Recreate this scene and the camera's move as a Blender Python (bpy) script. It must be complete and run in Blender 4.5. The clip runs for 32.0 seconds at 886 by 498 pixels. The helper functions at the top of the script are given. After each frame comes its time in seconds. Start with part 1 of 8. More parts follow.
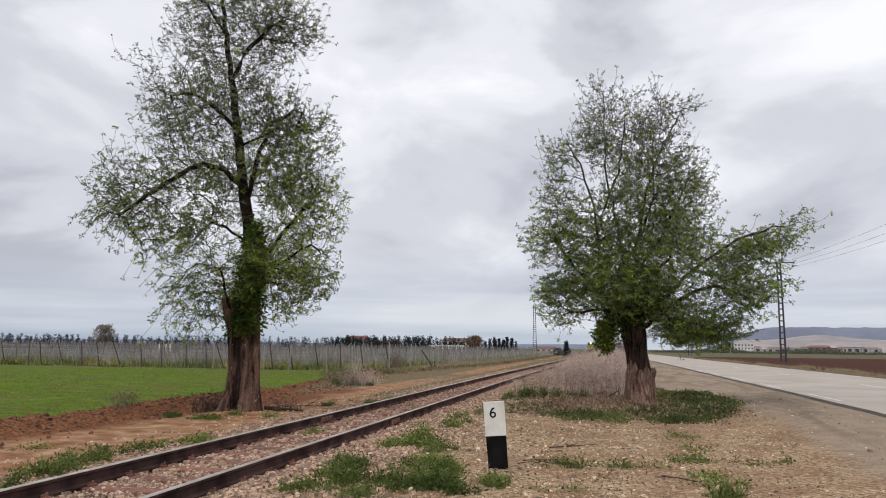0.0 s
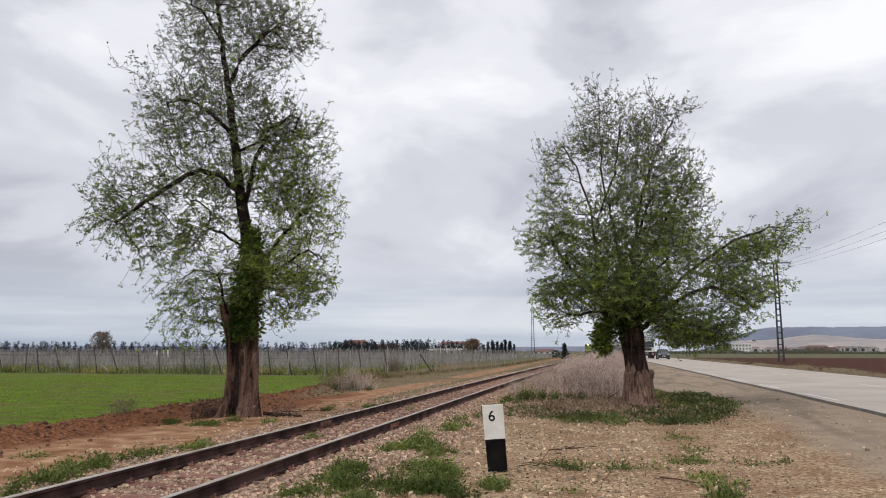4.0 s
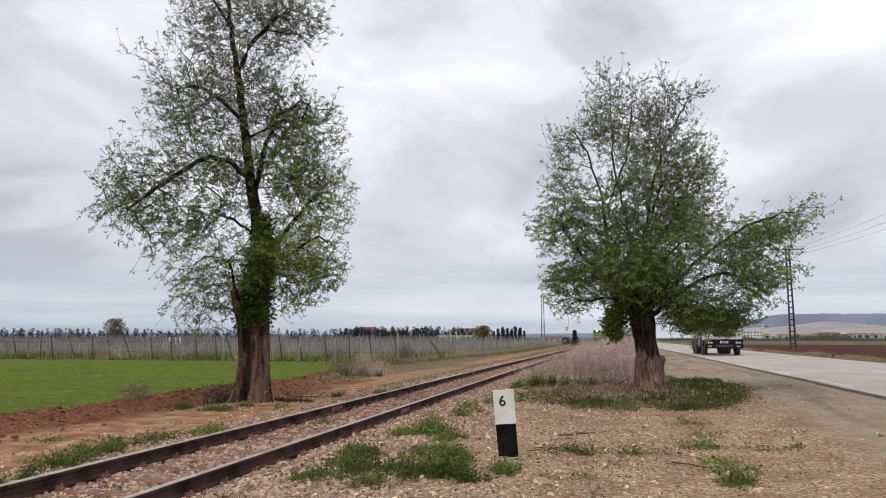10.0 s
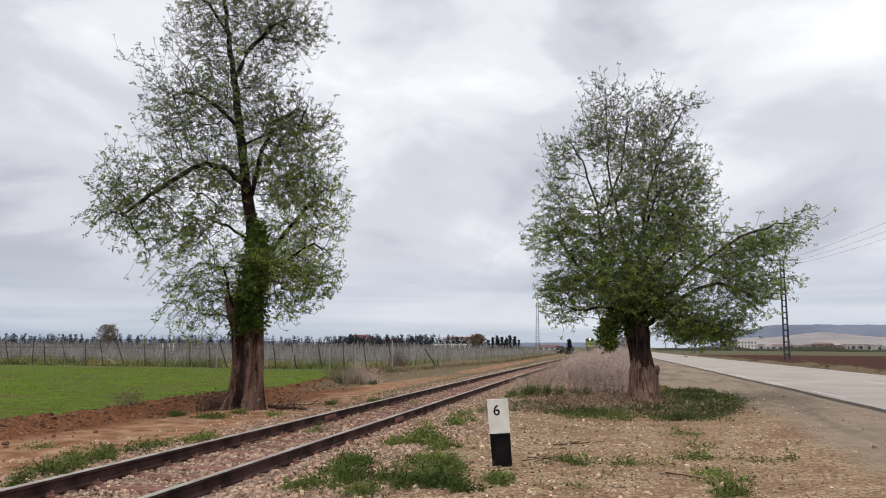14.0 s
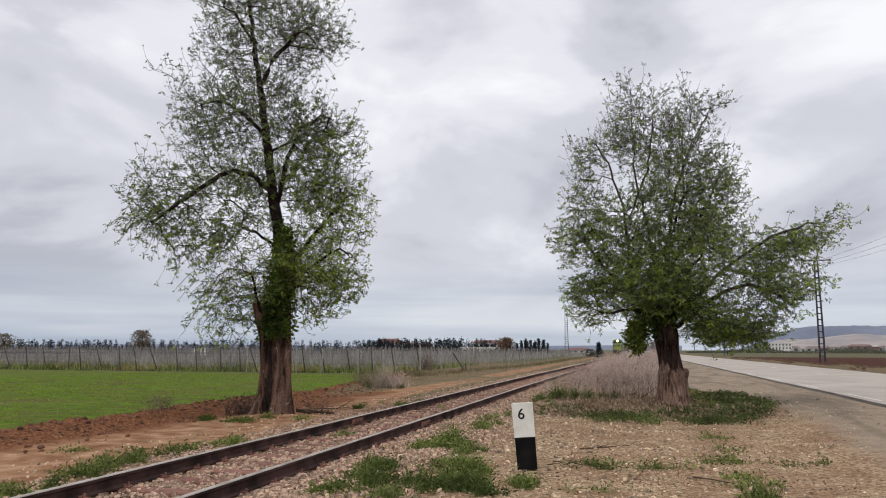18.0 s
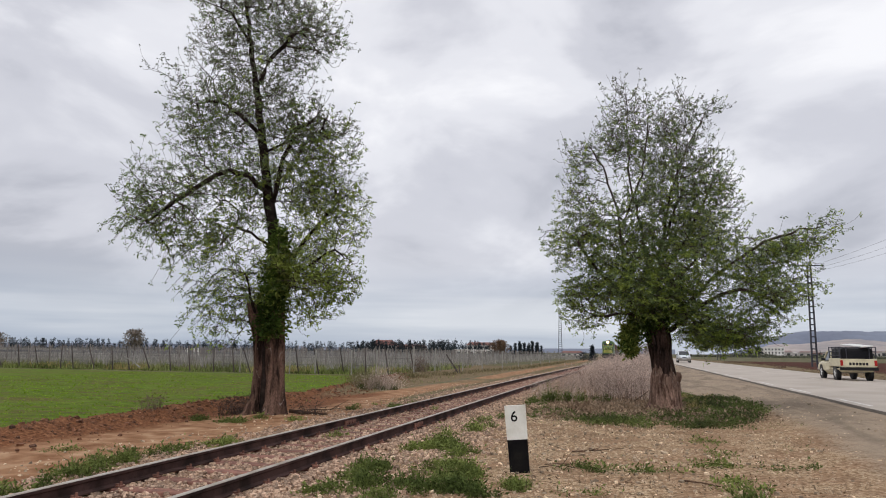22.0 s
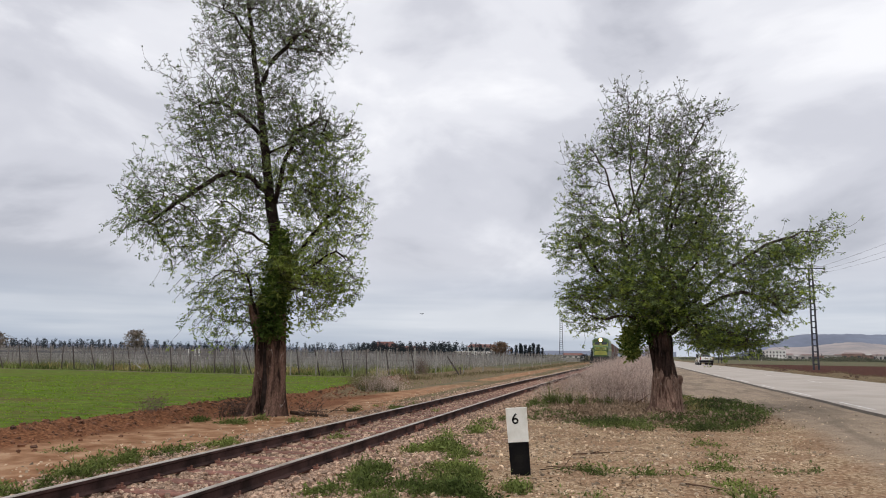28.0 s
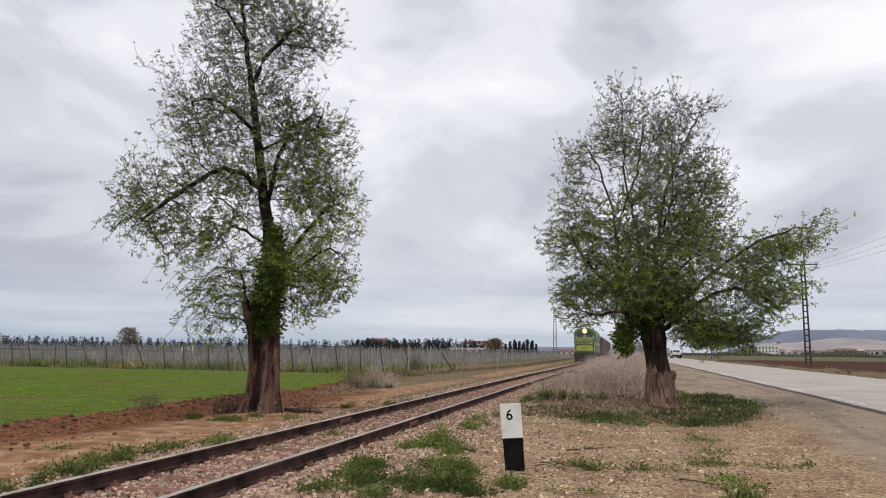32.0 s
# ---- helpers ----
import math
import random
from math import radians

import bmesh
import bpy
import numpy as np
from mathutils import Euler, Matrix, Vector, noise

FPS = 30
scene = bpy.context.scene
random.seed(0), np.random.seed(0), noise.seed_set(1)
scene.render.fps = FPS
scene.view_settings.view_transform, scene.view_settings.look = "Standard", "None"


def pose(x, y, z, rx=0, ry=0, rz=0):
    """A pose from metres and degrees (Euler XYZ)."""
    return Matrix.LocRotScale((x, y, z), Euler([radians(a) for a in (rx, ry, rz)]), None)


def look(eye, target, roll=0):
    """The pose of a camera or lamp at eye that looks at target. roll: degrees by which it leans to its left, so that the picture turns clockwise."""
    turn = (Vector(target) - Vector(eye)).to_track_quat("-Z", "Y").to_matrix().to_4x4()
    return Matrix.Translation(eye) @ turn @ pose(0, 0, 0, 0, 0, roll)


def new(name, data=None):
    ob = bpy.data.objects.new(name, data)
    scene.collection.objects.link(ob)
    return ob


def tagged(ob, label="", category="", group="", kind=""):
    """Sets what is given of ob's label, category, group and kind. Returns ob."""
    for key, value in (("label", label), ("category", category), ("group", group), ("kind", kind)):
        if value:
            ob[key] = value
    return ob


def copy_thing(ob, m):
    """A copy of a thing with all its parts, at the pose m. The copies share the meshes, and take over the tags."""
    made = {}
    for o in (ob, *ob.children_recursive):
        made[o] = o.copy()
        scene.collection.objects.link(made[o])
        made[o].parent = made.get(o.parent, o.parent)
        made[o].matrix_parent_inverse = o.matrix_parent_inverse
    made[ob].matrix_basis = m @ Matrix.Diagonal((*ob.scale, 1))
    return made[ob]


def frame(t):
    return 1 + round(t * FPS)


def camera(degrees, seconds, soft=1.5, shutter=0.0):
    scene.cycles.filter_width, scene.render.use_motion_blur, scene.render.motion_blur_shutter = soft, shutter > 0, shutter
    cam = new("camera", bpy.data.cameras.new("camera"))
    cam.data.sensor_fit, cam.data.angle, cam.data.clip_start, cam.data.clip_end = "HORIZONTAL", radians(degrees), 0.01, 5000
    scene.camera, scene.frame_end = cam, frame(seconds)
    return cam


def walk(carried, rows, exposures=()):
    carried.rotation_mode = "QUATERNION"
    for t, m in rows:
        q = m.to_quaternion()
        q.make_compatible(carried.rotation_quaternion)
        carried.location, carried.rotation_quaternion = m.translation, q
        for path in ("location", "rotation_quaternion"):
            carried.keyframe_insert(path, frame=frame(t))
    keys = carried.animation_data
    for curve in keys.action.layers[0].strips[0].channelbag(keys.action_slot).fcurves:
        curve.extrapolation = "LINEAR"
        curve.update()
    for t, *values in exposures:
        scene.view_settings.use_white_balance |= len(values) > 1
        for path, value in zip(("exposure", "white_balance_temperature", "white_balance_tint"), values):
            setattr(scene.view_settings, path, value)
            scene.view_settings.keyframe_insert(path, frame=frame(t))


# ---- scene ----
cam = camera(63.9, 32.0, 1.0)
# handheld, standing on the gravel beside the line; y runs along the track
PATH = [
    (0, pose(-0.000, -0.011, 1.509, 97.893, -0.600, 12.478)),
    (0.5, pose(0.003, -0.031, 1.516, 98.005, -0.462, 12.819)),
    (1, pose(-0.001, -0.021, 1.514, 98.143, -0.469, 13.019)),
    (1.5, pose(-0.000, -0.022, 1.513, 98.299, -0.505, 13.125)),
    (2, pose(0.003, -0.031, 1.516, 98.430, -0.440, 13.028)),
    (2.5, pose(0.007, -0.035, 1.514, 98.496, -0.381, 12.756)),
    (3, pose(0.004, -0.036, 1.510, 98.462, -0.239, 12.510)),
    (3.5, pose(0.005, -0.052, 1.515, 98.326, -0.069, 12.362)),
    (5.5, pose(-0.013, -0.028, 1.512, 97.847, -0.068, 12.134)),
    (6, pose(-0.043, -0.030, 1.513, 97.796, -0.122, 11.463)),
    (6.5, pose(-0.110, -0.045, 1.512, 97.811, -0.171, 10.724)),
    (7, pose(-0.118, -0.042, 1.511, 97.883, -0.157, 10.763)),
    (7.5, pose(-0.047, -0.044, 1.505, 97.865, -0.099, 11.498)),
    (8, pose(-0.012, -0.014, 1.503, 97.672, 0.004, 12.342)),
    (8.5, pose(-0.006, 0.006, 1.500, 97.463, -0.002, 12.932)),
    (9, pose(0.000, 0.000, 1.500, 97.339, -0.000, 13.140)),
    (9.5, pose(-0.001, -0.007, 1.500, 97.266, -0.018, 13.141)),
    (10, pose(-0.007, -0.015, 1.492, 97.132, -0.020, 13.145)),
    (10.5, pose(-0.009, -0.013, 1.495, 96.972, 0.007, 13.122)),
    (11, pose(-0.003, -0.021, 1.496, 96.940, -0.027, 12.974)),
    (11.5, pose(-0.000, -0.023, 1.501, 97.005, -0.079, 12.839)),
    (12, pose(-0.001, -0.024, 1.497, 97.103, -0.199, 12.787)),
    (12.5, pose(-0.003, -0.013, 1.494, 97.301, -0.268, 12.727)),
    (13, pose(-0.007, -0.026, 1.502, 97.561, -0.271, 12.671)),
    (13.5, pose(-0.003, -0.011, 1.497, 97.753, -0.355, 12.682)),
    (14, pose(-0.008, -0.014, 1.498, 97.785, -0.403, 12.707)),
    (14.5, pose(-0.004, -0.025, 1.500, 97.753, -0.472, 12.798)),
    (16.5, pose(0.079, -0.041, 1.493, 98.049, -0.515, 13.283)),
    (17, pose(0.084, -0.054, 1.502, 98.115, -0.197, 13.288)),
    (17.5, pose(0.064, -0.069, 1.505, 98.109, 0.020, 13.888)),
    (18, pose(0.055, -0.019, 1.500, 98.065, -0.128, 14.989)),
    (18.5, pose(0.056, -0.001, 1.498, 98.079, -0.375, 15.773)),
    (19, pose(0.057, -0.036, 1.502, 98.129, -0.438, 16.028)),
    (19.5, pose(0.055, -0.045, 1.502, 98.182, -0.394, 15.994)),
    (20, pose(0.055, -0.049, 1.504, 98.198, -0.357, 15.813)),
    (20.5, pose(0.054, -0.050, 1.503, 98.213, -0.338, 15.541)),
    (21, pose(0.058, -0.040, 1.503, 98.243, -0.395, 15.218)),
    (21.5, pose(0.063, -0.049, 1.503, 98.216, -0.491, 14.804)),
    (22, pose(0.064, -0.049, 1.503, 98.212, -0.611, 14.491)),
    (22.5, pose(0.057, -0.031, 1.502, 98.220, -0.672, 14.404)),
    (23, pose(0.059, -0.052, 1.508, 98.235, -0.671, 14.458)),
    (23.5, pose(0.063, -0.048, 1.509, 98.228, -0.594, 14.552)),
    (24, pose(0.058, -0.057, 1.507, 98.248, -0.607, 14.632)),
    (24.5, pose(0.055, -0.042, 1.501, 98.274, -0.669, 14.699)),
    (25, pose(0.061, -0.062, 1.504, 98.284, -0.737, 14.788)),
    (25.5, pose(0.059, -0.045, 1.504, 98.294, -0.813, 14.806)),
    (27.5, pose(0.057, -0.053, 1.507, 98.349, -0.726, 14.609)),
    (28, pose(0.059, -0.051, 1.507, 98.355, -0.790, 14.562)),
    (28.5, pose(0.057, -0.057, 1.506, 98.320, -0.782, 14.455)),
    (29, pose(0.056, -0.059, 1.504, 98.283, -0.672, 14.314)),
    (29.5, pose(0.054, -0.048, 1.505, 98.260, -0.641, 14.249)),
    (30, pose(0.052, -0.040, 1.506, 98.220, -0.632, 14.271)),
    (30.5, pose(0.056, -0.042, 1.506, 98.179, -0.679, 14.301)),
    (31, pose(0.050, -0.039, 1.508, 98.157, -0.711, 14.262)),
    (31.5, pose(0.054, -0.035, 1.502, 98.156, -0.674, 14.185)),
    (32, pose(0.057, -0.048, 1.504, 98.087, -0.634, 14.089)),
]
walk(cam, PATH, [(0, 0.02), (6, 0.02), (12, 0.10), (14.5, 0.05), (17, 0.08), (19, -0.12), (22, -0.03), (25, -0.02), (32, 0.02)])

# ---- light: closed cloud cover, a weak wide sun behind it ----
SUN_EL, SUN_AZ = radians(56), radians(200)
world = bpy.data.worlds.new("overcast")
scene.world = world
world.use_nodes = True
wn, wl = world.node_tree.nodes, world.node_tree.links
wn.clear()
w_out = wn.new("ShaderNodeOutputWorld")
w_sky = wn.new("ShaderNodeTexSky")
w_sky.sky_type, w_sky.sun_disc = "NISHITA", False
w_sky.sun_elevation, w_sky.sun_rotation = SUN_EL, SUN_AZ
w_bg_sky = wn.new("ShaderNodeBackground")
w_bg_sky.inputs["Strength"].default_value = 0.09
wl.new(w_sky.outputs["Color"], w_bg_sky.inputs["Color"])
w_co = wn.new("ShaderNodeTexCoord")
w_map = wn.new("ShaderNodeMapping")
w_map.inputs["Scale"].default_value = (1.0, 1.0, 2.0)
w_map.inputs["Rotation"].default_value = (radians(6), radians(-8), radians(70))
wl.new(w_co.outputs["Generated"], w_map.inputs["Vector"])
w_n1 = wn.new("ShaderNodeTexNoise")
w_n1.inputs["Scale"].default_value, w_n1.inputs["Detail"].default_value, w_n1.inputs["Roughness"].default_value = 3.1, 6.0, 0.50
w_n1.inputs["Distortion"].default_value = 0.35
wl.new(w_map.outputs["Vector"], w_n1.inputs["Vector"])
w_ramp = wn.new("ShaderNodeValToRGB")
w_ramp.color_ramp.interpolation = "EASE"
for i, (at, c) in enumerate(((0.33, (0.50, 0.511, 0.573)), (0.45, (0.66, 0.667, 0.73)), (0.57, (0.835, 0.84, 0.893)), (0.68, (0.985, 0.985, 1.02)))):
    e = w_ramp.color_ramp.elements[i] if i < 2 else w_ramp.color_ramp.elements.new(at)
    e.position, e.color = at, (*c, 1)
w_up = wn.new("ShaderNodeMapRange")
for key, v in (("From Min", 0.06), ("From Max", 0.36), ("To Min", -0.06), ("To Max", 0.10)):
    w_up.inputs[key].default_value = v
w_add = wn.new("ShaderNodeMath")
w_add.operation = "ADD"
wl.new(w_n1.outputs["Fac"], w_add.inputs[0])
wl.new(w_up.outputs["Result"], w_add.inputs[1])
wl.new(w_add.outputs[0], w_ramp.inputs["Fac"])
# darker, bluer bands low over the horizon
w_sep = wn.new("ShaderNodeSeparateXYZ")
wl.new(w_co.outputs["Generated"], w_sep.inputs["Vector"])
w_low = wn.new("ShaderNodeMapRange")
w_low.interpolation_type = "SMOOTHERSTEP"
for key, v in (("From Min", 0.0), ("From Max", 0.16), ("To Min", 1.0), ("To Max", 0.0)):
    w_low.inputs[key].default_value = v
wl.new(w_sep.outputs["Z"], w_low.inputs["Value"])
wl.new(w_sep.outputs["Z"], w_up.inputs["Value"])
w_n2 = wn.new("ShaderNodeTexNoise")
w_map2 = wn.new("ShaderNodeMapping")
w_map2.inputs["Scale"].default_value = (1.0, 1.0, 14.0)
wl.new(w_co.outputs["Generated"], w_map2.inputs["Vector"])
wl.new(w_map2.outputs["Vector"], w_n2.inputs["Vector"])
w_n2.inputs["Scale"].default_value, w_n2.inputs["Detail"].default_value = 1.6, 4.0
w_band = wn.new("ShaderNodeValToRGB")
for i, (at, c) in enumerate(((0.36, (0.36, 0.43, 0.55)), (0.52, (0.50, 0.555, 0.65)), (0.68, (0.70, 0.735, 0.80)))):
    e = w_band.color_ramp.elements[i] if i < 2 else w_band.color_ramp.elements.new(at)
    e.position, e.color = at, (*c, 1)
wl.new(w_n2.outputs["Fac"], w_band.inputs["Fac"])
w_mix = wn.new("ShaderNodeMix")
w_mix.data_type = "RGBA"
wl.new(w_low.outputs["Result"], w_mix.inputs["Factor"])
wl.new(w_ramp.outputs["Color"], w_mix.inputs[6])
wl.new(w_band.outputs["Color"], w_mix.inputs[7])
w_bg = wn.new("ShaderNodeBackground")
w_bg.inputs["Strength"].default_value = 1.04
wl.new(w_mix.outputs[2], w_bg.inputs["Color"])
w_sum = wn.new("ShaderNodeMixShader")
w_sum.inputs["Fac"].default_value = 0.93
wl.new(w_bg_sky.outputs["Background"], w_sum.inputs[1])
wl.new(w_bg.outputs["Background"], w_sum.inputs[2])
wl.new(w_sum.outputs["Shader"], w_out.inputs["Surface"])

sun_data = bpy.data.lights.new("sun", "SUN")
sun_data.energy, sun_data.angle, sun_data.color = 0.95, radians(40), (1.0, 0.96, 0.91)
sun = new("sun", sun_data)
sun.matrix_world = look((math.sin(SUN_AZ) * math.cos(SUN_EL) * 50, math.cos(SUN_AZ) * math.cos(SUN_EL) * 50, math.sin(SUN_EL) * 50), (0, 0, 0))

# ---- materials ----
def mat(name, color=(0.5, 0.5, 0.5), rough=0.7, metal=0.0, var=0.25, scale=6.0, fine=60.0, bump=0.15, dist=0.01, color2=None, coords="Object", random=0.0, spec=0.5, island=0.0, stretch=1.0):
    """A surface with grain at two scales; color2 is the worn or dirty tone."""
    m = bpy.data.materials.new(name)
    m.use_nodes = True
    n, l = m.node_tree.nodes, m.node_tree.links
    b = n["Principled BSDF"]
    b.inputs["Roughness"].default_value, b.inputs["Metallic"].default_value = rough, metal
    b.inputs["Specular IOR Level"].default_value = spec
    co = n.new("ShaderNodeTexCoord")
    a, f = n.new("ShaderNodeTexNoise"), n.new("ShaderNodeTexNoise")
    a.inputs["Scale"].default_value, a.inputs["Detail"].default_value = scale, 5
    f.inputs["Scale"].default_value, f.inputs["Detail"].default_value = fine, 3
    mp = n.new("ShaderNodeMapping")
    mp.inputs["Scale"].default_value = (1, 1, stretch)
    l.new(co.outputs[coords], mp.inputs["Vector"])
    for x in (a, f):
        l.new(mp.outputs["Vector"], x.inputs["Vector"])
    c2 = color2 or tuple(c * (1 - var) for c in color)
    ramp = n.new("ShaderNodeValToRGB")
    ramp.color_ramp.elements[0].position, ramp.color_ramp.elements[0].color = 0.36, (*c2, 1)
    ramp.color_ramp.elements[1].position, ramp.color_ramp.elements[1].color = 0.62, (*color, 1)
    l.new(a.outputs["Fac"], ramp.inputs["Fac"])
    hsv = n.new("ShaderNodeHueSaturation")
    l.new(ramp.outputs["Color"], hsv.inputs["Color"])
    mr = n.new("ShaderNodeMapRange")
    mr.inputs["To Min"].default_value, mr.inputs["To Max"].default_value = 1 - var, 1 + var
    l.new(f.outputs["Fac"], mr.inputs["Value"])
    last = mr.outputs["Result"]
    for amount, node, out in ((random, "ShaderNodeObjectInfo", "Random"), (island, "ShaderNodeNewGeometry", "Random Per Island")):
        if amount:
            inf, r2, mul = n.new(node), n.new("ShaderNodeMapRange"), n.new("ShaderNodeMath")
            mul.operation = "MULTIPLY"
            r2.inputs["To Min"].default_value, r2.inputs["To Max"].default_value = 1 - amount, 1 + amount
            l.new(inf.outputs[out], r2.inputs["Value"])
            l.new(last, mul.inputs[0]), l.new(r2.outputs["Result"], mul.inputs[1])
            last = mul.outputs[0]
    l.new(last, hsv.inputs["Value"])
    l.new(hsv.outputs["Color"], b.inputs["Base Color"])
    if bump:
        bp = n.new("ShaderNodeBump")
        bp.inputs["Strength"].default_value, bp.inputs["Distance"].default_value = bump, dist
        l.new(f.outputs["Fac"], bp.inputs["Height"])
        l.new(bp.outputs["Normal"], b.inputs["Normal"])
    return m


def leafmat(name, color, color2, through_part=0.35, rough=0.55, vary=0.4):
    m = mat(name, color, rough, 0, 0.12, 0.6, 8.0, 0, 0, color2, island=vary, spec=0.06)
    n, l = m.node_tree.nodes, m.node_tree.links
    b, out = n["Principled BSDF"], n["Material Output"]
    tr, mx = n.new("ShaderNodeBsdfTranslucent"), n.new("ShaderNodeMixShader")
    mx.inputs["Fac"].default_value = through_part
    src = b.inputs["Base Color"].links[0].from_socket
    l.new(src, tr.inputs["Color"])
    l.new(b.outputs["BSDF"], mx.inputs[1]), l.new(tr.outputs["BSDF"], mx.inputs[2])
    l.new(mx.outputs["Shader"], out.inputs["Surface"])
    return m


def barkmat(name, high, deep, pale, across=9.0, relief=0.05):
    """Furrowed bark: long ridges, dark furrows, fine grain and pale peeled flecks."""
    m = bpy.data.materials.new(name)
    m.use_nodes = True
    n, l = m.node_tree.nodes, m.node_tree.links
    b = n["Principled BSDF"]
    b.inputs["Roughness"].default_value, b.inputs["Specular IOR Level"].default_value = 0.95, 0.1
    co = n.new("ShaderNodeTexCoord")

    def field(scale, squash, detail, warp=0.0):
        mp, t = n.new("ShaderNodeMapping"), n.new("ShaderNodeTexNoise")
        mp.inputs["Scale"].default_value = (1, 1, squash)
        t.inputs["Scale"].default_value, t.inputs["Detail"].default_value, t.inputs["Distortion"].default_value = scale, detail, warp
        l.new(co.outputs["Object"], mp.inputs["Vector"]), l.new(mp.outputs["Vector"], t.inputs["Vector"])
        return t.outputs["Fac"]

    def ramp(src, stops):
        r = n.new("ShaderNodeValToRGB")
        for i, (at, c) in enumerate(stops):
            e = r.color_ramp.elements[i] if i < 2 else r.color_ramp.elements.new(at)
            e.position, e.color = at, (*c, 1)
        l.new(src, r.inputs["Fac"])
        return r.outputs["Color"]

    def mix(fac, a, c, way="MIX"):
        x = n.new("ShaderNodeMix")
        x.data_type, x.blend_type = "RGBA", way
        l.new(fac, x.inputs["Factor"]), l.new(a, x.inputs[6]), l.new(c, x.inputs[7])
        return x.outputs[2]
    ridge, grain, flake, broad = field(across, 0.16, 9, 0.6), field(55, 0.35, 4), field(11, 0.38, 3, 1.0), field(1.6, 0.6, 3)
    mid = tuple((p + q) / 2 for p, q in zip(high, deep))
    col = ramp(ridge, ((0.36, deep), (0.47, mid), (0.62, high)))
    tint = ramp(broad, ((0.35, (0.75, 0.72, 0.70)), (0.65, (1.25, 1.2, 1.15))))
    one = n.new("ShaderNodeValue")
    one.outputs[0].default_value = 1.0
    col = mix(one.outputs[0], col, tint, "MULTIPLY")
    gr = ramp(grain, ((0.35, (0.65, 0.65, 0.65)), (0.65, (1.3, 1.3, 1.3))))
    col = mix(one.outputs[0], col, gr, "MULTIPLY")
    spot = n.new("ShaderNodeRGB")
    spot.outputs[0].default_value = (*pale, 1)
    col = mix(ramp(flake, ((0.64, (0, 0, 0)), (0.70, (0.7, 0.7, 0.7)))), col, spot.outputs[0])
    l.new(col, b.inputs["Base Color"])
    add = n.new("ShaderNodeMath")
    add.operation = "MULTIPLY_ADD"
    l.new(grain, add.inputs[0]), l.new(ridge, add.inputs[2])
    add.inputs[1].default_value = 0.25
    bp = n.new("ShaderNodeBump")
    bp.inputs["Strength"].default_value, bp.inputs["Distance"].default_value = 1.0, relief
    l.new(add.outputs[0], bp.inputs["Height"]), l.new(bp.outputs["Normal"], b.inputs["Normal"])
    return m


def glow(name, color, strength):
    m = bpy.data.materials.new(name)
    m.use_nodes = True
    b = m.node_tree.nodes["Principled BSDF"]
    b.inputs["Base Color"].default_value = (*color, 1)
    b.inputs["Emission Color"].default_value, b.inputs["Emission Strength"].default_value = (*color, 1), strength
    return m


def glassmat(name, tint=(0.02, 0.025, 0.03), rough=0.08):
    m = bpy.data.materials.new(name)
    m.use_nodes = True
    b = m.node_tree.nodes["Principled BSDF"]
    b.inputs["Base Color"].default_value, b.inputs["Roughness"].default_value = (*tint, 1), rough
    b.inputs["Specular IOR Level"].default_value, b.inputs["IOR"].default_value = 0.5, 1.6
    return m


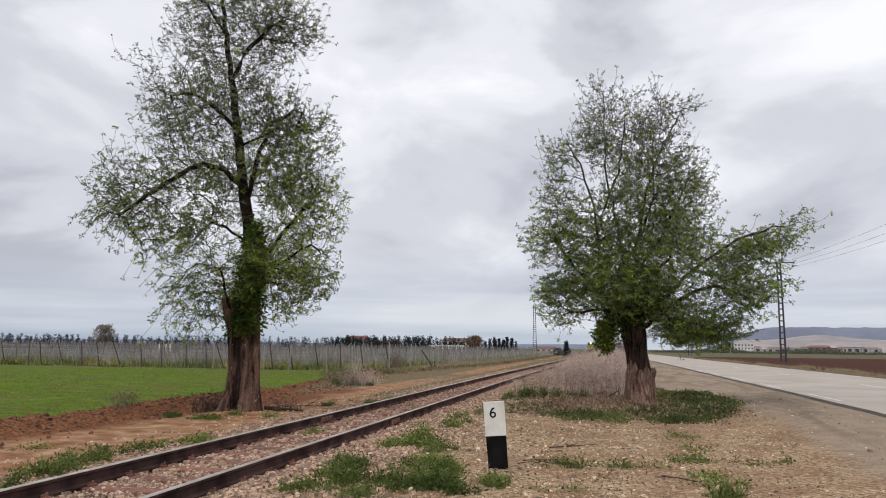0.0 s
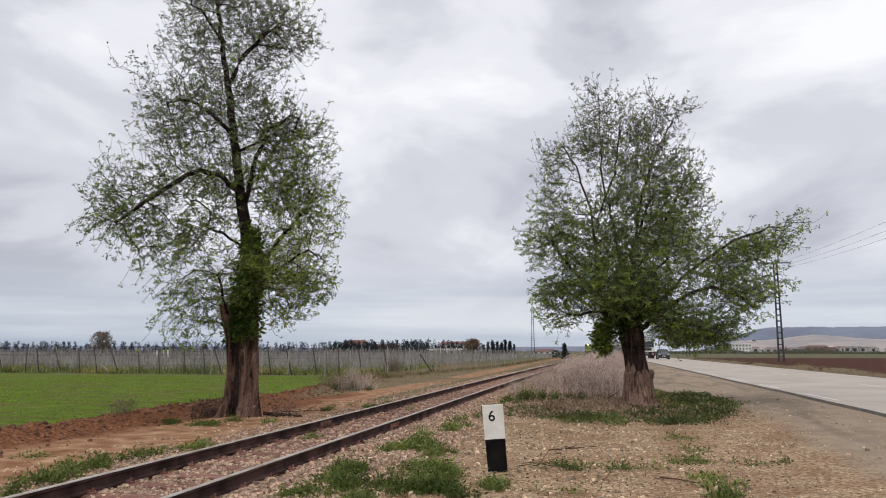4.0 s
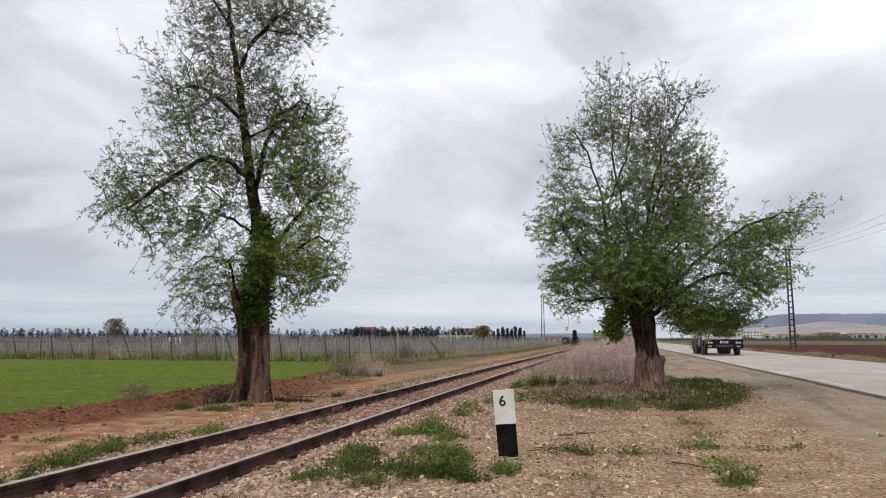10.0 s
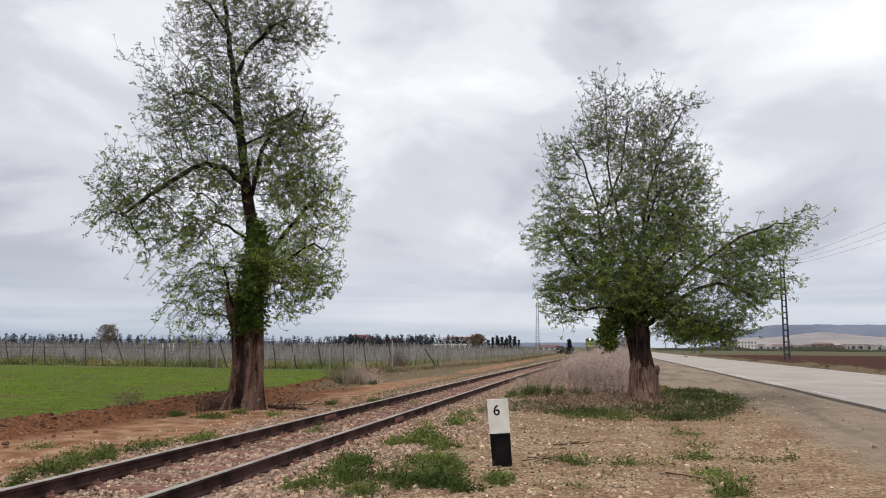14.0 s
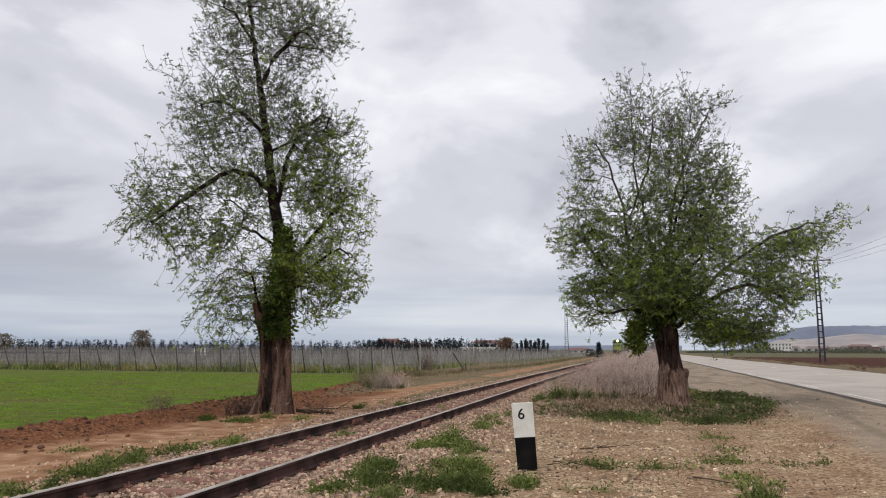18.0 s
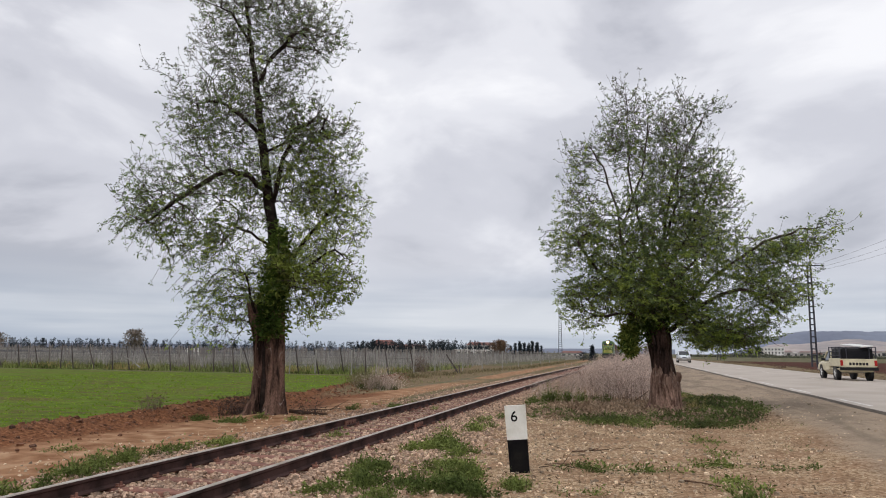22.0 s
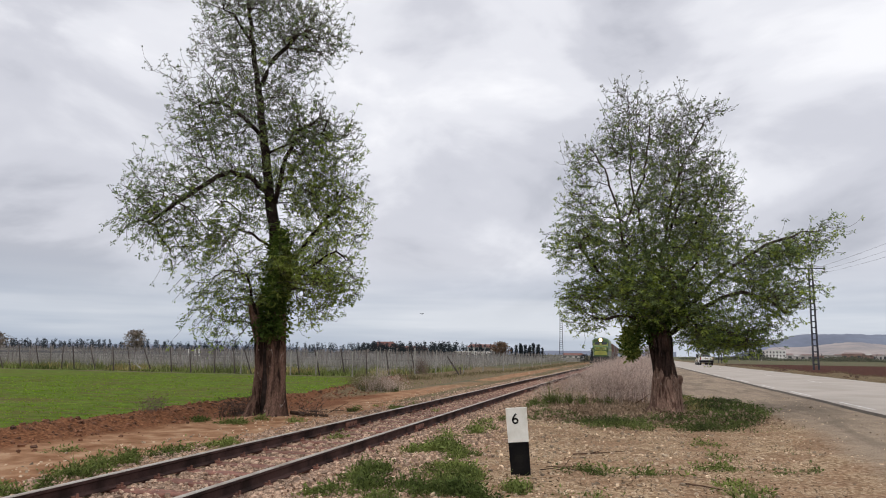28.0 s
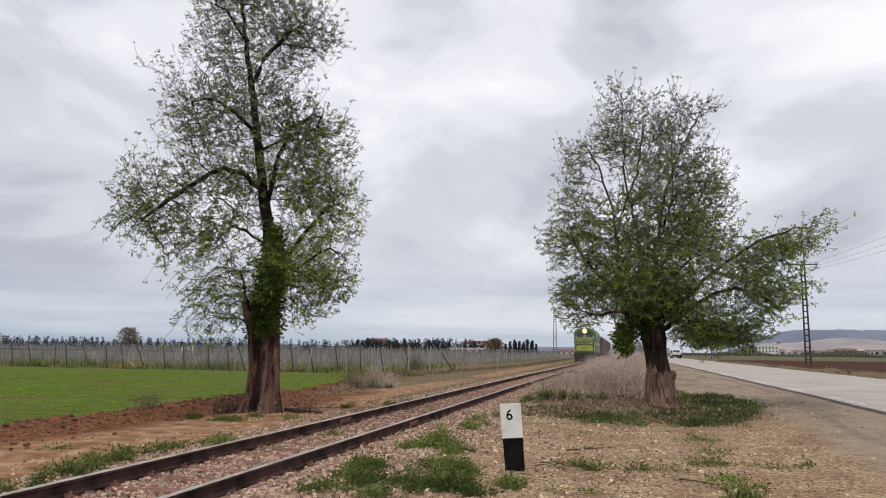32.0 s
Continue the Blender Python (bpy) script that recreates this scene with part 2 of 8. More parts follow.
M = {
    "rail_head": mat("rail_head", (0.50, 0.46, 0.41), 0.5, 0.35, 0.2, 3, 90, 0.1, 0.002, (0.36, 0.30, 0.25)),
    "rail_side": mat("rail_side", (0.085, 0.047, 0.042), 0.85, 0, 0.35, 2.5, 50, 0.3, 0.004, (0.025, 0.015, 0.013), spec=0.15),
    "rust": mat("rust", (0.26, 0.12, 0.085), 0.85, 0.1, 0.35, 8, 80, 0.4, 0.004, (0.14, 0.065, 0.05), random=0.25),
    "ballast": mat("ballast", (0.51, 0.362, 0.262), 0.9, 0, 0.25, 30, 120, 0.3, 0.004, (0.28, 0.182, 0.126), island=0.5),
    "pebble": mat("pebble", (0.62, 0.49, 0.345), 0.9, 0, 0.25, 20, 120, 0.3, 0.004, (0.26, 0.18, 0.12), island=0.65),
    "asphalt": mat("asphalt", (0.455, 0.405, 0.36), 0.95, 0, 0.12, 0.45, 40, 0.25, 0.004, (0.39, 0.345, 0.30), spec=0.1),
    "road_paint": mat("road_paint", (0.70, 0.68, 0.65), 0.8, 0, 0.15, 4, 60, 0.1, 0.002, (0.45, 0.42, 0.39)),
    "white_paint": mat("white_paint", (0.80, 0.79, 0.74), 0.6, 0, 0.06, 5, 50, 0.12, 0.003, (0.66, 0.64, 0.57)),
    "black_paint": mat("black_paint", (0.006, 0.006, 0.007), 0.85, 0, 0.3, 6, 60, 0.2, 0.003, (0.014, 0.013, 0.012), spec=0.08),
    "bark": barkmat("bark", (0.185, 0.115, 0.09), (0.024, 0.016, 0.013), (0.36, 0.29, 0.25)),
    "bark_pale": barkmat("bark_pale", (0.29, 0.195, 0.155), (0.085, 0.05, 0.04), (0.40, 0.32, 0.27), 17.0, 0.05),
    "bark_dark": barkmat("bark_dark", (0.085, 0.055, 0.047), (0.014, 0.010, 0.009), (0.14, 0.11, 0.10)),
    "limb_bark": mat("limb_bark", (0.042, 0.03, 0.026), 0.95, 0, 0.4, 6, 24, 0.6, 0.03, (0.018, 0.013, 0.011), spec=0.1),
    "limb_grey": mat("limb_grey", (0.095, 0.074, 0.066), 0.95, 0, 0.4, 6, 24, 0.6, 0.03, (0.04, 0.03, 0.027), spec=0.1),
    "scrub_grass": leafmat("scrub_grass", (0.24, 0.20, 0.115), (0.15, 0.13, 0.065), 0.25),
    "twig": mat("twig", (0.065, 0.046, 0.038), 0.9, 0, 0.3, 8, 40, 0, 0, (0.05, 0.036, 0.03)),
    "leaf": leafmat("leaf", (0.215, 0.285, 0.118), (0.125, 0.172, 0.07), 0.52),
    "leaf_fresh": leafmat("leaf_fresh", (0.35, 0.43, 0.095), (0.19, 0.26, 0.052), 0.52),
    "dead_wood": mat("dead_wood", (0.115, 0.072, 0.05), 0.95, 0, 0.3, 8, 40, 0.2, 0.004, (0.06, 0.038, 0.026), spec=0.08),
    "dusty_rim": mat("dusty_rim", (0.24, 0.22, 0.195), 0.8, 0, 0.25, 5, 40, 0.1, 0.004, (0.13, 0.12, 0.105)),
    "leaf_bud": leafmat("leaf_bud", (0.24, 0.26, 0.175), (0.14, 0.15, 0.11), 0.5),
    "leaf_clump": leafmat("leaf_clump", (0.30, 0.345, 0.085), (0.17, 0.21, 0.05), 0.45),
    "bush_twig": leafmat("bush_twig", (0.22, 0.155, 0.13), (0.12, 0.085, 0.07), 0.3),
    "hedge": leafmat("hedge", (0.145, 0.15, 0.105), (0.09, 0.095, 0.068), 0.1),
    "dark_scrap": leafmat("dark_scrap", (0.14, 0.085, 0.05), (0.07, 0.045, 0.028), 0.1),
    "leaf_ivy": leafmat("leaf_ivy", (0.11, 0.165, 0.032), (0.045, 0.075, 0.018), 0.3),
    "weed": leafmat("weed", (0.24, 0.285, 0.085), (0.085, 0.115, 0.034), 0.42, vary=0.6),
    "vine_weed": leafmat("vine_weed", (0.27, 0.29, 0.12), (0.14, 0.16, 0.065), 0.4),
    "mat_weed": leafmat("mat_weed", (0.16, 0.195, 0.065), (0.055, 0.072, 0.028), 0.4, vary=0.6),
    "grass": leafmat("grass", (0.20, 0.315, 0.022), (0.155, 0.25, 0.018), 0.5),
    "litter": leafmat("litter", (0.40, 0.30, 0.21), (0.19, 0.13, 0.085), 0.2),
    "dry_stem": leafmat("dry_stem", (0.70, 0.58, 0.51), (0.40, 0.32, 0.275), 0.45),
    "straw": leafmat("straw", (0.42, 0.36, 0.15), (0.30, 0.25, 0.10), 0.2),
    "far_leaf": leafmat("far_leaf", (0.037, 0.048, 0.054), (0.026, 0.035, 0.042), 0.1),
    "russet": leafmat("russet", (0.20, 0.125, 0.08), (0.13, 0.085, 0.055), 0.2),
    "far_leaf_brown": leafmat("far_leaf_brown", (0.23, 0.185, 0.15), (0.15, 0.13, 0.10), 0.2),
    "post_wood": mat("post_wood", (0.10, 0.08, 0.072), 0.9, 0, 0.3, 3, 30, 0.3, 0.01, (0.05, 0.042, 0.038), random=0.25),
    "post_grey": mat("post_grey", (0.25, 0.225, 0.205), 0.9, 0, 0.3, 3, 30, 0.3, 0.01, (0.16, 0.14, 0.125), island=0.3),
    "post_concrete": mat("post_concrete", (0.36, 0.345, 0.31), 0.9, 0, 0.2, 3, 30, 0.3, 0.01, (0.25, 0.235, 0.21)),
    "vine": leafmat("vine", (0.40, 0.38, 0.355), (0.24, 0.23, 0.205), 0.3),
    "steel": mat("steel", (0.06, 0.06, 0.075), 0.6, 0.4, 0.25, 3, 30, 0.1, 0.004),
    "wire": mat("wire", (0.09, 0.09, 0.10), 0.5, 0.6, 0.1, 3, 30, 0),
    "wall_white": mat("wall_white", (0.78, 0.76, 0.73), 0.85, 0, 0.06, 0.2, 5, 0.1, 0.01, (0.62, 0.59, 0.54)),
    "wall_red": mat("wall_red", (0.27, 0.17, 0.14), 0.85, 0, 0.15, 0.2, 5, 0.1, 0.01),
    "roof_red": mat("roof_red", (0.19, 0.085, 0.07), 0.85, 0, 0.2, 0.5, 6, 0.2, 0.02),
    # village tones dulled: the haze over the plain is mixed into them
    "wall_far_haze": mat("wall_far_haze", (0.47, 0.44, 0.42), 0.9, 0, 0.12, 0.2, 5, 0.1, 0.01, (0.36, 0.33, 0.31)),
    "roof_far_haze": mat("roof_far_haze", (0.24, 0.165, 0.15), 0.9, 0, 0.2, 0.5, 6, 0.2, 0.02),
    "dark_hole": mat("dark_hole", (0.04, 0.042, 0.05), 0.4, 0, 0.1, 1, 5, 0),
    # distance haze is put into both colours: tan greyed, far ridge turned blue
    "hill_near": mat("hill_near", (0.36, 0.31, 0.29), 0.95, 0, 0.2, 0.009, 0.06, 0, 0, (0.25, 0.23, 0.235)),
    "hill_far_haze": mat("hill_far_haze", (0.175, 0.20, 0.262), 0.95, 0, 0.15, 0.004, 0.03, 0, 0, (0.145, 0.165, 0.222)),
    # asphalt side, darkened to carry the shadow under its broken edge
    "road_edge_shade": mat("road_edge_shade", (0.13, 0.11, 0.092), 0.95, 0, 0.3, 3, 40, 0.4, 0.01),
    "tyre": mat("tyre", (0.075, 0.066, 0.058), 0.9, 0, 0.25, 8, 60, 0.2, 0.004, (0.035, 0.031, 0.028)),
    "glass": glassmat("glass"),
    "cab_glass": glassmat("cab_glass", (0.012, 0.012, 0.018), 0.15),
    "chrome": mat("chrome", (0.55, 0.55, 0.56), 0.25, 0.9, 0.1, 5, 50, 0),
    "rubber": mat("rubber", (0.018, 0.018, 0.019), 0.65, 0, 0.2, 4, 40, 0.1, 0.003, spec=0.2),
    "lamp_clear": mat("lamp_clear", (0.6, 0.6, 0.6), 0.15, 0.2, 0.1, 10, 60, 0),
    "lamp_red": mat("lamp_red", (0.42, 0.02, 0.015), 0.25, 0, 0.15, 10, 60, 0),
    "lamp_tail": mat("lamp_tail", (0.30, 0.05, 0.03), 0.25, 0, 0.2, 10, 60, 0, 0, (0.22, 0.03, 0.02)),
    "lamp_orange": mat("lamp_orange", (0.6, 0.20, 0.02), 0.25, 0, 0.15, 10, 60, 0),
    "plate": mat("plate", (0.72, 0.72, 0.70), 0.5, 0, 0.08, 10, 60, 0),
    "plate_yellow": mat("plate_yellow", (0.62, 0.54, 0.30), 0.5, 0, 0.08, 10, 60, 0),
}

# ---- builders ----
rng = np.random.default_rng(7)


def link(name, verts, faces, material, parent=None, label="", smooth=False):
    me = bpy.data.meshes.new(name)
    me.from_pydata([tuple(v) for v in verts], [], faces)
    me.materials.append(material)
    if smooth:
        me.polygons.foreach_set("use_smooth", np.ones(len(me.polygons), bool))
    me.update()
    ob = new(name, me)
    ob.parent = parent
    return tagged(ob, label)


def part(name, bm, material, parent=None, label="", smooth=False):
    me = bpy.data.meshes.new(name)
    bmesh.ops.recalc_face_normals(bm, faces=bm.faces)
    bm.to_mesh(me)
    bm.free()
    me.materials.append(material)
    if smooth:
        me.polygons.foreach_set("use_smooth", np.ones(len(me.polygons), bool))
    ob = new(name, me)
    ob.parent = parent
    return tagged(ob, label)


def empty(name, m=None, **tags):
    ob = new(name)
    if m is not None:
        ob.matrix_world = m
    return tagged(ob, **tags)


def add_box(bm, c, s, bevel=0.0, rot=None):
    """A box of size s round c, bevelled, into bm."""
    m = Matrix.Translation(c) @ (rot or Matrix.Identity(4)) @ Matrix.Diagonal((*s, 1))
    r = bmesh.ops.create_cube(bm, size=1, matrix=m)
    if bevel:
        edges = list({e for v in r["verts"] for e in v.link_edges})
        bmesh.ops.bevel(bm, geom=edges, offset=bevel, segments=2, affect="EDGES", profile=0.6)
    return bm


def box(c, s, bevel=0.0, rot=None):
    return add_box(bmesh.new(), c, s, bevel, rot)


def add_bar(bm, a, b, w=0.05, d=None, sides=4):
    a, b = Vector(a), Vector(b)
    q = (b - a).to_track_quat("Z", "Y").to_matrix().to_4x4()
    m = Matrix.Translation((a + b) / 2) @ q @ Matrix.Diagonal((1, 1, (b - a).length, 1))
    bmesh.ops.create_cone(bm, cap_ends=True, segments=sides, radius1=w / 2, radius2=(d or w) / 2, depth=1, matrix=m)
    return bm


def bar(a, b, w=0.05, d=None, sides=4):
    return add_bar(bmesh.new(), a, b, w, d, sides)


def disc(c, r, depth, axis="X", segs=20, bevel=0.0):
    bm = bmesh.new()
    turn = {"X": pose(0, 0, 0, 0, 90, 0), "Y": pose(0, 0, 0, 90, 0, 0), "Z": pose(0, 0, 0)}[axis]
    res = bmesh.ops.create_cone(bm, cap_ends=True, segments=segs, radius1=r, radius2=r, depth=depth, matrix=Matrix.Translation(c) @ turn)
    if bevel:
        rims = [e for e in bm.edges if len(e.link_faces) == 2 and any(len(f.verts) > 4 for f in e.link_faces)]
        bmesh.ops.bevel(bm, geom=rims, offset=bevel, segments=2, affect="EDGES", profile=0.6)
    return bm


def loft(loops, closed=True, caps=True):
    """A skin over rows of points with the same count."""
    bm = bmesh.new()
    rows = [[bm.verts.new(p) for p in r] for r in loops]
    n = len(rows[0])
    for a, b in zip(rows, rows[1:]):
        for i in range(n if closed else n - 1):
            j = (i + 1) % n
            bm.faces.new((a[i], a[j], b[j], b[i]))
    if caps and closed:
        bm.faces.new(rows[0]), bm.faces.new(rows[-1][::-1])
    return bm


def tubes(paths, sides=5):
    """Vertices and faces for tapering tubes: each path is (points n x 3, radii n)."""
    V, Fc, o = [], [], 0
    ang = np.arange(sides) * 2 * np.pi / sides
    for p, r in paths:
        p, r = np.asarray(p, float), np.asarray(r, float)
        d = np.gradient(p, axis=0)
        d /= np.linalg.norm(d, axis=1)[:, None] + 1e-9
        ref = np.where(np.abs(d[:, 2:3]) < 0.9, [[0, 0, 1.0]], [[1.0, 0, 0]])
        u = np.cross(d, ref)
        u /= np.linalg.norm(u, axis=1)[:, None] + 1e-9
        w = np.cross(d, u)
        ring = p[:, None] + r[:, None, None] * (u[:, None] * np.cos(ang)[None, :, None] + w[:, None] * np.sin(ang)[None, :, None])
        V.append(ring.reshape(-1, 3))
        for i in range(len(p) - 1):
            a, b = o + i * sides, o + (i + 1) * sides
            for k in range(sides):
                k2 = (k + 1) % sides
                Fc.append((a + k, a + k2, b + k2, b + k))
        Fc.append(tuple(o + (len(p) - 1) * sides + k for k in range(sides)))
        o += len(p) * sides
    return np.concatenate(V), Fc


def sm(a, b, x):
    t = np.clip((x - a) / (b - a), 0, 1)
    return t * t * (3 - 2 * t)


_lat = np.random.default_rng(3).random((128, 128))


def vnoise(x, y):
    """Smooth value noise on the plan."""
    xi, yi = np.floor(x).astype(int), np.floor(y).astype(int)
    fx, fy = x - xi, y - yi
    fx, fy = fx * fx * (3 - 2 * fx), fy * fy * (3 - 2 * fy)
    g = lambda i, j: _lat[i % 128, j % 128]
    return (g(xi, yi) * (1 - fx) + g(xi + 1, yi) * fx) * (1 - fy) + (g(xi, yi + 1) * (1 - fx) + g(xi + 1, yi + 1) * fx) * fy


def fbm(x, y, s, n=3):
    x, y = np.asarray(x, float) * s, np.asarray(y, float) * s
    return sum(vnoise(x * 2 ** k + 17 * k, y * 2 ** k + 5 * k) / 2 ** k for k in range(n)) / sum(1 / 2 ** k for k in range(n)) - 0.5


TRACK_X, RAIL_Z = -4.95, 0.10


def track_x(y):
    """The track's middle; it eases to the right with distance."""
    return TRACK_X + 0.6 * float(sm(25, 95, np.array(float(y))))


ROAD_L, ROAD_R, ROAD_Z = 5.5, 12.7, 0.30


def field_edge(y):
    """Where the green field gives way to the bank beside the dirt track."""
    return -10.9 + 0.4 * (1 - sm(12, 22, y)) + 0.5 * fbm(y, y * 0 + 3, 0.22) - 2.6 * sm(24, 40, y)


def height(x, y):
    x, y = np.asarray(x, float), np.asarray(y, float)
    near = 1 - sm(40, 120, np.hypot(x, y))
    z = 0.23 * sm(1.6, 5.2, x) - 0.25 * sm(12.9, 14.6, x) + 0.46 * (0.8 + 1.2 * fbm(x, y, 0.22)) * np.exp(-((x - 15.9) / 1.3) ** 2)
    z = z - 0.125 * np.exp(-((x - TRACK_X) / 1.35) ** 4) - 0.05 * sm(-5.9, -6.8, x)
    e = field_edge(y)
    z = z + 0.20 * np.exp(-((x - e - 0.35) / 0.55) ** 2) * (1 - sm(55, 80, y)) - 0.10 * sm(e + 0.2, e - 0.8, x)
    bank = np.exp(-((x - e - 0.6) / 0.9) ** 2)
    loose = 1 - sm(2.0, 5.3, x)
    z = z + near * (0.06 * fbm(x, y, 0.5) + 0.035 * fbm(x, y, 2.2)) * np.clip(loose, 0.15, 1) * (np.abs(x - TRACK_X) > 1.2)
    z = z + near * 0.20 * bank * fbm(x, y, 2.0, 3)
    z = np.where((x > ROAD_L + 0.05) & (x < ROAD_R - 0.05), ROAD_Z - 0.06, z)
    z = z + 0.10 * np.exp(-(((x - 0.95) / 1.3) ** 2 + ((y - 19.45) / 1.3) ** 2)) + 0.1 * np.exp(-(((x + 8.1) / 1.0) ** 2 + ((y - 15.15) / 1.0) ** 2))
    return z


def ground_axis(dense0, dense1, step, far):
    mid = np.arange(dense0, dense1 + 1e-6, step)
    g = step * 1.13 ** np.arange(1, 200)
    up = dense1 + np.cumsum(g)
    dn = dense0 - np.cumsum(g)
    return np.concatenate([dn[dn > -far][::-1], mid, up[up < far]])


def ground_material():
    m = bpy.data.materials.new("earth")
    m.use_nodes = True
    n, l = m.node_tree.nodes, m.node_tree.links
    b = n["Principled BSDF"]
    b.inputs["Roughness"].default_value, b.inputs["Specular IOR Level"].default_value = 0.97, 0.06
    co = n.new("ShaderNodeTexCoord")

    def tex(scale, detail=4):
        t = n.new("ShaderNodeTexNoise")
        t.inputs["Scale"].default_value, t.inputs["Detail"].default_value = scale, detail
        l.new(co.outputs["Object"], t.inputs["Vector"])
        return t.outputs["Fac"]

    def ramp(src, stops):
        r = n.new("ShaderNodeValToRGB")
        for i, (at, c) in enumerate(stops):
            e = r.color_ramp.elements[i] if i < 2 else r.color_ramp.elements.new(at)
            e.position, e.color = at, (*c, 1)
        l.new(src, r.inputs["Fac"])
        return r.outputs["Color"]

    def mix(fac, a, c):
        x = n.new("ShaderNodeMix")
        x.data_type = "RGBA"
        l.new(fac, x.inputs["Factor"]), l.new(a, x.inputs[6]), l.new(c, x.inputs[7])
        return x.outputs[2]

    big, midn, fine, grit = tex(0.35), tex(2.5), tex(18, 6), tex(70, 3)
    vor = n.new("ShaderNodeTexVoronoi")
    vor.inputs["Scale"].default_value = 26
    l.new(co.outputs["Object"], vor.inputs["Vector"])
    stones = ramp(vor.outputs["Color"], ((0.15, (0.16, 0.095, 0.055)), (0.5, (0.43, 0.307, 0.195)), (0.9, (0.76, 0.62, 0.445))))
    # soil tone lowered to put shadow between the pale stones into its colour
    soil = ramp(fine, ((0.32, (0.115, 0.067, 0.036)), (0.50, (0.285, 0.183, 0.105)), (0.68, (0.50, 0.37, 0.24))))
    gravel = mix(ramp(grit, ((0.42, (0, 0, 0)), (0.60, (0.8, 0.8, 0.8)))), soil, stones)
    brown = ramp(fine, ((0.30, (0.12, 0.064, 0.036)), (0.52, (0.25, 0.145, 0.086)), (0.74, (0.42, 0.285, 0.185))))
    patch = tex(1.1, 5)
    gravel = mix(ramp(patch, ((0.42, (0.6, 0.6, 0.6)), (0.56, (0, 0, 0)))), gravel, brown)
    shoulder = ramp(grit, ((0.30, (0.20, 0.148, 0.105)), (0.5, (0.305, 0.238, 0.175)), (0.72, (0.43, 0.345, 0.262))))
    sweep = n.new("ShaderNodeMapping")
    sweep.inputs["Scale"].default_value, sweep.inputs["Rotation"].default_value = (1.1, 0.16, 1), (0, 0, -0.22)
    l.new(co.outputs["Object"], sweep.inputs["Vector"])
    worn = n.new("ShaderNodeTexNoise")
    worn.inputs["Scale"].default_value, worn.inputs["Detail"].default_value, worn.inputs["Distortion"].default_value = 1.2, 5, 0.8
    l.new(sweep.outputs["Vector"], worn.inputs["Vector"])
    packed = ramp(grit, ((0.30, (0.13, 0.10, 0.075)), (0.55, (0.215, 0.17, 0.128)), (0.75, (0.30, 0.245, 0.19))))
    shoulder = mix(ramp(worn.outputs["Fac"], ((0.44, (0, 0, 0)), (0.62, (0.85, 0.85, 0.85)))), shoulder, packed)
    dirt = ramp(midn, ((0.30, (0.23, 0.11, 0.056)), (0.50, (0.31, 0.17, 0.095)), (0.70, (0.40, 0.26, 0.16))))
    bank = ramp(fine, ((0.30, (0.08, 0.034, 0.018)), (0.52, (0.18, 0.077, 0.038)), (0.72, (0.30, 0.15, 0.078))))
    green = ramp(midn, ((0.30, (0.076, 0.115, 0.013)), (0.50, (0.096, 0.147, 0.016)), (0.70, (0.112, 0.17, 0.019))))
    long = n.new("ShaderNodeMapping")
    long.inputs["Scale"].default_value, long.inputs["Rotation"].default_value = (0.22, 1.5, 1), (0, 0, 0.35)
    l.new(co.outputs["Object"], long.inputs["Vector"])
    drill = n.new("ShaderNodeTexNoise")
    drill.inputs["Scale"].default_value, drill.inputs["Detail"].default_value = 1.3, 7
    l.new(long.outputs["Vector"], drill.inputs["Vector"])
    thin = ramp(fine, ((0.30, (0.07, 0.06, 0.022)), (0.60, (0.14, 0.10, 0.045)), (0.75, (0.2, 0.13, 0.07))))
    green = mix(ramp(drill.outputs["Fac"], ((0.46, (0, 0, 0)), (0.62, (0.8, 0.8, 0.8)))), green, thin)
    plough = ramp(midn, ((0.30, (0.045, 0.019, 0.013)), (0.55, (0.078, 0.031, 0.021)), (0.75, (0.115, 0.05, 0.035))))
    scrub = ramp(fine, ((0.30, (0.085, 0.075, 0.035)), (0.50, (0.165, 0.12, 0.07)), (0.70, (0.27, 0.20, 0.13))))
    plain = ramp(big, ((0.35, (0.085, 0.095, 0.045)), (0.50, (0.12, 0.115, 0.065)), (0.65, (0.17, 0.135, 0.095))))
    cols = {"gravel": gravel, "shoulder": shoulder, "dirt": dirt, "bank": bank, "green": green, "plough": plough, "scrub": scrub}
    last = plain
    for key, c in cols.items():
        at = n.new("ShaderNodeAttribute")
        at.attribute_name = key
        add = n.new("ShaderNodeMath")
        add.operation = "MULTIPLY_ADD"
        # ragged borders: the weight is pushed by noise before it is cut
        l.new(fine, add.inputs[0])
        add.inputs[1].default_value = 0.9
        l.new(at.outputs["Fac"], add.inputs[2])
        cut = n.new("ShaderNodeMapRange")
        cut.inputs["From Min"].default_value, cut.inputs["From Max"].default_value = 0.75, 1.15
        l.new(add.outputs[0], cut.inputs["Value"])
        last = mix(cut.outputs["Result"], last, c)
    tone = n.new("ShaderNodeHueSaturation")
    tr = n.new("ShaderNodeMapRange")
    tr.inputs["To Min"].default_value, tr.inputs["To Max"].default_value = 0.66, 1.30
    l.new(midn, tr.inputs["Value"]), l.new(tr.outputs["Result"], tone.inputs["Value"]), l.new(last, tone.inputs["Color"])
    l.new(tone.outputs["Color"], b.inputs["Base Color"])
    bp = n.new("ShaderNodeBump")
    bp.inputs["Strength"].default_value, bp.inputs["Distance"].default_value = 0.7, 0.03
    l.new(fine, bp.inputs["Height"]), l.new(bp.outputs["Normal"], b.inputs["Normal"])
    return m


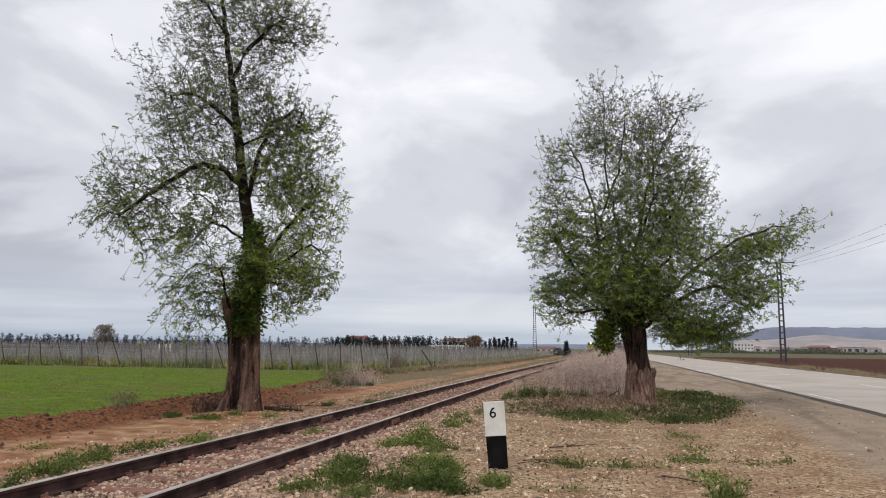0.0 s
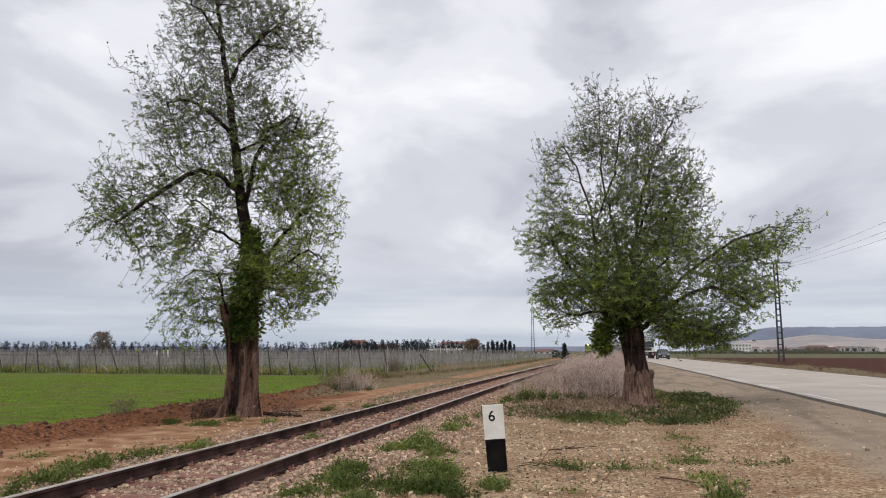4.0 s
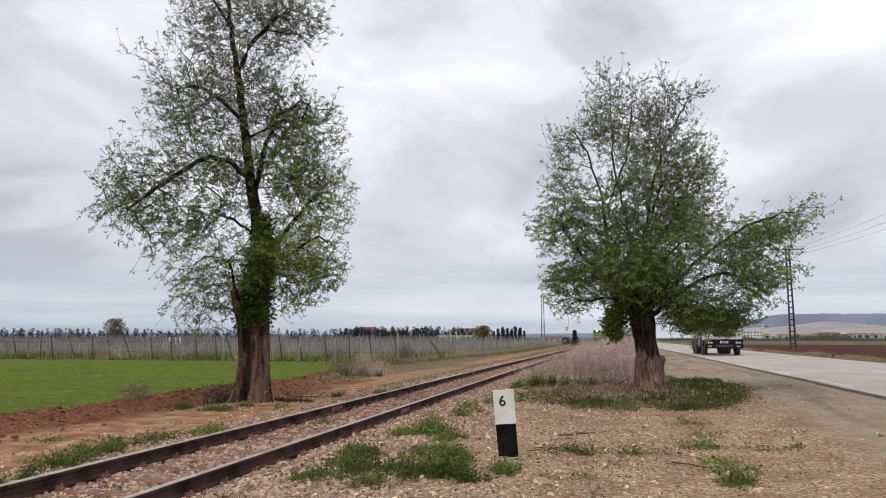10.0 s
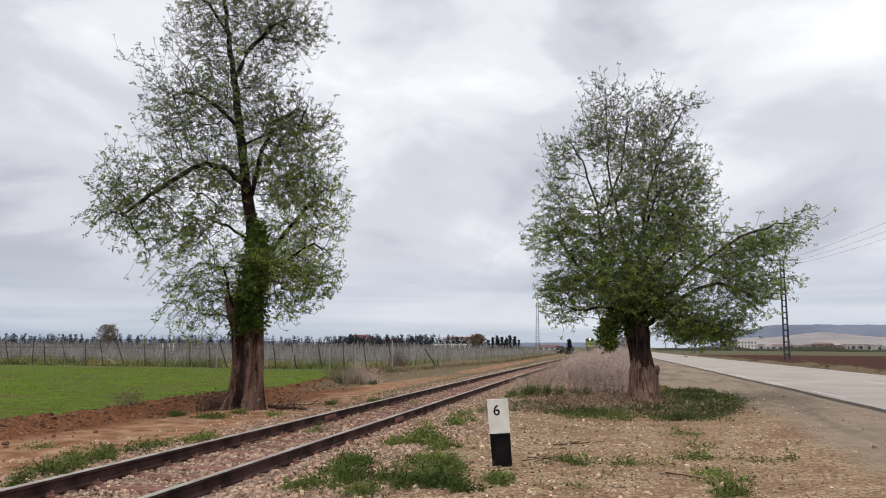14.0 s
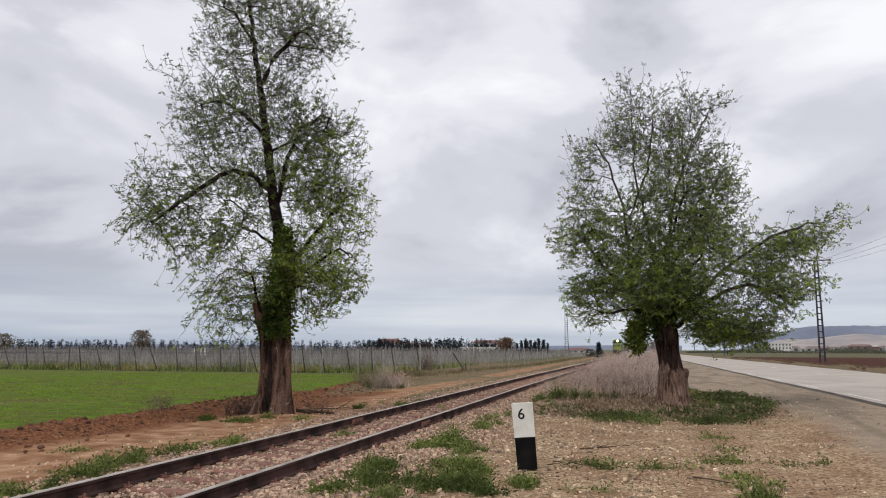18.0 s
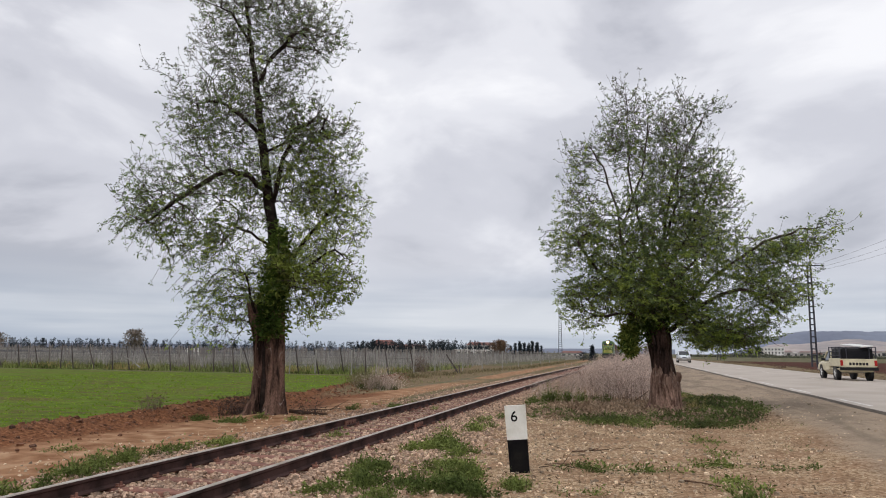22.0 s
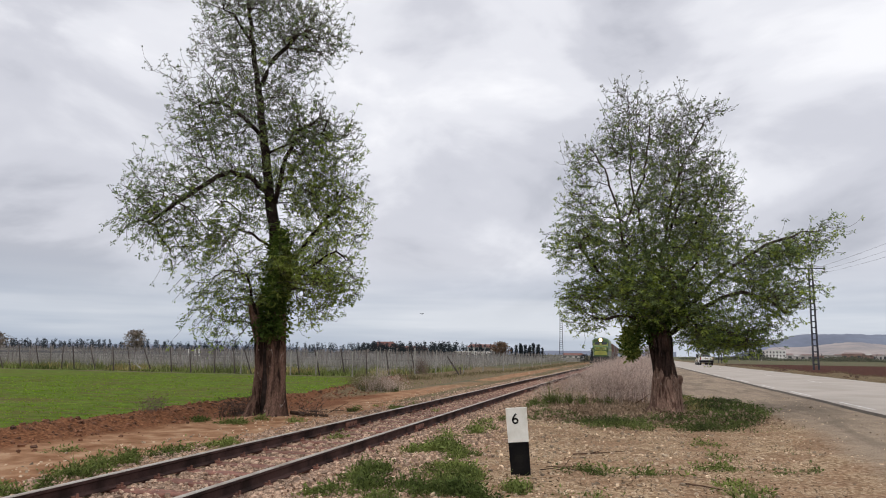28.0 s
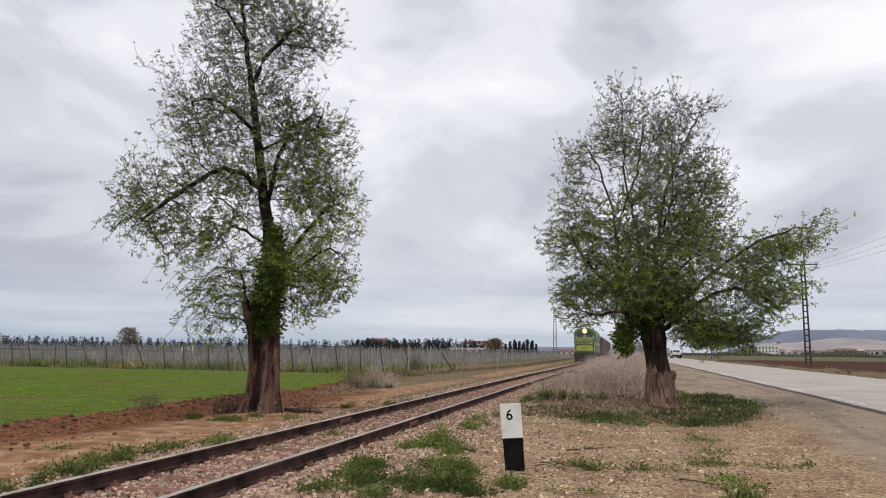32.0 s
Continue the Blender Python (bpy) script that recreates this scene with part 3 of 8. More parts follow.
def build_ground():
    xs = ground_axis(-13.5, 7.0, 0.11, 4200)
    ys = ground_axis(4.5, 25.0, 0.11, 4200)
    X, Y = np.meshgrid(xs, ys)
    Z = height(X, Y)
    nx, ny = len(xs), len(ys)
    idx = np.arange(nx * ny).reshape(ny, nx)
    faces = np.stack([idx[:-1, :-1], idx[:-1, 1:], idx[1:, 1:], idx[1:, :-1]], -1).reshape(-1, 4)
    me = bpy.data.meshes.new("ground")
    me.from_pydata(np.stack([X, Y, Z], -1).reshape(-1, 3).tolist(), [], faces.tolist())
    me.polygons.foreach_set("use_smooth", np.ones(len(me.polygons), bool))
    e = field_edge(Y)
    w = {
        "gravel": sm(-6.9, -6.2, X) * (1 - sm(3.0, 5.0, X + 1.2 * fbm(X, Y, 0.4) + 2.2 * sm(22, 32, Y))) * (1 - sm(60, 120, Y)),
        "shoulder": sm(2.2, 4.4, X + 1.5 * fbm(X, Y, 0.3) + 2.0 * sm(22, 32, Y)) * (X < 13.2),
        "dirt": sm(e + 0.5, e + 1.4, X) * (1 - sm(-6.9, -6.2, X)) * np.maximum(1 - sm(19, 26, Y), (1 - np.clip(0.35 + 0.9 * fbm(X, Y, 0.35), 0.1, 0.7) * sm(24, 36, Y)) * np.exp(-((X + 8.3 + 0.5 * fbm(Y, Y * 0, 0.05)) / 1.05) ** 4)) * (1 - sm(180, 260, Y)),
        "bank": np.clip(1.15 * np.exp(-((X - e - 0.75) / 0.75) ** 2), 0, 1) * (1 - sm(38, 46, Y)) * (Y > 2),
        "green": sm(e + 0.15, e - 0.25, X) * sm(45.6, 44.0, Y + 0.5 * fbm(X, Y, 0.3)),
        "plough": sm(17.2, 18.6, X + fbm(X, Y, 0.3)) * sm(185, 165, Y),
        "scrub": np.clip(sm(e + 0.3, e + 0.9, X) * (1 - sm(-6.9, -6.2, X)) * sm(19, 26, Y) * (1 - np.exp(-((X + 8.3) / 1.15) ** 4)) + sm(13.0, 13.6, X) * sm(19.2, 17.6, X) + sm(46, 48, Y) * sm(95, 80, Y) * sm(-12.5, -13.5, X) * 0.9, 0, 1),
    }
    w["bank"] = np.clip(w["bank"] + np.clip(0.75 + 1.2 * fbm(X, Y, 0.9), 0, 1) * np.exp(-((X + 8.9) / 0.85) ** 2) * sm(14.2, 15.6, Y) * (1 - sm(23, 28, Y)), 0, 1)
    strip = np.exp(-((Y - 19.0 - 0.42 * (X + 15.0)) / 0.45) ** 2) * sm(-30, -20, X) * sm(e, e - 1.0, X) * np.clip(0.5 + 1.6 * fbm(X, Y, 0.8), 0, 1)
    strip = strip + 0.8 * np.exp(-((Y - 30.0 - 0.30 * (X + 22.0)) / 0.5) ** 2) * sm(-36, -26, X) * sm(e, e - 1.0, X) * np.clip(0.3 + 1.8 * fbm(X, Y, 0.6), 0, 1)
    w["scrub"] = np.clip(w["scrub"] + 1.0 * strip, 0, 1)
    for key, v in w.items():
        a = me.attributes.new(key, "FLOAT", "POINT")
        a.data.foreach_set("value", np.ascontiguousarray(v, dtype=np.float32).ravel())
    me.materials.append(ground_material())
    return tagged(new("ground", me), "dry stony earth, red dirt and green field on a plain", "ground", kind="structure")


ground = build_ground()


def zg(x, y):
    return float(height(np.array([x]), np.array([y]))[0])


def build_road():
    ys = np.concatenate([np.arange(-400, 0, 20), np.arange(0, 60, 0.8), np.arange(60, 200, 6), np.arange(200, 1500, 60)])
    V, Fc = [], []
    for y in ys:
        jl, jr = 0.16 * float(fbm(np.array([y]), np.array([1.0]), 0.7)[0]), 0.2 * float(fbm(np.array([y]), np.array([9.0]), 0.5)[0])
        V += [(ROAD_L + jl - 0.05, y, ROAD_Z - 0.10), (ROAD_L + jl, y, ROAD_Z - 0.008), (9.1, y, ROAD_Z + 0.03), (ROAD_R + jr, y, ROAD_Z - 0.008), (ROAD_R + jr + 0.1, y, ROAD_Z - 0.12)]
    for i in range(len(ys) - 1):
        for k in range(4):
            a = i * 5 + k
            Fc.append((a, a + 1, a + 6, a + 5))
    road = link("road", V, Fc, M["asphalt"])
    road.data.materials.append(M["road_edge_shade"])
    for f in road.data.polygons:
        f.material_index = 1 if f.index % 4 in (0, 3) else 0
    tagged(road, "pale worn two-lane asphalt road with broken lines", "road", kind="structure")

    def dash(x, y0, y1, w):
        z = ROAD_Z - 0.008 + 0.038 * (1 - abs(x - 9.1) / 3.6) + 0.004
        n = 5
        pts = [(x + s * w / 2 * (1 + 0.15 * (rng.random() - 0.5)), y0 + (y1 - y0) * i / n, z) for i in range(n + 1) for s in (-1, 1)]
        ob = link("road_marking", pts, [(2 * i, 2 * i + 1, 2 * i + 3, 2 * i + 2) for i in range(n)], M["road_paint"], road)
        return ob
    for k in range(-2, 14):
        dash(5.78, 19.7 + 6.2 * k, 22.7 + 6.2 * k, 0.11)
        dash(12.3, 18.5 + 6.2 * k, 21.5 + 6.2 * k, 0.11)
    for k in range(-1, 8):
        dash(9.2, 26.3 + 13.0 * k, 29.0 + 13.0 * k, 0.12)
    return road


road = build_road()


def build_track():
    prof = [(q, 1.22 * h) for q, h in ((-0.0625, 0), (0.0625, 0), (0.0625, 0.012), (0.012, 0.028), (0.009, 0.088), (0.033, 0.104), (0.033, 0.128), (0.026, 0.136), (-0.026, 0.136), (-0.033, 0.128), (-0.033, 0.104), (-0.009, 0.088), (-0.012, 0.028), (-0.0625, 0.012))]
    foot = RAIL_Z - 0.166
    track = empty("railway_track", label="single railway line with worn rails on rusty sleepers", category="railway track", kind="structure")
    edges = [-160.0, -8.0, 4.0, 14.4, 30.0, 66.0, 150.0, 420.0, 1500.0]
    for s in (-1, 1):
        x0 = TRACK_X + s * 0.7525
        for a, b in zip(edges, edges[1:]):
            rail = part("rail", loft([[(x0 - TRACK_X + track_x(y) + px, y, foot + pz) for px, pz in prof] for y in ((a + 0.004, b - 0.004) if b < 25 or a > 95 else np.linspace(a + 0.004, b - 0.004, 8))]), M["rail_side"], track)
            rail.data.materials.append(M["rail_head"])
            for f in rail.data.polygons:
                if f.normal.z > 0.3 and f.center.z > foot + 0.15:
                    f.material_index = 1
        # fishplates at the joints within sight
        for y in (14.4, 30.0):
            for k in (-1, 1):
                bm = box((x0 + k * 0.024, y, foot + 0.07), (0.022, 0.62, 0.09), 0.004)
                for d in (-0.22, -0.08, 0.08, 0.22):
                    add_bar(bm, (x0 + k * 0.03, y + d, foot + 0.058), (x0 + k * 0.055, y + d, foot + 0.058), 0.035, None, 6)
                part("fishplate", bm, M["rust"], track)
    # steel sleepers with clips; one mesh each kind, shared
    sl = loft([[(x, y, z) for y, z in ((-0.13, -0.07), (-0.115, -0.012), (-0.09, 0), (0.09, 0), (0.115, -0.012), (0.13, -0.07))] for x in (-1.22, -1.17, -0.72, 0.72, 1.17, 1.22)])
    sleeper = part("sleeper", sl, M["rust"], track)
    clip = bmesh.new()
    for s in (-1, 1):
        add_box(clip, (s * 0.095, 0, 0.010), (0.075, 0.085, 0.02), 0.004)
        add_bar(clip, (s * 0.10, 0, 0.012), (s * 0.10, 0, 0.062), 0.034, 0.03, 6)
        add_box(clip, (s * 0.065, 0, 0.028), (0.05, 0.055, 0.014), 0.004)
    clip_ob = part("rail_clip", clip, M["rust"], track)
    ys = np.arange(3.1 - 0.68 * 18, 90, 0.68)
    for i, y in enumerate(ys):
        z = foot - 0.004
        j = (rng.random() - 0.5) * 0.05
        s = sleeper if i == 0 else new("sleeper", sleeper.data)
        s.parent, s.matrix_basis = track, pose(track_x(y) + j, y + j, z - 0.001, 0, 0, (rng.random() - 0.5) * 2)
        if y < 45:
            for k in (-1, 1):
                c = clip_ob if (i == 0 and k == -1) else new("rail_clip", clip_ob.data)
                c.parent, c.matrix_basis = track, pose(track_x(y) + k * 0.7525, y + j, z)
    return track


track = build_track()


def stones(name, xs, ys, zs, sizes, material, parent=None):
    """Many angular stones in one mesh."""
    n = len(xs)
    base = np.array([(-1, -1, -0.7), (1, -1, -0.7), (1, 1, -0.7), (-1, 1, -0.7), (-0.7, -0.8, 0.6), (0.8, -0.6, 0.7), (0.7, 0.8, 0.55), (-0.8, 0.7, 0.7)]) * 0.5
    P = base[None] * (0.7 + 0.6 * rng.random((n, 8, 3))) * sizes[:, None, None] * (0.65 + 0.7 * rng.random((n, 1, 3)))
    a, t = rng.random(n) * 6.283, rng.normal(0, 0.5, n)
    ca, sa, ct, st = np.cos(a), np.sin(a), np.cos(t), np.sin(t)
    y1, z1 = P[..., 1] * ct[:, None] - P[..., 2] * st[:, None], P[..., 1] * st[:, None] + P[..., 2] * ct[:, None]
    x2, y2 = P[..., 0] * ca[:, None] - y1 * sa[:, None], P[..., 0] * sa[:, None] + y1 * ca[:, None]
    V = np.stack([x2 + xs[:, None], y2 + ys[:, None], z1 + zs[:, None]], -1).reshape(-1, 3)
    q = np.array([(3, 2, 1, 0), (4, 5, 6, 7), (0, 1, 5, 4), (1, 2, 6, 5), (2, 3, 7, 6), (3, 0, 4, 7)])
    Fc = (np.arange(n)[:, None, None] * 8 + q[None]).reshape(-1, 4)
    return link(name, V.tolist(), Fc.tolist(), material, parent)


def build_stones():
    n = 64000
    y = np.where(rng.random(n) < 0.16, rng.uniform(-9, 4.5, n), 4.5 + 48 * rng.random(n) ** 1.9)
    x = TRACK_X + rng.uniform(-1.9, 3.1, n)
    off = x - TRACK_X
    keep = (np.abs(np.abs(off) - 0.7525) > 0.085) & (rng.random(n) < np.where(np.abs(off) > 1.35, 0.7 * (1 - sm(2.0, 3.1, off + 0.8 * fbm(x, y, 0.8))), 1))
    x, y = x[keep], y[keep]
    tie = np.abs((y - 3.1 + 0.34) % 0.68 - 0.34) < 0.12
    k = ~(tie & (np.abs(x - TRACK_X) < 1.24) & (rng.random(len(x)) < 0.30))
    x, y = x[k], y[k]
    s = 0.022 + 0.045 * rng.random(len(x)) ** 1.5
    z = height(x, y) + rng.uniform(-0.012, 0.02, len(x)) + 0.026 * (np.abs(x - TRACK_X) < 1.3)
    ob = stones("ballast", x, y, z, s, M["ballast"])
    tagged(ob, "pinkish crushed-stone ballast between and beside rails", "ballast", kind="stuff")
    n = 34000
    x, y = rng.uniform(-3.6, 5.2, n), 4.5 + 22 * rng.random(n) ** 1.5
    y = np.where(rng.random(n) < 0.12, rng.uniform(-8, 4.5, n), y)
    dens = np.clip(0.9 - 0.13 * (x + 3.2) + 1.2 * fbm(x, y, 0.7), 0.05, 1)
    k = rng.random(n) < dens
    x, y = x[k], y[k]
    s = 0.010 + 0.042 * rng.random(len(x)) ** 5 + 0.014 * rng.random(len(x))
    ob = stones("pebbles", x, y, height(x, y) + 0.1 * s, s, M["pebble"])
    tagged(ob, "loose pale stones scattered on trodden earth", "stones", kind="stuff")
    n = 1500
    x, y = rng.uniform(-8.0, -6.3, n), 5 + 30 * rng.random(n) ** 1.6
    s = 0.012 + 0.035 * rng.random(n) ** 2
    ob = stones("track_side_gravel", x, y, height(x, y) + 0.1 * s, s, M["pebble"])
    tagged(ob, "whitish gravel spilled along the dirt track", "stones", kind="stuff")
    n = 5000
    y = rng.uniform(6, 44, n)
    x = field_edge(y) + 0.6 + rng.normal(0, 0.5, n)
    s = 0.015 + 0.075 * rng.random(n) ** 4
    ob = stones("earth_clods", x, y, height(x, y) + 0.15 * s, s, mat("clod", (0.25, 0.11, 0.056), 0.95, 0, 0.3, 10, 60, 0.4, 0.01, (0.085, 0.04, 0.022), island=0.45))
    tagged(ob, "red-brown clods of earth heaped on the bank", "earth clods", kind="stuff")

    n = 5200
    y = 16 + 120 * rng.random(n) ** 1.4
    x = 15.6 + rng.normal(0, 1.1, n) + 0.8 * fbm(y, y * 0 + 2, 0.12)
    s = (0.03 + 0.16 * rng.random(n) ** 4) * np.clip(0.5 + 1.8 * fbm(x, y, 0.25), 0.3, 1.4)
    ob = stones("verge_clods", x, y, height(x, y) + 0.15 * s, s, mat("verge_clod", (0.17, 0.115, 0.078), 0.95, 0, 0.3, 10, 60, 0.4, 0.01, (0.075, 0.045, 0.03), island=0.45))
    tagged(ob, "brown clods and earth heaps along the far verge", "earth clods", kind="stuff")


build_stones()

# ---- vegetation ----
def blades(name, base, hgt, width, lean, material, bend=0.35, parent=None):
    """Grass blades or thin stems: each a bent strip of two quads and a tip."""
    n = len(base)
    a = rng.random(n) * 6.283
    side = np.stack([np.cos(a), np.sin(a), np.zeros(n)], -1)
    b = rng.random(n) * 6.283
    dirn = np.stack([np.cos(b), np.sin(b), np.zeros(n)], -1) * (lean * rng.random(n))[:, None]
    up = np.array([0, 0, 1.0])
    P0 = base
    P1 = base + (up * 0.5 + dirn * 0.35) * hgt[:, None]
    P2 = base + (up * 1.0 + dirn * (1 + bend)) * hgt[:, None]
    w = width[:, None] / 2
    V = np.stack([P0 - side * w, P0 + side * w, P1 + side * w * 0.8, P1 - side * w * 0.8, P2], 1).reshape(-1, 3)
    o = np.arange(n)[:, None] * 5
    quads, tris = (o + [0, 1, 2, 3]).tolist(), (o + [3, 2, 4]).tolist()
    return link(name, V.tolist(), quads + tris, material, parent)


def leaves(name, centre, size, material, parent=None, per=9, spread=1.0, droop=0.0, long=2.4):
    """Leaf clusters: leaflets fanned round each centre."""
    n = len(centre)
    k = n * per
    c = np.repeat(centre, per, 0)
    s = np.repeat(size, per) * rng.uniform(0.6, 1.25, k)
    d = rng.normal(size=(k, 3))
    d[:, 2] = d[:, 2] * 0.7 - droop
    d /= np.linalg.norm(d, axis=1)[:, None]
    t = np.cross(d, rng.normal(size=(k, 3)))
    t /= np.linalg.norm(t, axis=1)[:, None]
    root = c + d * (s * 0.35 * spread)[:, None] + rng.normal(size=(k, 3)) * (s * 0.25 * spread)[:, None]
    tip, mid, w = root + d * s[:, None], root + d * (s * 0.45)[:, None], t * (s / long)[:, None] * 0.5
    nrm = np.cross(d, t) * (s * 0.08)[:, None]
    V = np.stack([root, mid + w + nrm, tip, mid - w + nrm], 1).reshape(-1, 3)
    o = np.arange(k)[:, None] * 4
    Fc = np.concatenate([o + [0, 1, 2], o + [0, 2, 3]])
    return link(name, V.tolist(), Fc.tolist(), material, parent)


def grow(limbs, lobes, n, seed, jitter=0.12):
    """Branch skeleton: main limbs as given, then twigs grown from the nearest wood to points spread in the crown's lobes.
    Returns node positions, parents, and the tips."""
    r = np.random.default_rng(seed)
    P, par = [], []
    for start, pts in limbs:
        prev = start
        pts = np.array(pts, float)
        if prev is not None:
            d = np.linalg.norm(np.array(P) - pts[0], axis=1)
            prev = int(np.argmin(d))
            pts = pts if d[prev] > 0.05 else pts[1:]
            pts = np.vstack([np.array(P[prev]), pts])
        seg = []
        for a, b in zip(pts, pts[1:]):
            m = max(2, int(np.linalg.norm(b - a) / 0.22))
            for i in range(1, m + 1):
                seg.append(a + (b - a) * i / m + r.normal(0, 0.018, 3))
        if prev is None:
            P.append(pts[0]), par.append(-1)
            prev = 0
        for s in seg:
            P.append(s), par.append(prev)
            prev = len(P) - 1
    root_n = len(P)
    vol = np.array([l[3] * l[4] * l[5] * l[6] for l in lobes]) ** 0.8
    pick = r.choice(len(lobes), n, p=vol / vol.sum())
    L = np.array(lobes)[pick]
    g = r.normal(size=(n, 3))
    g = g / np.linalg.norm(g, axis=1)[:, None] * (r.random(n) ** 0.42)[:, None]
    g[r.random(n) < 0.09] *= 1.22
    A = L[:, :3] + g * L[:, 3:6]
    A = A + 0.25 * np.stack([fbm(A[:, 0], A[:, 2], 1.5), fbm(A[:, 1], A[:, 2] + 9, 1.5), fbm(A[:, 0] + 4, A[:, 1], 1.5)], -1)
    nodes = np.array(P)
    dist = np.min(np.linalg.norm(A[:, None] - nodes[None], axis=2), axis=1)
    tips = []
    cap = root_n + n * 4
    N = np.zeros((cap, 3))
    N[:root_n] = nodes
    cost = np.zeros(cap)
    cnt = root_n
    for i in np.argsort(dist):
        a = A[i]
        d = np.linalg.norm(N[:cnt] - a, axis=1) + 0.25 * cost[:cnt] + 0.35 * np.maximum(0, N[:cnt, 2] - a[2])
        j = int(np.argmin(d))
        gap = np.linalg.norm(a - N[j])
        m = int(np.clip(gap / 0.25, 1, 3))
        side = r.normal(0, jitter, 3) * gap * 0.5
        prev, p0 = j, N[j].copy()
        for q in range(1, m + 1):
            t = q / m
            N[cnt] = p0 + (a - p0) * t + side * math.sin(math.pi * t) + np.array([0, 0, 0.10 * gap * math.sin(math.pi * t)])
            par.append(prev)
            cost[cnt] = cost[prev] + gap / m
            prev = cnt
            cnt += 1
        tips.append(prev)
    return N[:cnt], np.array(par), np.array(tips), root_n


def wood(nodes, par, tip_r, expo, limit=None):
    """Radii by the sum of what each piece of wood bears; tubes from fork to fork."""
    n = len(nodes)
    load = np.zeros(n)
    kids = [[] for _ in range(n)]
    for i in range(n - 1, 0, -1):
        kids[par[i]].append(i)
    for i in range(n - 1, -1, -1):
        load[i] = max(load[i], 1.0)
        if par[i] >= 0:
            load[par[i]] += load[i]
    rad = tip_r * load ** expo
    if limit is not None:
        rad = np.minimum(rad, limit(nodes))
    paths = []
    stack = [(0, None)]
    while stack:
        i, frm = stack.pop()
        chain = [i] if frm is None else [frm, i]
        while kids[chain[-1]]:
            ks = sorted(kids[chain[-1]], key=lambda k: -load[k])
            for k in ks[1:]:
                stack.append((k, chain[-1]))
            chain.append(ks[0])
        r = rad[chain].copy()
        if frm is not None:
            r[0] = r[1]
        if len(chain) > 1:
            paths.append((nodes[chain], r))
    return paths, rad


def shoots(nodes, par, tips, r, per, length, habit):
    """Curved end twigs: each sags or rises from a tip of the skeleton; habit(points) gives sag and rise."""
    k = np.repeat(tips, per)
    k = k[r.random(len(k)) < 0.78]
    n = len(k)
    p = nodes[k]
    d = p - nodes[par[k]]
    d /= np.linalg.norm(d, axis=1)[:, None] + 1e-6
    out = p * np.array([1, 1, 0.0])
    out /= np.linalg.norm(out, axis=1)[:, None] + 0.4
    w = 0.5 * d + 0.45 * out + r.normal(0, 0.42, (n, 3))
    w[:, 2] *= 0.55
    w /= np.linalg.norm(w, axis=1)[:, None] + 1e-6
    L = length * r.uniform(0.4, 1.0, n) * np.where(r.random(n) < 0.10, 1.6, 1.0)
    sag, rise = habit(p)
    sag, rise = sag * r.uniform(0.3, 1.5, n), rise * r.uniform(0.3, 1.5, n)
    t = np.linspace(0, 1, 6)
    P = p[:, None] + w[:, None] * (L[:, None] * t)[..., None]
    P[..., 2] += L[:, None] * (rise[:, None] * t ** 2.4 - sag[:, None] * t)
    P[:, 1:5] += r.normal(0, 0.012, (n, 4, 3))
    return P


def fine_tubes(P, r0, r1, sides=3):
    """Three-sided tubes over many twigs with equally many points."""
    n, m, _ = P.shape
    d = np.gradient(P, axis=1)
    d /= np.linalg.norm(d, axis=2)[..., None] + 1e-9
    ref = np.where(np.abs(d[..., 2:3]) < 0.9, np.array([0, 0, 1.0]), np.array([1.0, 0, 0]))
    u = np.cross(d, ref)
    u /= np.linalg.norm(u, axis=2)[..., None] + 1e-9
    v = np.cross(d, u)
    a = np.arange(sides) * 2 * np.pi / sides
    rad = np.linspace(r0, r1, m)[None, :, None, None]
    V = P[:, :, None] + rad * (u[:, :, None] * np.cos(a)[:, None] + v[:, :, None] * np.sin(a)[:, None])
    o = (np.arange(n)[:, None, None] * m + np.arange(m - 1)[None, :, None]) * sides
    q = np.arange(sides)
    q2 = (q + 1) % sides
    F4 = np.stack([o + q, o + q2, o + sides + q2, o + sides + q], -1).reshape(-1, 4)
    return V.reshape(-1, 3), F4


def bole(rows, name, material, parent, segs=110, seed=1, label="", ridge=0.05, low=None):
    """A knotted, fluted trunk from rows of (x, y, z, radius)."""
    r = np.random.default_rng(seed)
    ph = r.random(6) * 6.283
    loops = []
    rows = np.array(rows, float)
    zz = np.linspace(0, 1, 84)
    t = np.linspace(0, 1, len(rows))
    R = np.stack([np.interp(zz, t, rows[:, k]) for k in range(4)], -1)
    z0 = R[0, 2]
    for x, y, z, rad in R:
        ring = []
        for k in range(segs):
            a = 2 * math.pi * k / segs
            flare = math.exp(-(z - z0) / 0.35)
            f = 1 + 0.06 * math.sin(2 * a + ph[5]) + 0.06 * math.sin(3 * a + ph[0] + 0.4 * z) + 0.03 * math.sin(5 * a + ph[1] - 0.8 * z) + flare * (0.22 * math.sin(4 * a + ph[3]) + 0.14 * math.sin(7 * a + ph[4]))
            f += 0.06 * noise.noise(Vector((x + math.cos(a) * 1.5, y + math.sin(a) * 1.5, z * 1.6)))
            f += ridge * noise.noise(Vector((math.cos(a) * 5, math.sin(a) * 5, z * 0.9 + seed))) + ridge * 1.1 * noise.noise(Vector((math.cos(a) * 13, math.sin(a) * 13, z * 1.6)))
            ring.append((x + rad * f * math.cos(a), y + rad * f * math.sin(a), z))
        loops.append(ring)
    ob = part(name, loft(loops), material, parent, label, smooth=True)
    if low:
        ob.data.materials.append(low)
        for f in ob.data.polygons:
            c = f.center
            f.material_index = 1 if c.z < 1.0 + 0.16 * noise.noise(Vector((c.x * 5, c.y * 5, 0.3))) + 0.16 * noise.noise(Vector((c.x * 16, c.y * 16, 0.3))) else 0
    return ob


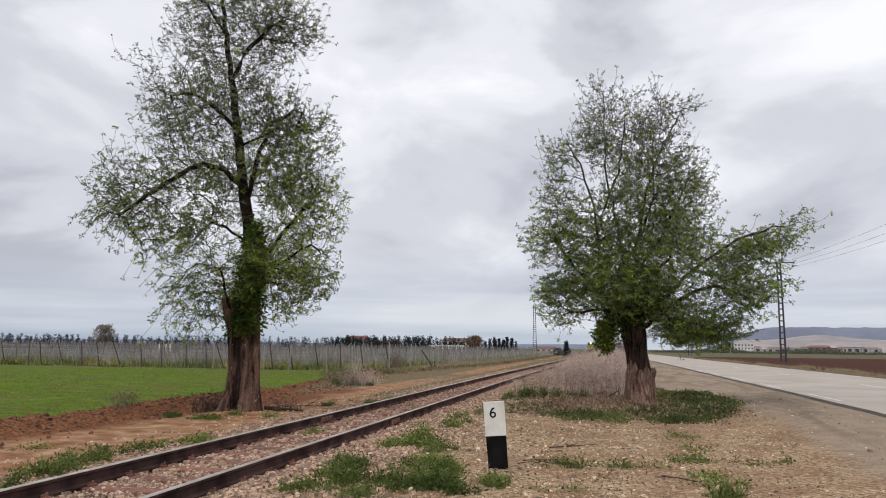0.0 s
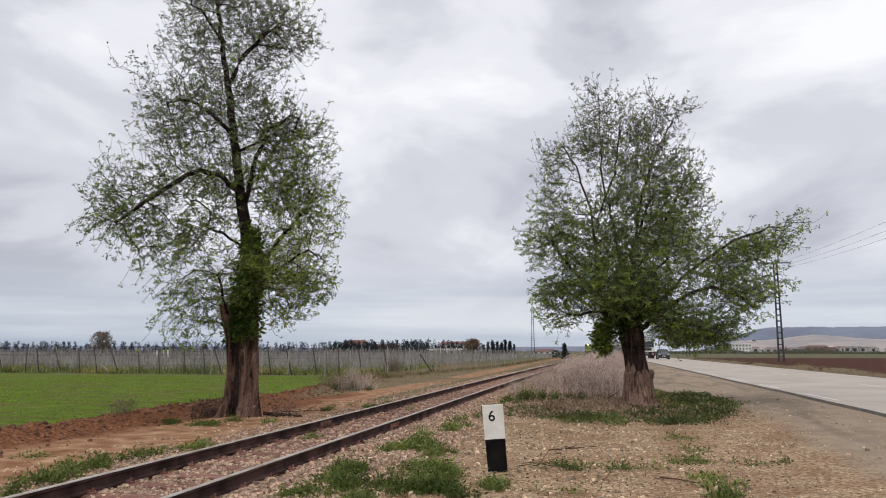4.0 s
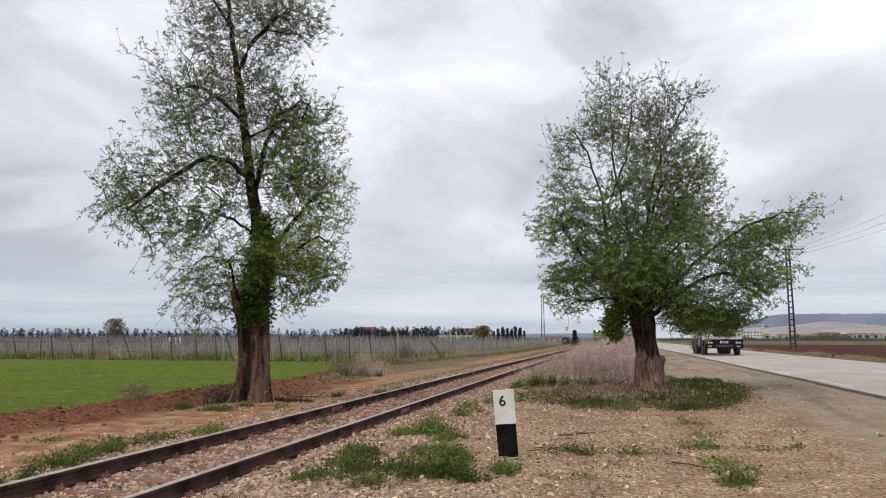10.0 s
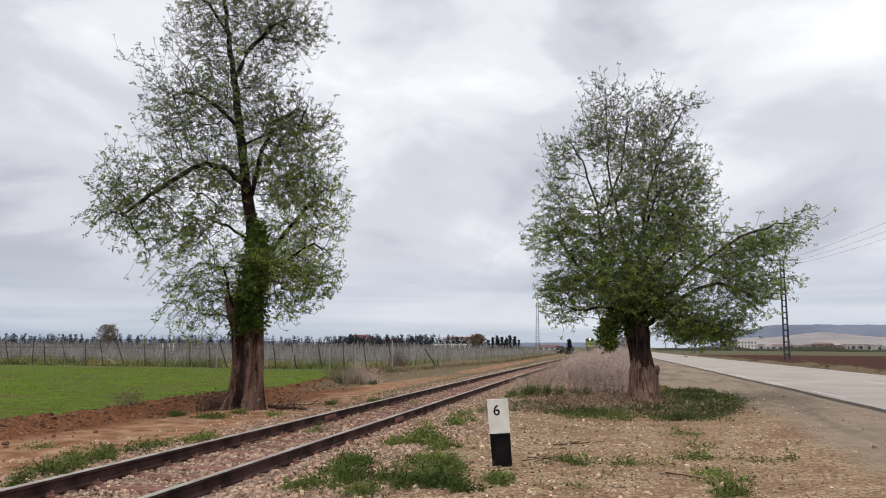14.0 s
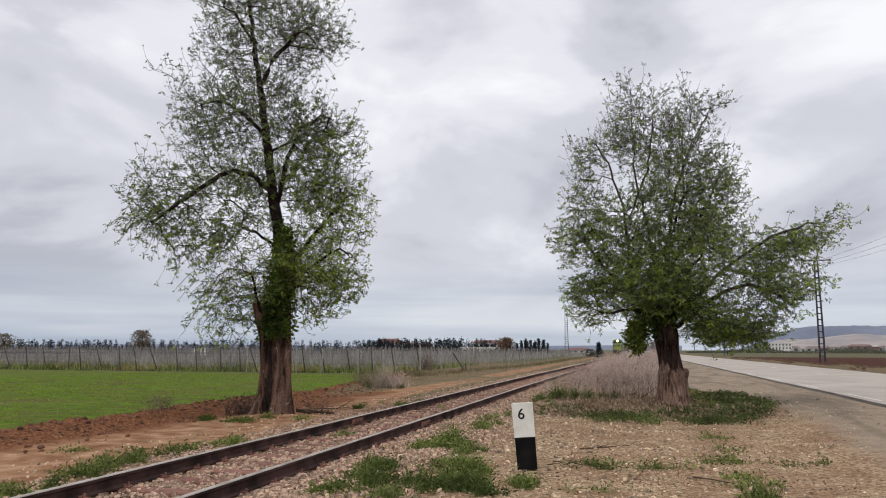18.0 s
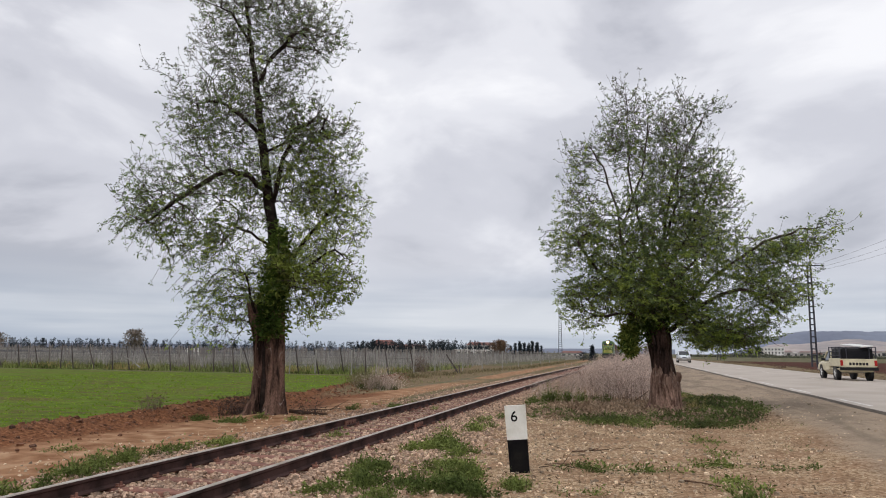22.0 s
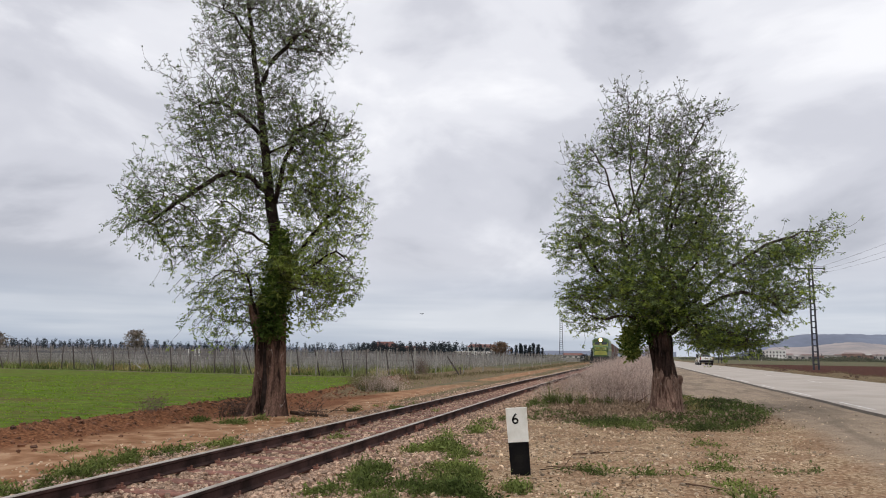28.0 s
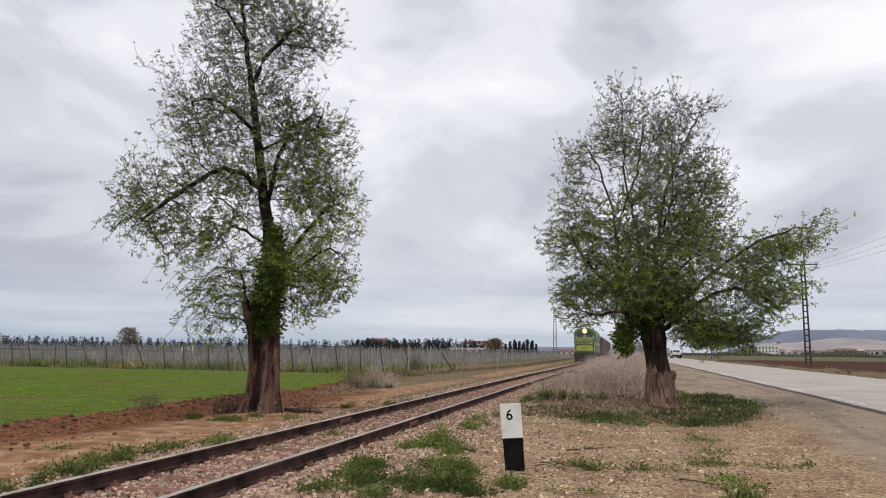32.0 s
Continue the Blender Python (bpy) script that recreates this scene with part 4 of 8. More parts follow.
def hero_tree(name, base, right, limbs, lobes, n, trunk_rows, label, seed, tip_r, leaf_size, fresh, trunk_mat, limit, ivy, habit, lower=None, sparse=1.0, limb_mat="limb_bark"):
    """A tree in the plane its limbs lie in: (u, v) are metres to the right and up; each lobe is (u, v, ru, rv, depth, density)."""
    right = Vector(right)
    away = Vector((-right.y, right.x, 0))
    r = np.random.default_rng(seed)
    T = lambda u, w, v: np.array(right) * u + np.array(away) * w + np.array((0, 0, v))
    lm = []
    for i, (limb, drift) in enumerate(limbs):
        m = len(limb)
        lm.append((None if i == 0 else 0, [T(u, drift * k / max(1, m - 1), v) for k, (u, v) in enumerate(limb)]))
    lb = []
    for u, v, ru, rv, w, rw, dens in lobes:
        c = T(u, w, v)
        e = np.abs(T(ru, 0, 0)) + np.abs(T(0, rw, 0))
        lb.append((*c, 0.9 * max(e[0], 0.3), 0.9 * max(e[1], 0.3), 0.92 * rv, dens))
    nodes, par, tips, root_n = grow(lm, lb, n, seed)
    paths, rad = wood(nodes, par, tip_r, 0.47, limit)
    tree = empty(name, Matrix.Translation(base), label=label, category="tree")
    bole(trunk_rows, "trunk", trunk_mat, tree, seed=seed, ridge=0.055, low=lower)
    thick = [p for p in paths if p[1].max() > 0.028]
    thin = [p for p in paths if p[1].max() <= 0.028]
    for p in thick:
        v, f = tubes([p], 7)
        link("limb", v.tolist(), f, M[limb_mat], tree, smooth=True)
    v, f = tubes(thin, 3)
    tagged(link("twig_growth", v.tolist(), f, M["twig"], tree), kind="stuff")
    P = shoots(nodes, par, tips, r, 2, 0.38, lambda p: habit(p @ np.array(right), p[:, 2]))
    v, f = fine_tubes(P, 0.0050, 0.0032)
    tagged(link("twig_growth", v.tolist(), f.tolist(), M["twig"], tree), "fine curved twigs turning up at their ends", kind="stuff")
    q = r.random(len(P))
    late = q < np.clip((P[:, 5, 2] - 4.4) / 4.6, 0, 0.85)
    bare = late & (r.random(len(P)) > sparse)
    bud = P[late & ~bare]
    full = P[~late]
    pts = np.concatenate([full[:, 5], full[r.random(len(full)) < 0.55][:, 3], nodes[tips][r.random(len(tips)) < 0.35]])
    keep = fresh(pts @ np.array(right), pts[:, 2], r.random(len(pts)))
    sz = lambda k: leaf_size * r.uniform(0.55, 1.25, k)
    a, b = pts[~keep], pts[keep]
    bp = np.concatenate([bud[:, 5], bud[r.random(len(bud)) < 0.3][:, 3]])
    tagged(leaves("bud_foliage", bp, sz(len(bp)) * 0.9, M["leaf_bud"], tree, 9, 0.6, 0.15, 2.3), "small dull tufts of opening leaves on the upper twigs", kind="stuff")
    tagged(leaves("foliage", a, sz(len(a)), M["leaf"], tree, 11, 0.7, 0.45, 2.5), "grey-green young leaves in loose tufts", kind="stuff")
    tagged(leaves("fresh_foliage", b, sz(len(b)) * 1.1, M["leaf_fresh"], tree, 11, 0.95, 0.45, 2.6), "bright yellow-green new leaves", kind="stuff")
    for u, v, ru, rv, k, key in ivy:
        g = r.normal(size=(k, 3))
        g = g / np.linalg.norm(g, axis=1)[:, None] * (r.random(k) ** 0.5)[:, None]
        c = np.array([T(u + ru * q[0], -0.12 + 0.42 * q[1], v + rv * q[2]) for q in g])
        tagged(leaves("shoot_foliage", c, 0.11 * r.uniform(0.7, 1.2, k), M[key], tree, 9, 1.3, 0.1), "dense dark-green shoots round the trunk", kind="stuff")
    return tree


def tall_tree():
    limbs = [
        ([(0.0, 0.0), (-0.05, 0.77), (-0.12, 1.54), (-0.02, 2.06), (0.22, 3.12), (-0.02, 4.46), (-0.24, 5.81), (-0.44, 7.19), (-0.61, 8.31), (-0.78, 9.29), (-0.95, 10.4)], 0.2),
        ([(-0.05, 5.1), (-0.58, 5.59), (-1.09, 5.65), (-1.57, 5.32), (-2.17, 4.82), (-2.75, 4.3)], -0.5),
        ([(-0.2, 1.9), (-0.36, 2.5), (-0.55, 3.2)], -0.4),
        ([(-0.36, 6.6), (-0.89, 7.15), (-1.42, 7.52), (-1.92, 7.47)], 0.5),
        ([(-0.52, 7.7), (-0.29, 8.48), (0.23, 9.12), (0.5, 9.3)], -0.4),
        ([(0.2, 3.3), (0.9, 4.3), (1.42, 5.0), (1.7, 5.4)], 0.6),
        ([(0.2, 2.9), (1.0, 3.62), (1.45, 3.85), (1.65, 3.7)], -0.7),
        ([(-0.04, 5.0), (0.13, 5.84), (0.43, 6.8), (0.96, 7.17), (1.3, 7.0)], -0.3),
        ([(0.1, 3.8), (-0.5, 4.3), (-0.9, 4.5)], 0.9),
        ([(-0.7, 8.9), (-1.2, 9.6), (-1.7, 9.7)], -0.3),
        ([(-0.3, 6.2), (0.2, 6.6), (0.5, 7.6)], 1.0),
    ]
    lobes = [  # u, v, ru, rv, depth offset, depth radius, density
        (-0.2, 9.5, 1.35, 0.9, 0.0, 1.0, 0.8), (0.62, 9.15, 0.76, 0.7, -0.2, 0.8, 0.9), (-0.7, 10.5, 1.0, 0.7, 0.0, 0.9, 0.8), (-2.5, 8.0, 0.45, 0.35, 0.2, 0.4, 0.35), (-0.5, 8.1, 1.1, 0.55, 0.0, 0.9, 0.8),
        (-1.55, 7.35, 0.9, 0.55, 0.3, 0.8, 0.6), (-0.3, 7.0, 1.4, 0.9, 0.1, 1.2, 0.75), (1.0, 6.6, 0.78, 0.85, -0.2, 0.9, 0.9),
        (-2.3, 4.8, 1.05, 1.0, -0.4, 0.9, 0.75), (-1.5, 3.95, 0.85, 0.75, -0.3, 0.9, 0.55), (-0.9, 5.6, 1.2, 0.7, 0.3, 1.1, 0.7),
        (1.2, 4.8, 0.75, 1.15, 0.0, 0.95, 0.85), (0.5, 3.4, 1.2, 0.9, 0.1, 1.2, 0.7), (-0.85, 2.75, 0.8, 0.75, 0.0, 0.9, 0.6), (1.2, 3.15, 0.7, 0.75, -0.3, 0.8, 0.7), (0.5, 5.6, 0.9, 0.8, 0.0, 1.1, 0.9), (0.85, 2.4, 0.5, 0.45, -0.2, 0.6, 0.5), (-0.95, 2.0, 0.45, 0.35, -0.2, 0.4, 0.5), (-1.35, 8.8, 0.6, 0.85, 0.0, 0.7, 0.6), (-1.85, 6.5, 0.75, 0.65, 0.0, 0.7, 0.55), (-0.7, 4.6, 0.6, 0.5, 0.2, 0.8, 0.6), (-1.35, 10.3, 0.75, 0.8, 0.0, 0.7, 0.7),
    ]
    trunk = [(u * 0.882, u * 0.472, z, q) for u, z, q in ((0.14, -0.15, 0.40), (0.17, 0.05, 0.31), (0.20, 0.3, 0.25), (0.20, 0.8, 0.215), (0.17, 1.5, 0.215), (0.13, 1.95, 0.25), (0.10, 2.4, 0.25))]
    cap = lambda p: np.where(p[:, 2] < 2.2, 0.34, np.where(p[:, 2] < 3.2, 0.30 - 0.10 * (p[:, 2] - 2.2), np.maximum(0.012, 0.19 - 0.022 * (p[:, 2] - 3.2))))
    fresh = lambda u, v, q: q < np.clip(0.66 - 0.10 * (v - 2.5) + 0.14 * u, 0.04, 0.8)
    ivy = [(0.1, 2.75, 0.33, 1.0, 420, "leaf_ivy"), (0.25, 3.4, 0.3, 0.55, 260, "leaf_clump"), (0.0, 2.0, 0.42, 0.36, 190, "leaf_ivy"), (0.1, 2.5, 0.45, 0.8, 130, "leaf_clump"), (0.15, 3.9, 0.26, 0.6, 190, "leaf_ivy")]
    # ends sag and turn up; on the low side over the field they hang
    habit = lambda u, v: (0.65 + 0.5 * ((v < 5.0) & (u < -0.8)), np.where((v < 4.8) & (u < -0.8), 0.25, 1.05))
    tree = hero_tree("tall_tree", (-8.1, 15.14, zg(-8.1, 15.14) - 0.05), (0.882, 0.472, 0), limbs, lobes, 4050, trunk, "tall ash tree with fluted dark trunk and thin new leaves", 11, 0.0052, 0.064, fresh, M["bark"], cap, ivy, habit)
    # a second, slimmer stem grown against the trunk, broken off at a stub
    R, A = Vector((0.882, 0.472, 0)), Vector((-0.472, 0.882, 0))
    rows = [(R * u - A * 0.08, z, q) for u, z, q in ((-0.40, -0.15, 0.25), (-0.30, 0.1, 0.16), (-0.21, 0.5, 0.105), (-0.19, 1.1, 0.092), (-0.22, 1.7, 0.11), (-0.33, 2.25, 0.125), (-0.42, 2.6, 0.10))]
    bole([(v.x, v.y, z, q) for v, z, q in rows], "side_stem", M["bark"], tree, seed=5, ridge=0.08, label="slim side stem ending in a broken stub")
    # an added stem behind, so that the gap between the two reads dark
    bole([((R * u + A * 0.17).x, (R * u + A * 0.17).y, z, q) for u, z, q in ((-0.03, -0.15, 0.29), (-0.03, 0.5, 0.19), (-0.02, 1.2, 0.175), (-0.06, 1.9, 0.21), (-0.08, 2.4, 0.2))], "inner_stem", M["bark"], tree, seed=8, ridge=0.05)
    return tree


def round_tree():
    limbs = [
        ([(0.0, 0.0), (-0.01, 0.91), (-0.08, 1.7), (-0.15, 2.3), (-0.42, 4.5), (-0.74, 6.08), (-0.77, 7.67), (-0.77, 8.9)], 0.2),
        ([(-0.2, 2.3), (-0.96, 3.76), (-1.07, 5.31), (-1.42, 6.44), (-1.75, 7.0)], -0.5),
        ([(-0.13, 2.25), (0.0, 4.03), (0.27, 5.54), (0.76, 6.91), (1.37, 7.95)], -0.3),
        ([(0.0, 1.9), (1.09, 2.8), (1.92, 3.08), (2.84, 2.62)], -0.8),
        ([(0.0, 2.1), (1.39, 3.53), (2.53, 4.3), (3.4, 4.6), (3.8, 4.65)], 0.1),
        ([(-0.15, 2.2), (-0.9, 2.9), (-1.6, 3.6), (-2.1, 4.4)], -0.4),
        ([(-0.1, 3.4), (0.6, 4.4), (1.2, 5.6), (1.5, 6.2)], 0.7),
        ([(0.1, 4.4), (0.5, 5.6), (0.5, 7.4)], 0.6),
        ([(-0.1, 2.2), (-0.9, 2.5), (-1.7, 2.4)], -0.7),
        ([(0.3, 2.2), (1.2, 2.2), (1.9, 1.9)], -0.7),
        ([(0.2, 2.75), (0.6, 2.45), (1.0, 2.1), (1.4, 1.85)], -0.3),
        ([(-0.9, 5.0), (-0.4, 6.2), (-0.2, 7.6)], -0.4),
        ([(-0.1, 2.6), (0.3, 3.2), (0.9, 3.9)], -1.1),
    ]
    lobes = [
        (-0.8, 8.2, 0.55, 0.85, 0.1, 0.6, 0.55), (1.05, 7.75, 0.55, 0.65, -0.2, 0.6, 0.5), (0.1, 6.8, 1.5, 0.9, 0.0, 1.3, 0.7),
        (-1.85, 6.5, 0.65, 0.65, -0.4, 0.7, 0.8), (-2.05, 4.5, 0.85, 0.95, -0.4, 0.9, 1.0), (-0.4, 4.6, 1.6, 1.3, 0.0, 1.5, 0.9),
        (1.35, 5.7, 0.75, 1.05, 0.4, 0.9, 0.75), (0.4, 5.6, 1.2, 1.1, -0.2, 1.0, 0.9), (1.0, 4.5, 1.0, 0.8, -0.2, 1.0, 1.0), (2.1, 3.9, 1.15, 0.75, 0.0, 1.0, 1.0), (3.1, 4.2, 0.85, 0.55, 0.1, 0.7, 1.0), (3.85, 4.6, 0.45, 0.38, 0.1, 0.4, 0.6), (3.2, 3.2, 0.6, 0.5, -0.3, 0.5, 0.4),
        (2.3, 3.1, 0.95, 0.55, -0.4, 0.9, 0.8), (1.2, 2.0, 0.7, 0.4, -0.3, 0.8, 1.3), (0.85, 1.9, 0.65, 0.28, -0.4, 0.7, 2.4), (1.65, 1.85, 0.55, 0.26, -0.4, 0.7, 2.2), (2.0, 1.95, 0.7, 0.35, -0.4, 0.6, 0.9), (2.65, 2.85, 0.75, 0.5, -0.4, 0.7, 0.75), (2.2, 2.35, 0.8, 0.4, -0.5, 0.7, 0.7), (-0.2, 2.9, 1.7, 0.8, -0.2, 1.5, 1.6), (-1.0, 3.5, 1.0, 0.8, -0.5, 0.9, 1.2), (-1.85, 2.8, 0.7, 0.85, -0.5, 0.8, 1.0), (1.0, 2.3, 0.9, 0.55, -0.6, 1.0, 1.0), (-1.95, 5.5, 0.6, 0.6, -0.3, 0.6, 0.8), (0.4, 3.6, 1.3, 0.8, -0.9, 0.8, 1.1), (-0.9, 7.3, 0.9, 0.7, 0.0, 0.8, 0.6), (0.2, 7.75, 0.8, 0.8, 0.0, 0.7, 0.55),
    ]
    trunk = [(0.06, 0, -0.15, 0.58), (0.05, 0, 0.0, 0.47), (0.05, 0, 0.2, 0.40), (0.05, 0, 0.5, 0.375), (0.05, 0, 0.85, 0.365), (0.01, 0, 1.0, 0.30), (-0.05, 0, 1.4, 0.28), (-0.1, 0, 1.9, 0.33), (-0.16, 0, 2.5, 0.24)]
    cap = lambda p: np.where(p[:, 2] < 2.2, 0.30, np.maximum(0.008, 0.052 - 0.0068 * (p[:, 2] - 2.2)))
    fresh = lambda u, v, q: q < np.clip(0.44 - 0.06 * (v - 2.5), 0.06, 0.5)
    ivy = [(-0.35, 2.3, 0.45, 0.55, 340, "leaf_ivy"), (-0.85, 1.85, 0.27, 0.48, 230, "leaf_clump"), (-0.85, 1.75, 0.22, 0.42, 120, "leaf_ivy"), (0.1, 2.6, 0.6, 0.5, 300, "leaf_ivy")]
    # upright ends above, spreading and slightly hanging ones below
    habit = lambda u, v: (np.where(v > 5.2, 0.05, 0.45), np.where(v > 5.2, 0.85, np.where(u > 1.5, 0.55, 0.35)))
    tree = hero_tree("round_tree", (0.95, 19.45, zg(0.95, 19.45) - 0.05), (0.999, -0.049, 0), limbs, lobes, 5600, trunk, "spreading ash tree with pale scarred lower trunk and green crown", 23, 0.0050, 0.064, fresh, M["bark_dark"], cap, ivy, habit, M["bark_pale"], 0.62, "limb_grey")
    burl = bmesh.new()
    bmesh.ops.create_icosphere(burl, subdivisions=3, radius=0.10, matrix=Matrix.Translation((0.33, -0.16, 0.86)) @ Matrix.Diagonal((0.8, 1, 1.35, 1)))
    for v in burl.verts:
        v.co += v.co.normalized() * (0.06 * noise.noise(v.co * 9) + 0.03 * noise.noise(v.co * 23))
    part("burl", burl, M["bark_pale"], tree, "knotted burl", smooth=True)
    return tree


tall_tree()
round_tree()


def weed_patch(cx, cy, rx, ry, n, hgt, label, material="weed", name="weeds"):
    # low mounds of unequal size, thinning towards the patch's edge
    m = max(4, int(n / 60))
    rr, aa = np.sqrt(rng.random(m)) * 1.05, rng.random(m) * 6.283
    tx, ty = cx + rx * rr * np.cos(aa), cy + ry * rr * np.sin(aa)
    size = rng.uniform(0.45, 1.2, m) * (1.15 - 0.5 * rr)
    w = size ** 2
    i = rng.choice(m, n, p=w / w.sum())
    sp = rng.normal(0, 0.11, (n, 2)) * size[i][:, None]
    x, y = tx[i] + sp[:, 0], ty[i] + sp[:, 1]
    h = hgt * rng.uniform(0.3, 1.0, n) * size[i] * np.exp(-(sp ** 2).sum(1) / 0.03)
    h = np.maximum(h, 0.02) * np.where(rng.random(n) < 0.12, rng.uniform(1.2, 1.9, n), 1.0)
    base = np.stack([x, y, height(x, y) - 0.01], -1)
    ob = blades(name, base, h, rng.uniform(0.006, 0.014, len(x)), 0.9, M[material])
    tagged(ob, label, "weeds", kind="stuff")
    c = base + np.stack([np.zeros(len(x)), np.zeros(len(x)), h * rng.uniform(0.3, 1.0, n)], -1)
    c = c[rng.random(len(c)) < 0.8]
    lf = leaves("weed_foliage", c, 0.018 + 0.05 * rng.random(len(c)) ** 1.6, M[material], None, 4, 1.7, -0.3, 2.4)
    lf.parent = ob
    return ob


def near_weeds():
    low = "low green weeds growing in the stony ground"
    for cx, cy, rx, ry, n, h in (
            (-3.15, 8.55, 0.22, 0.6, 800, 0.24), (-2.75, 7.75, 0.3, 0.45, 560, 0.2), (-3.05, 7.35, 0.3, 0.28, 260, 0.13), (-2.55, 7.25, 0.3, 0.28, 330, 0.14),
            (-2.75, 11.1, 0.5, 0.6, 1300, 0.24), (-3.25, 10.9, 0.22, 0.5, 260, 0.12), (-2.35, 10.6, 0.25, 0.4, 400, 0.2),
            (-2.15, 8.6, 0.38, 0.45, 900, 0.22), (-2.3, 9.3, 0.2, 0.3, 300, 0.16), (-1.85, 7.7, 0.4, 0.35, 800, 0.2), (-2.15, 7.9, 0.2, 0.3, 300, 0.15), (-1.2, 8.15, 0.2, 0.22, 320, 0.17), (-1.5, 7.8, 0.28, 0.25, 300, 0.14),
            (-2.85, 14.0, 0.28, 0.6, 420, 0.17), (-3.0, 15.4, 0.18, 0.4, 130, 0.14), (-3.15, 12.9, 0.12, 0.3, 100, 0.1)):
        weed_patch(cx, cy, rx, ry, n, h, low)
    for cx, cy, rx, ry, n, h in ((-6.62, 7.65, 0.22, 0.45, 600, 0.22), (-6.78, 8.55, 0.22, 0.4, 560, 0.27), (-6.5, 6.7, 0.25, 0.5, 500, 0.16), (-6.62, 9.3, 0.16, 0.35, 140, 0.12), (-6.7, 10.0, 0.14, 0.4, 260, 0.13), (-6.5, 10.8, 0.16, 0.4, 380, 0.18), (-6.5, 5.6, 0.3, 0.6, 400, 0.2), (-5.25, 12.6, 0.16, 0.22, 170, 0.17), (-6.3, 19.0, 0.22, 0.7, 300, 0.17), (-6.2, 20.6, 0.15, 0.5, 130, 0.12), (-5.2, 19.5, 0.2, 0.3, 90, 0.15), (-8.3, 9.3, 0.3, 0.3, 100, 0.06), (-8.7, 14.1, 0.9, 0.35, 700, 0.12), (-7.5, 14.6, 0.5, 0.3, 260, 0.1), (-7.0, 18.6, 0.6, 1.2, 260, 0.12)):
        weed_patch(cx, cy, rx, ry, n, h, "green weeds along the edge of the ballast")
    # a low leafy mat round the foot of the spreading tree, widest on the road side and open behind
    n = 90000
    x, y = rng.uniform(-3.2, 4.2, n), rng.uniform(13.2, 28.5, n)
    rough = 0.55 * fbm(x, y, 0.55) + 0.5 * fbm(x, y, 1.7) + 0.35 * fbm(x, y, 4.5)
    e = np.hypot((x - 0.6) / 3.0, (y - 21.0) / np.where(y < 21.0, 6.0, 6.6)) + 0.5 * rough
    hole = np.hypot((x + 0.1) / 1.9, (y - 20.6) / 3.2) + 0.55 * rough
    band = (1 - sm(0.82, 1.02, e)) * sm(0.78, 1.08, hole) * np.where(x > 1.5, 1, 1 - sm(18.2, 20.2, y))
    lump = np.clip(0.66 + 1.9 * fbm(x, y, 1.1) + 2.0 * fbm(x, y, 3.3), 0.0, 1) * (0.5 + 0.5 * sm(-2.2, 0.3, x))
    k = rng.random(n) < band * lump
    x, y, lump = x[k], y[k], lump[k]
    base = np.stack([x, y, height(x, y) - 0.01], -1)
    hh = rng.uniform(0.03, 0.15, len(x)) * (0.3 + 0.9 * lump)
    ob = blades("ring_grass", base, hh, rng.uniform(0.008, 0.018, len(x)), 1.1, M["mat_weed"])
    tagged(ob, "dark green leafy weeds in a ring round the tree", "grass", kind="stuff")
    c = (base + np.stack([0 * x, 0 * x, hh * 0.8], -1))[rng.random(len(base)) < 0.75]
    lf = leaves("weed_foliage", c, rng.uniform(0.03, 0.065, len(c)), M["mat_weed"], None, 5, 1.5, -0.1, 2.0)
    lf.parent = ob
    for cx, cy, rx, ry, n, h in ((-2.3, 20.6, 0.5, 1.0, 200, 0.2), (-2.6, 16.6, 0.5, 0.8, 350, 0.14), (-1.9, 18.4, 0.5, 0.7, 420, 0.12)):
        weed_patch(cx, cy, rx, ry, n, h, "dark green leafy plants before the dry brush", "mat_weed")
    for cx, cy, rx, ry, n, h in ((-0.55, 9.6, 0.28, 0.2, 170, 0.07), (-0.35, 9.95, 0.2, 0.2, 80, 0.05), (0.15, 9.8, 0.15, 0.12, 110, 0.07), (0.4, 9.9, 0.25, 0.2, 50, 0.05), (1.1, 10.5, 0.22, 0.22, 240, 0.08), (1.1, 9.2, 0.22, 0.3, 200, 0.06), (1.3, 8.75, 0.25, 0.15, 150, 0.06), (2.1, 10.6, 0.4, 0.3, 110, 0.05), (1.35, 8.05, 0.3, 0.2, 340, 0.09), (1.3, 11.6, 0.2, 0.3, 60, 0.05), (-0.5, 8.1, 0.3, 0.2, 60, 0.05), (1.25, 13.4, 0.5, 0.35, 120, 0.06)):
        weed_patch(cx, cy, rx, ry, n, h, "thin tufts of grass in gravel")
    for cx, cy, rx, ry, n, h in ((1.75, 19.6, 0.3, 0.35, 140, 0.55), (2.2, 24.5, 0.7, 2.4, 500, 0.22)):
        weed_patch(cx, cy, rx, ry, n, h, "yellowed dry grass beside the trunk", "straw", "dry_grass")


near_weeds()


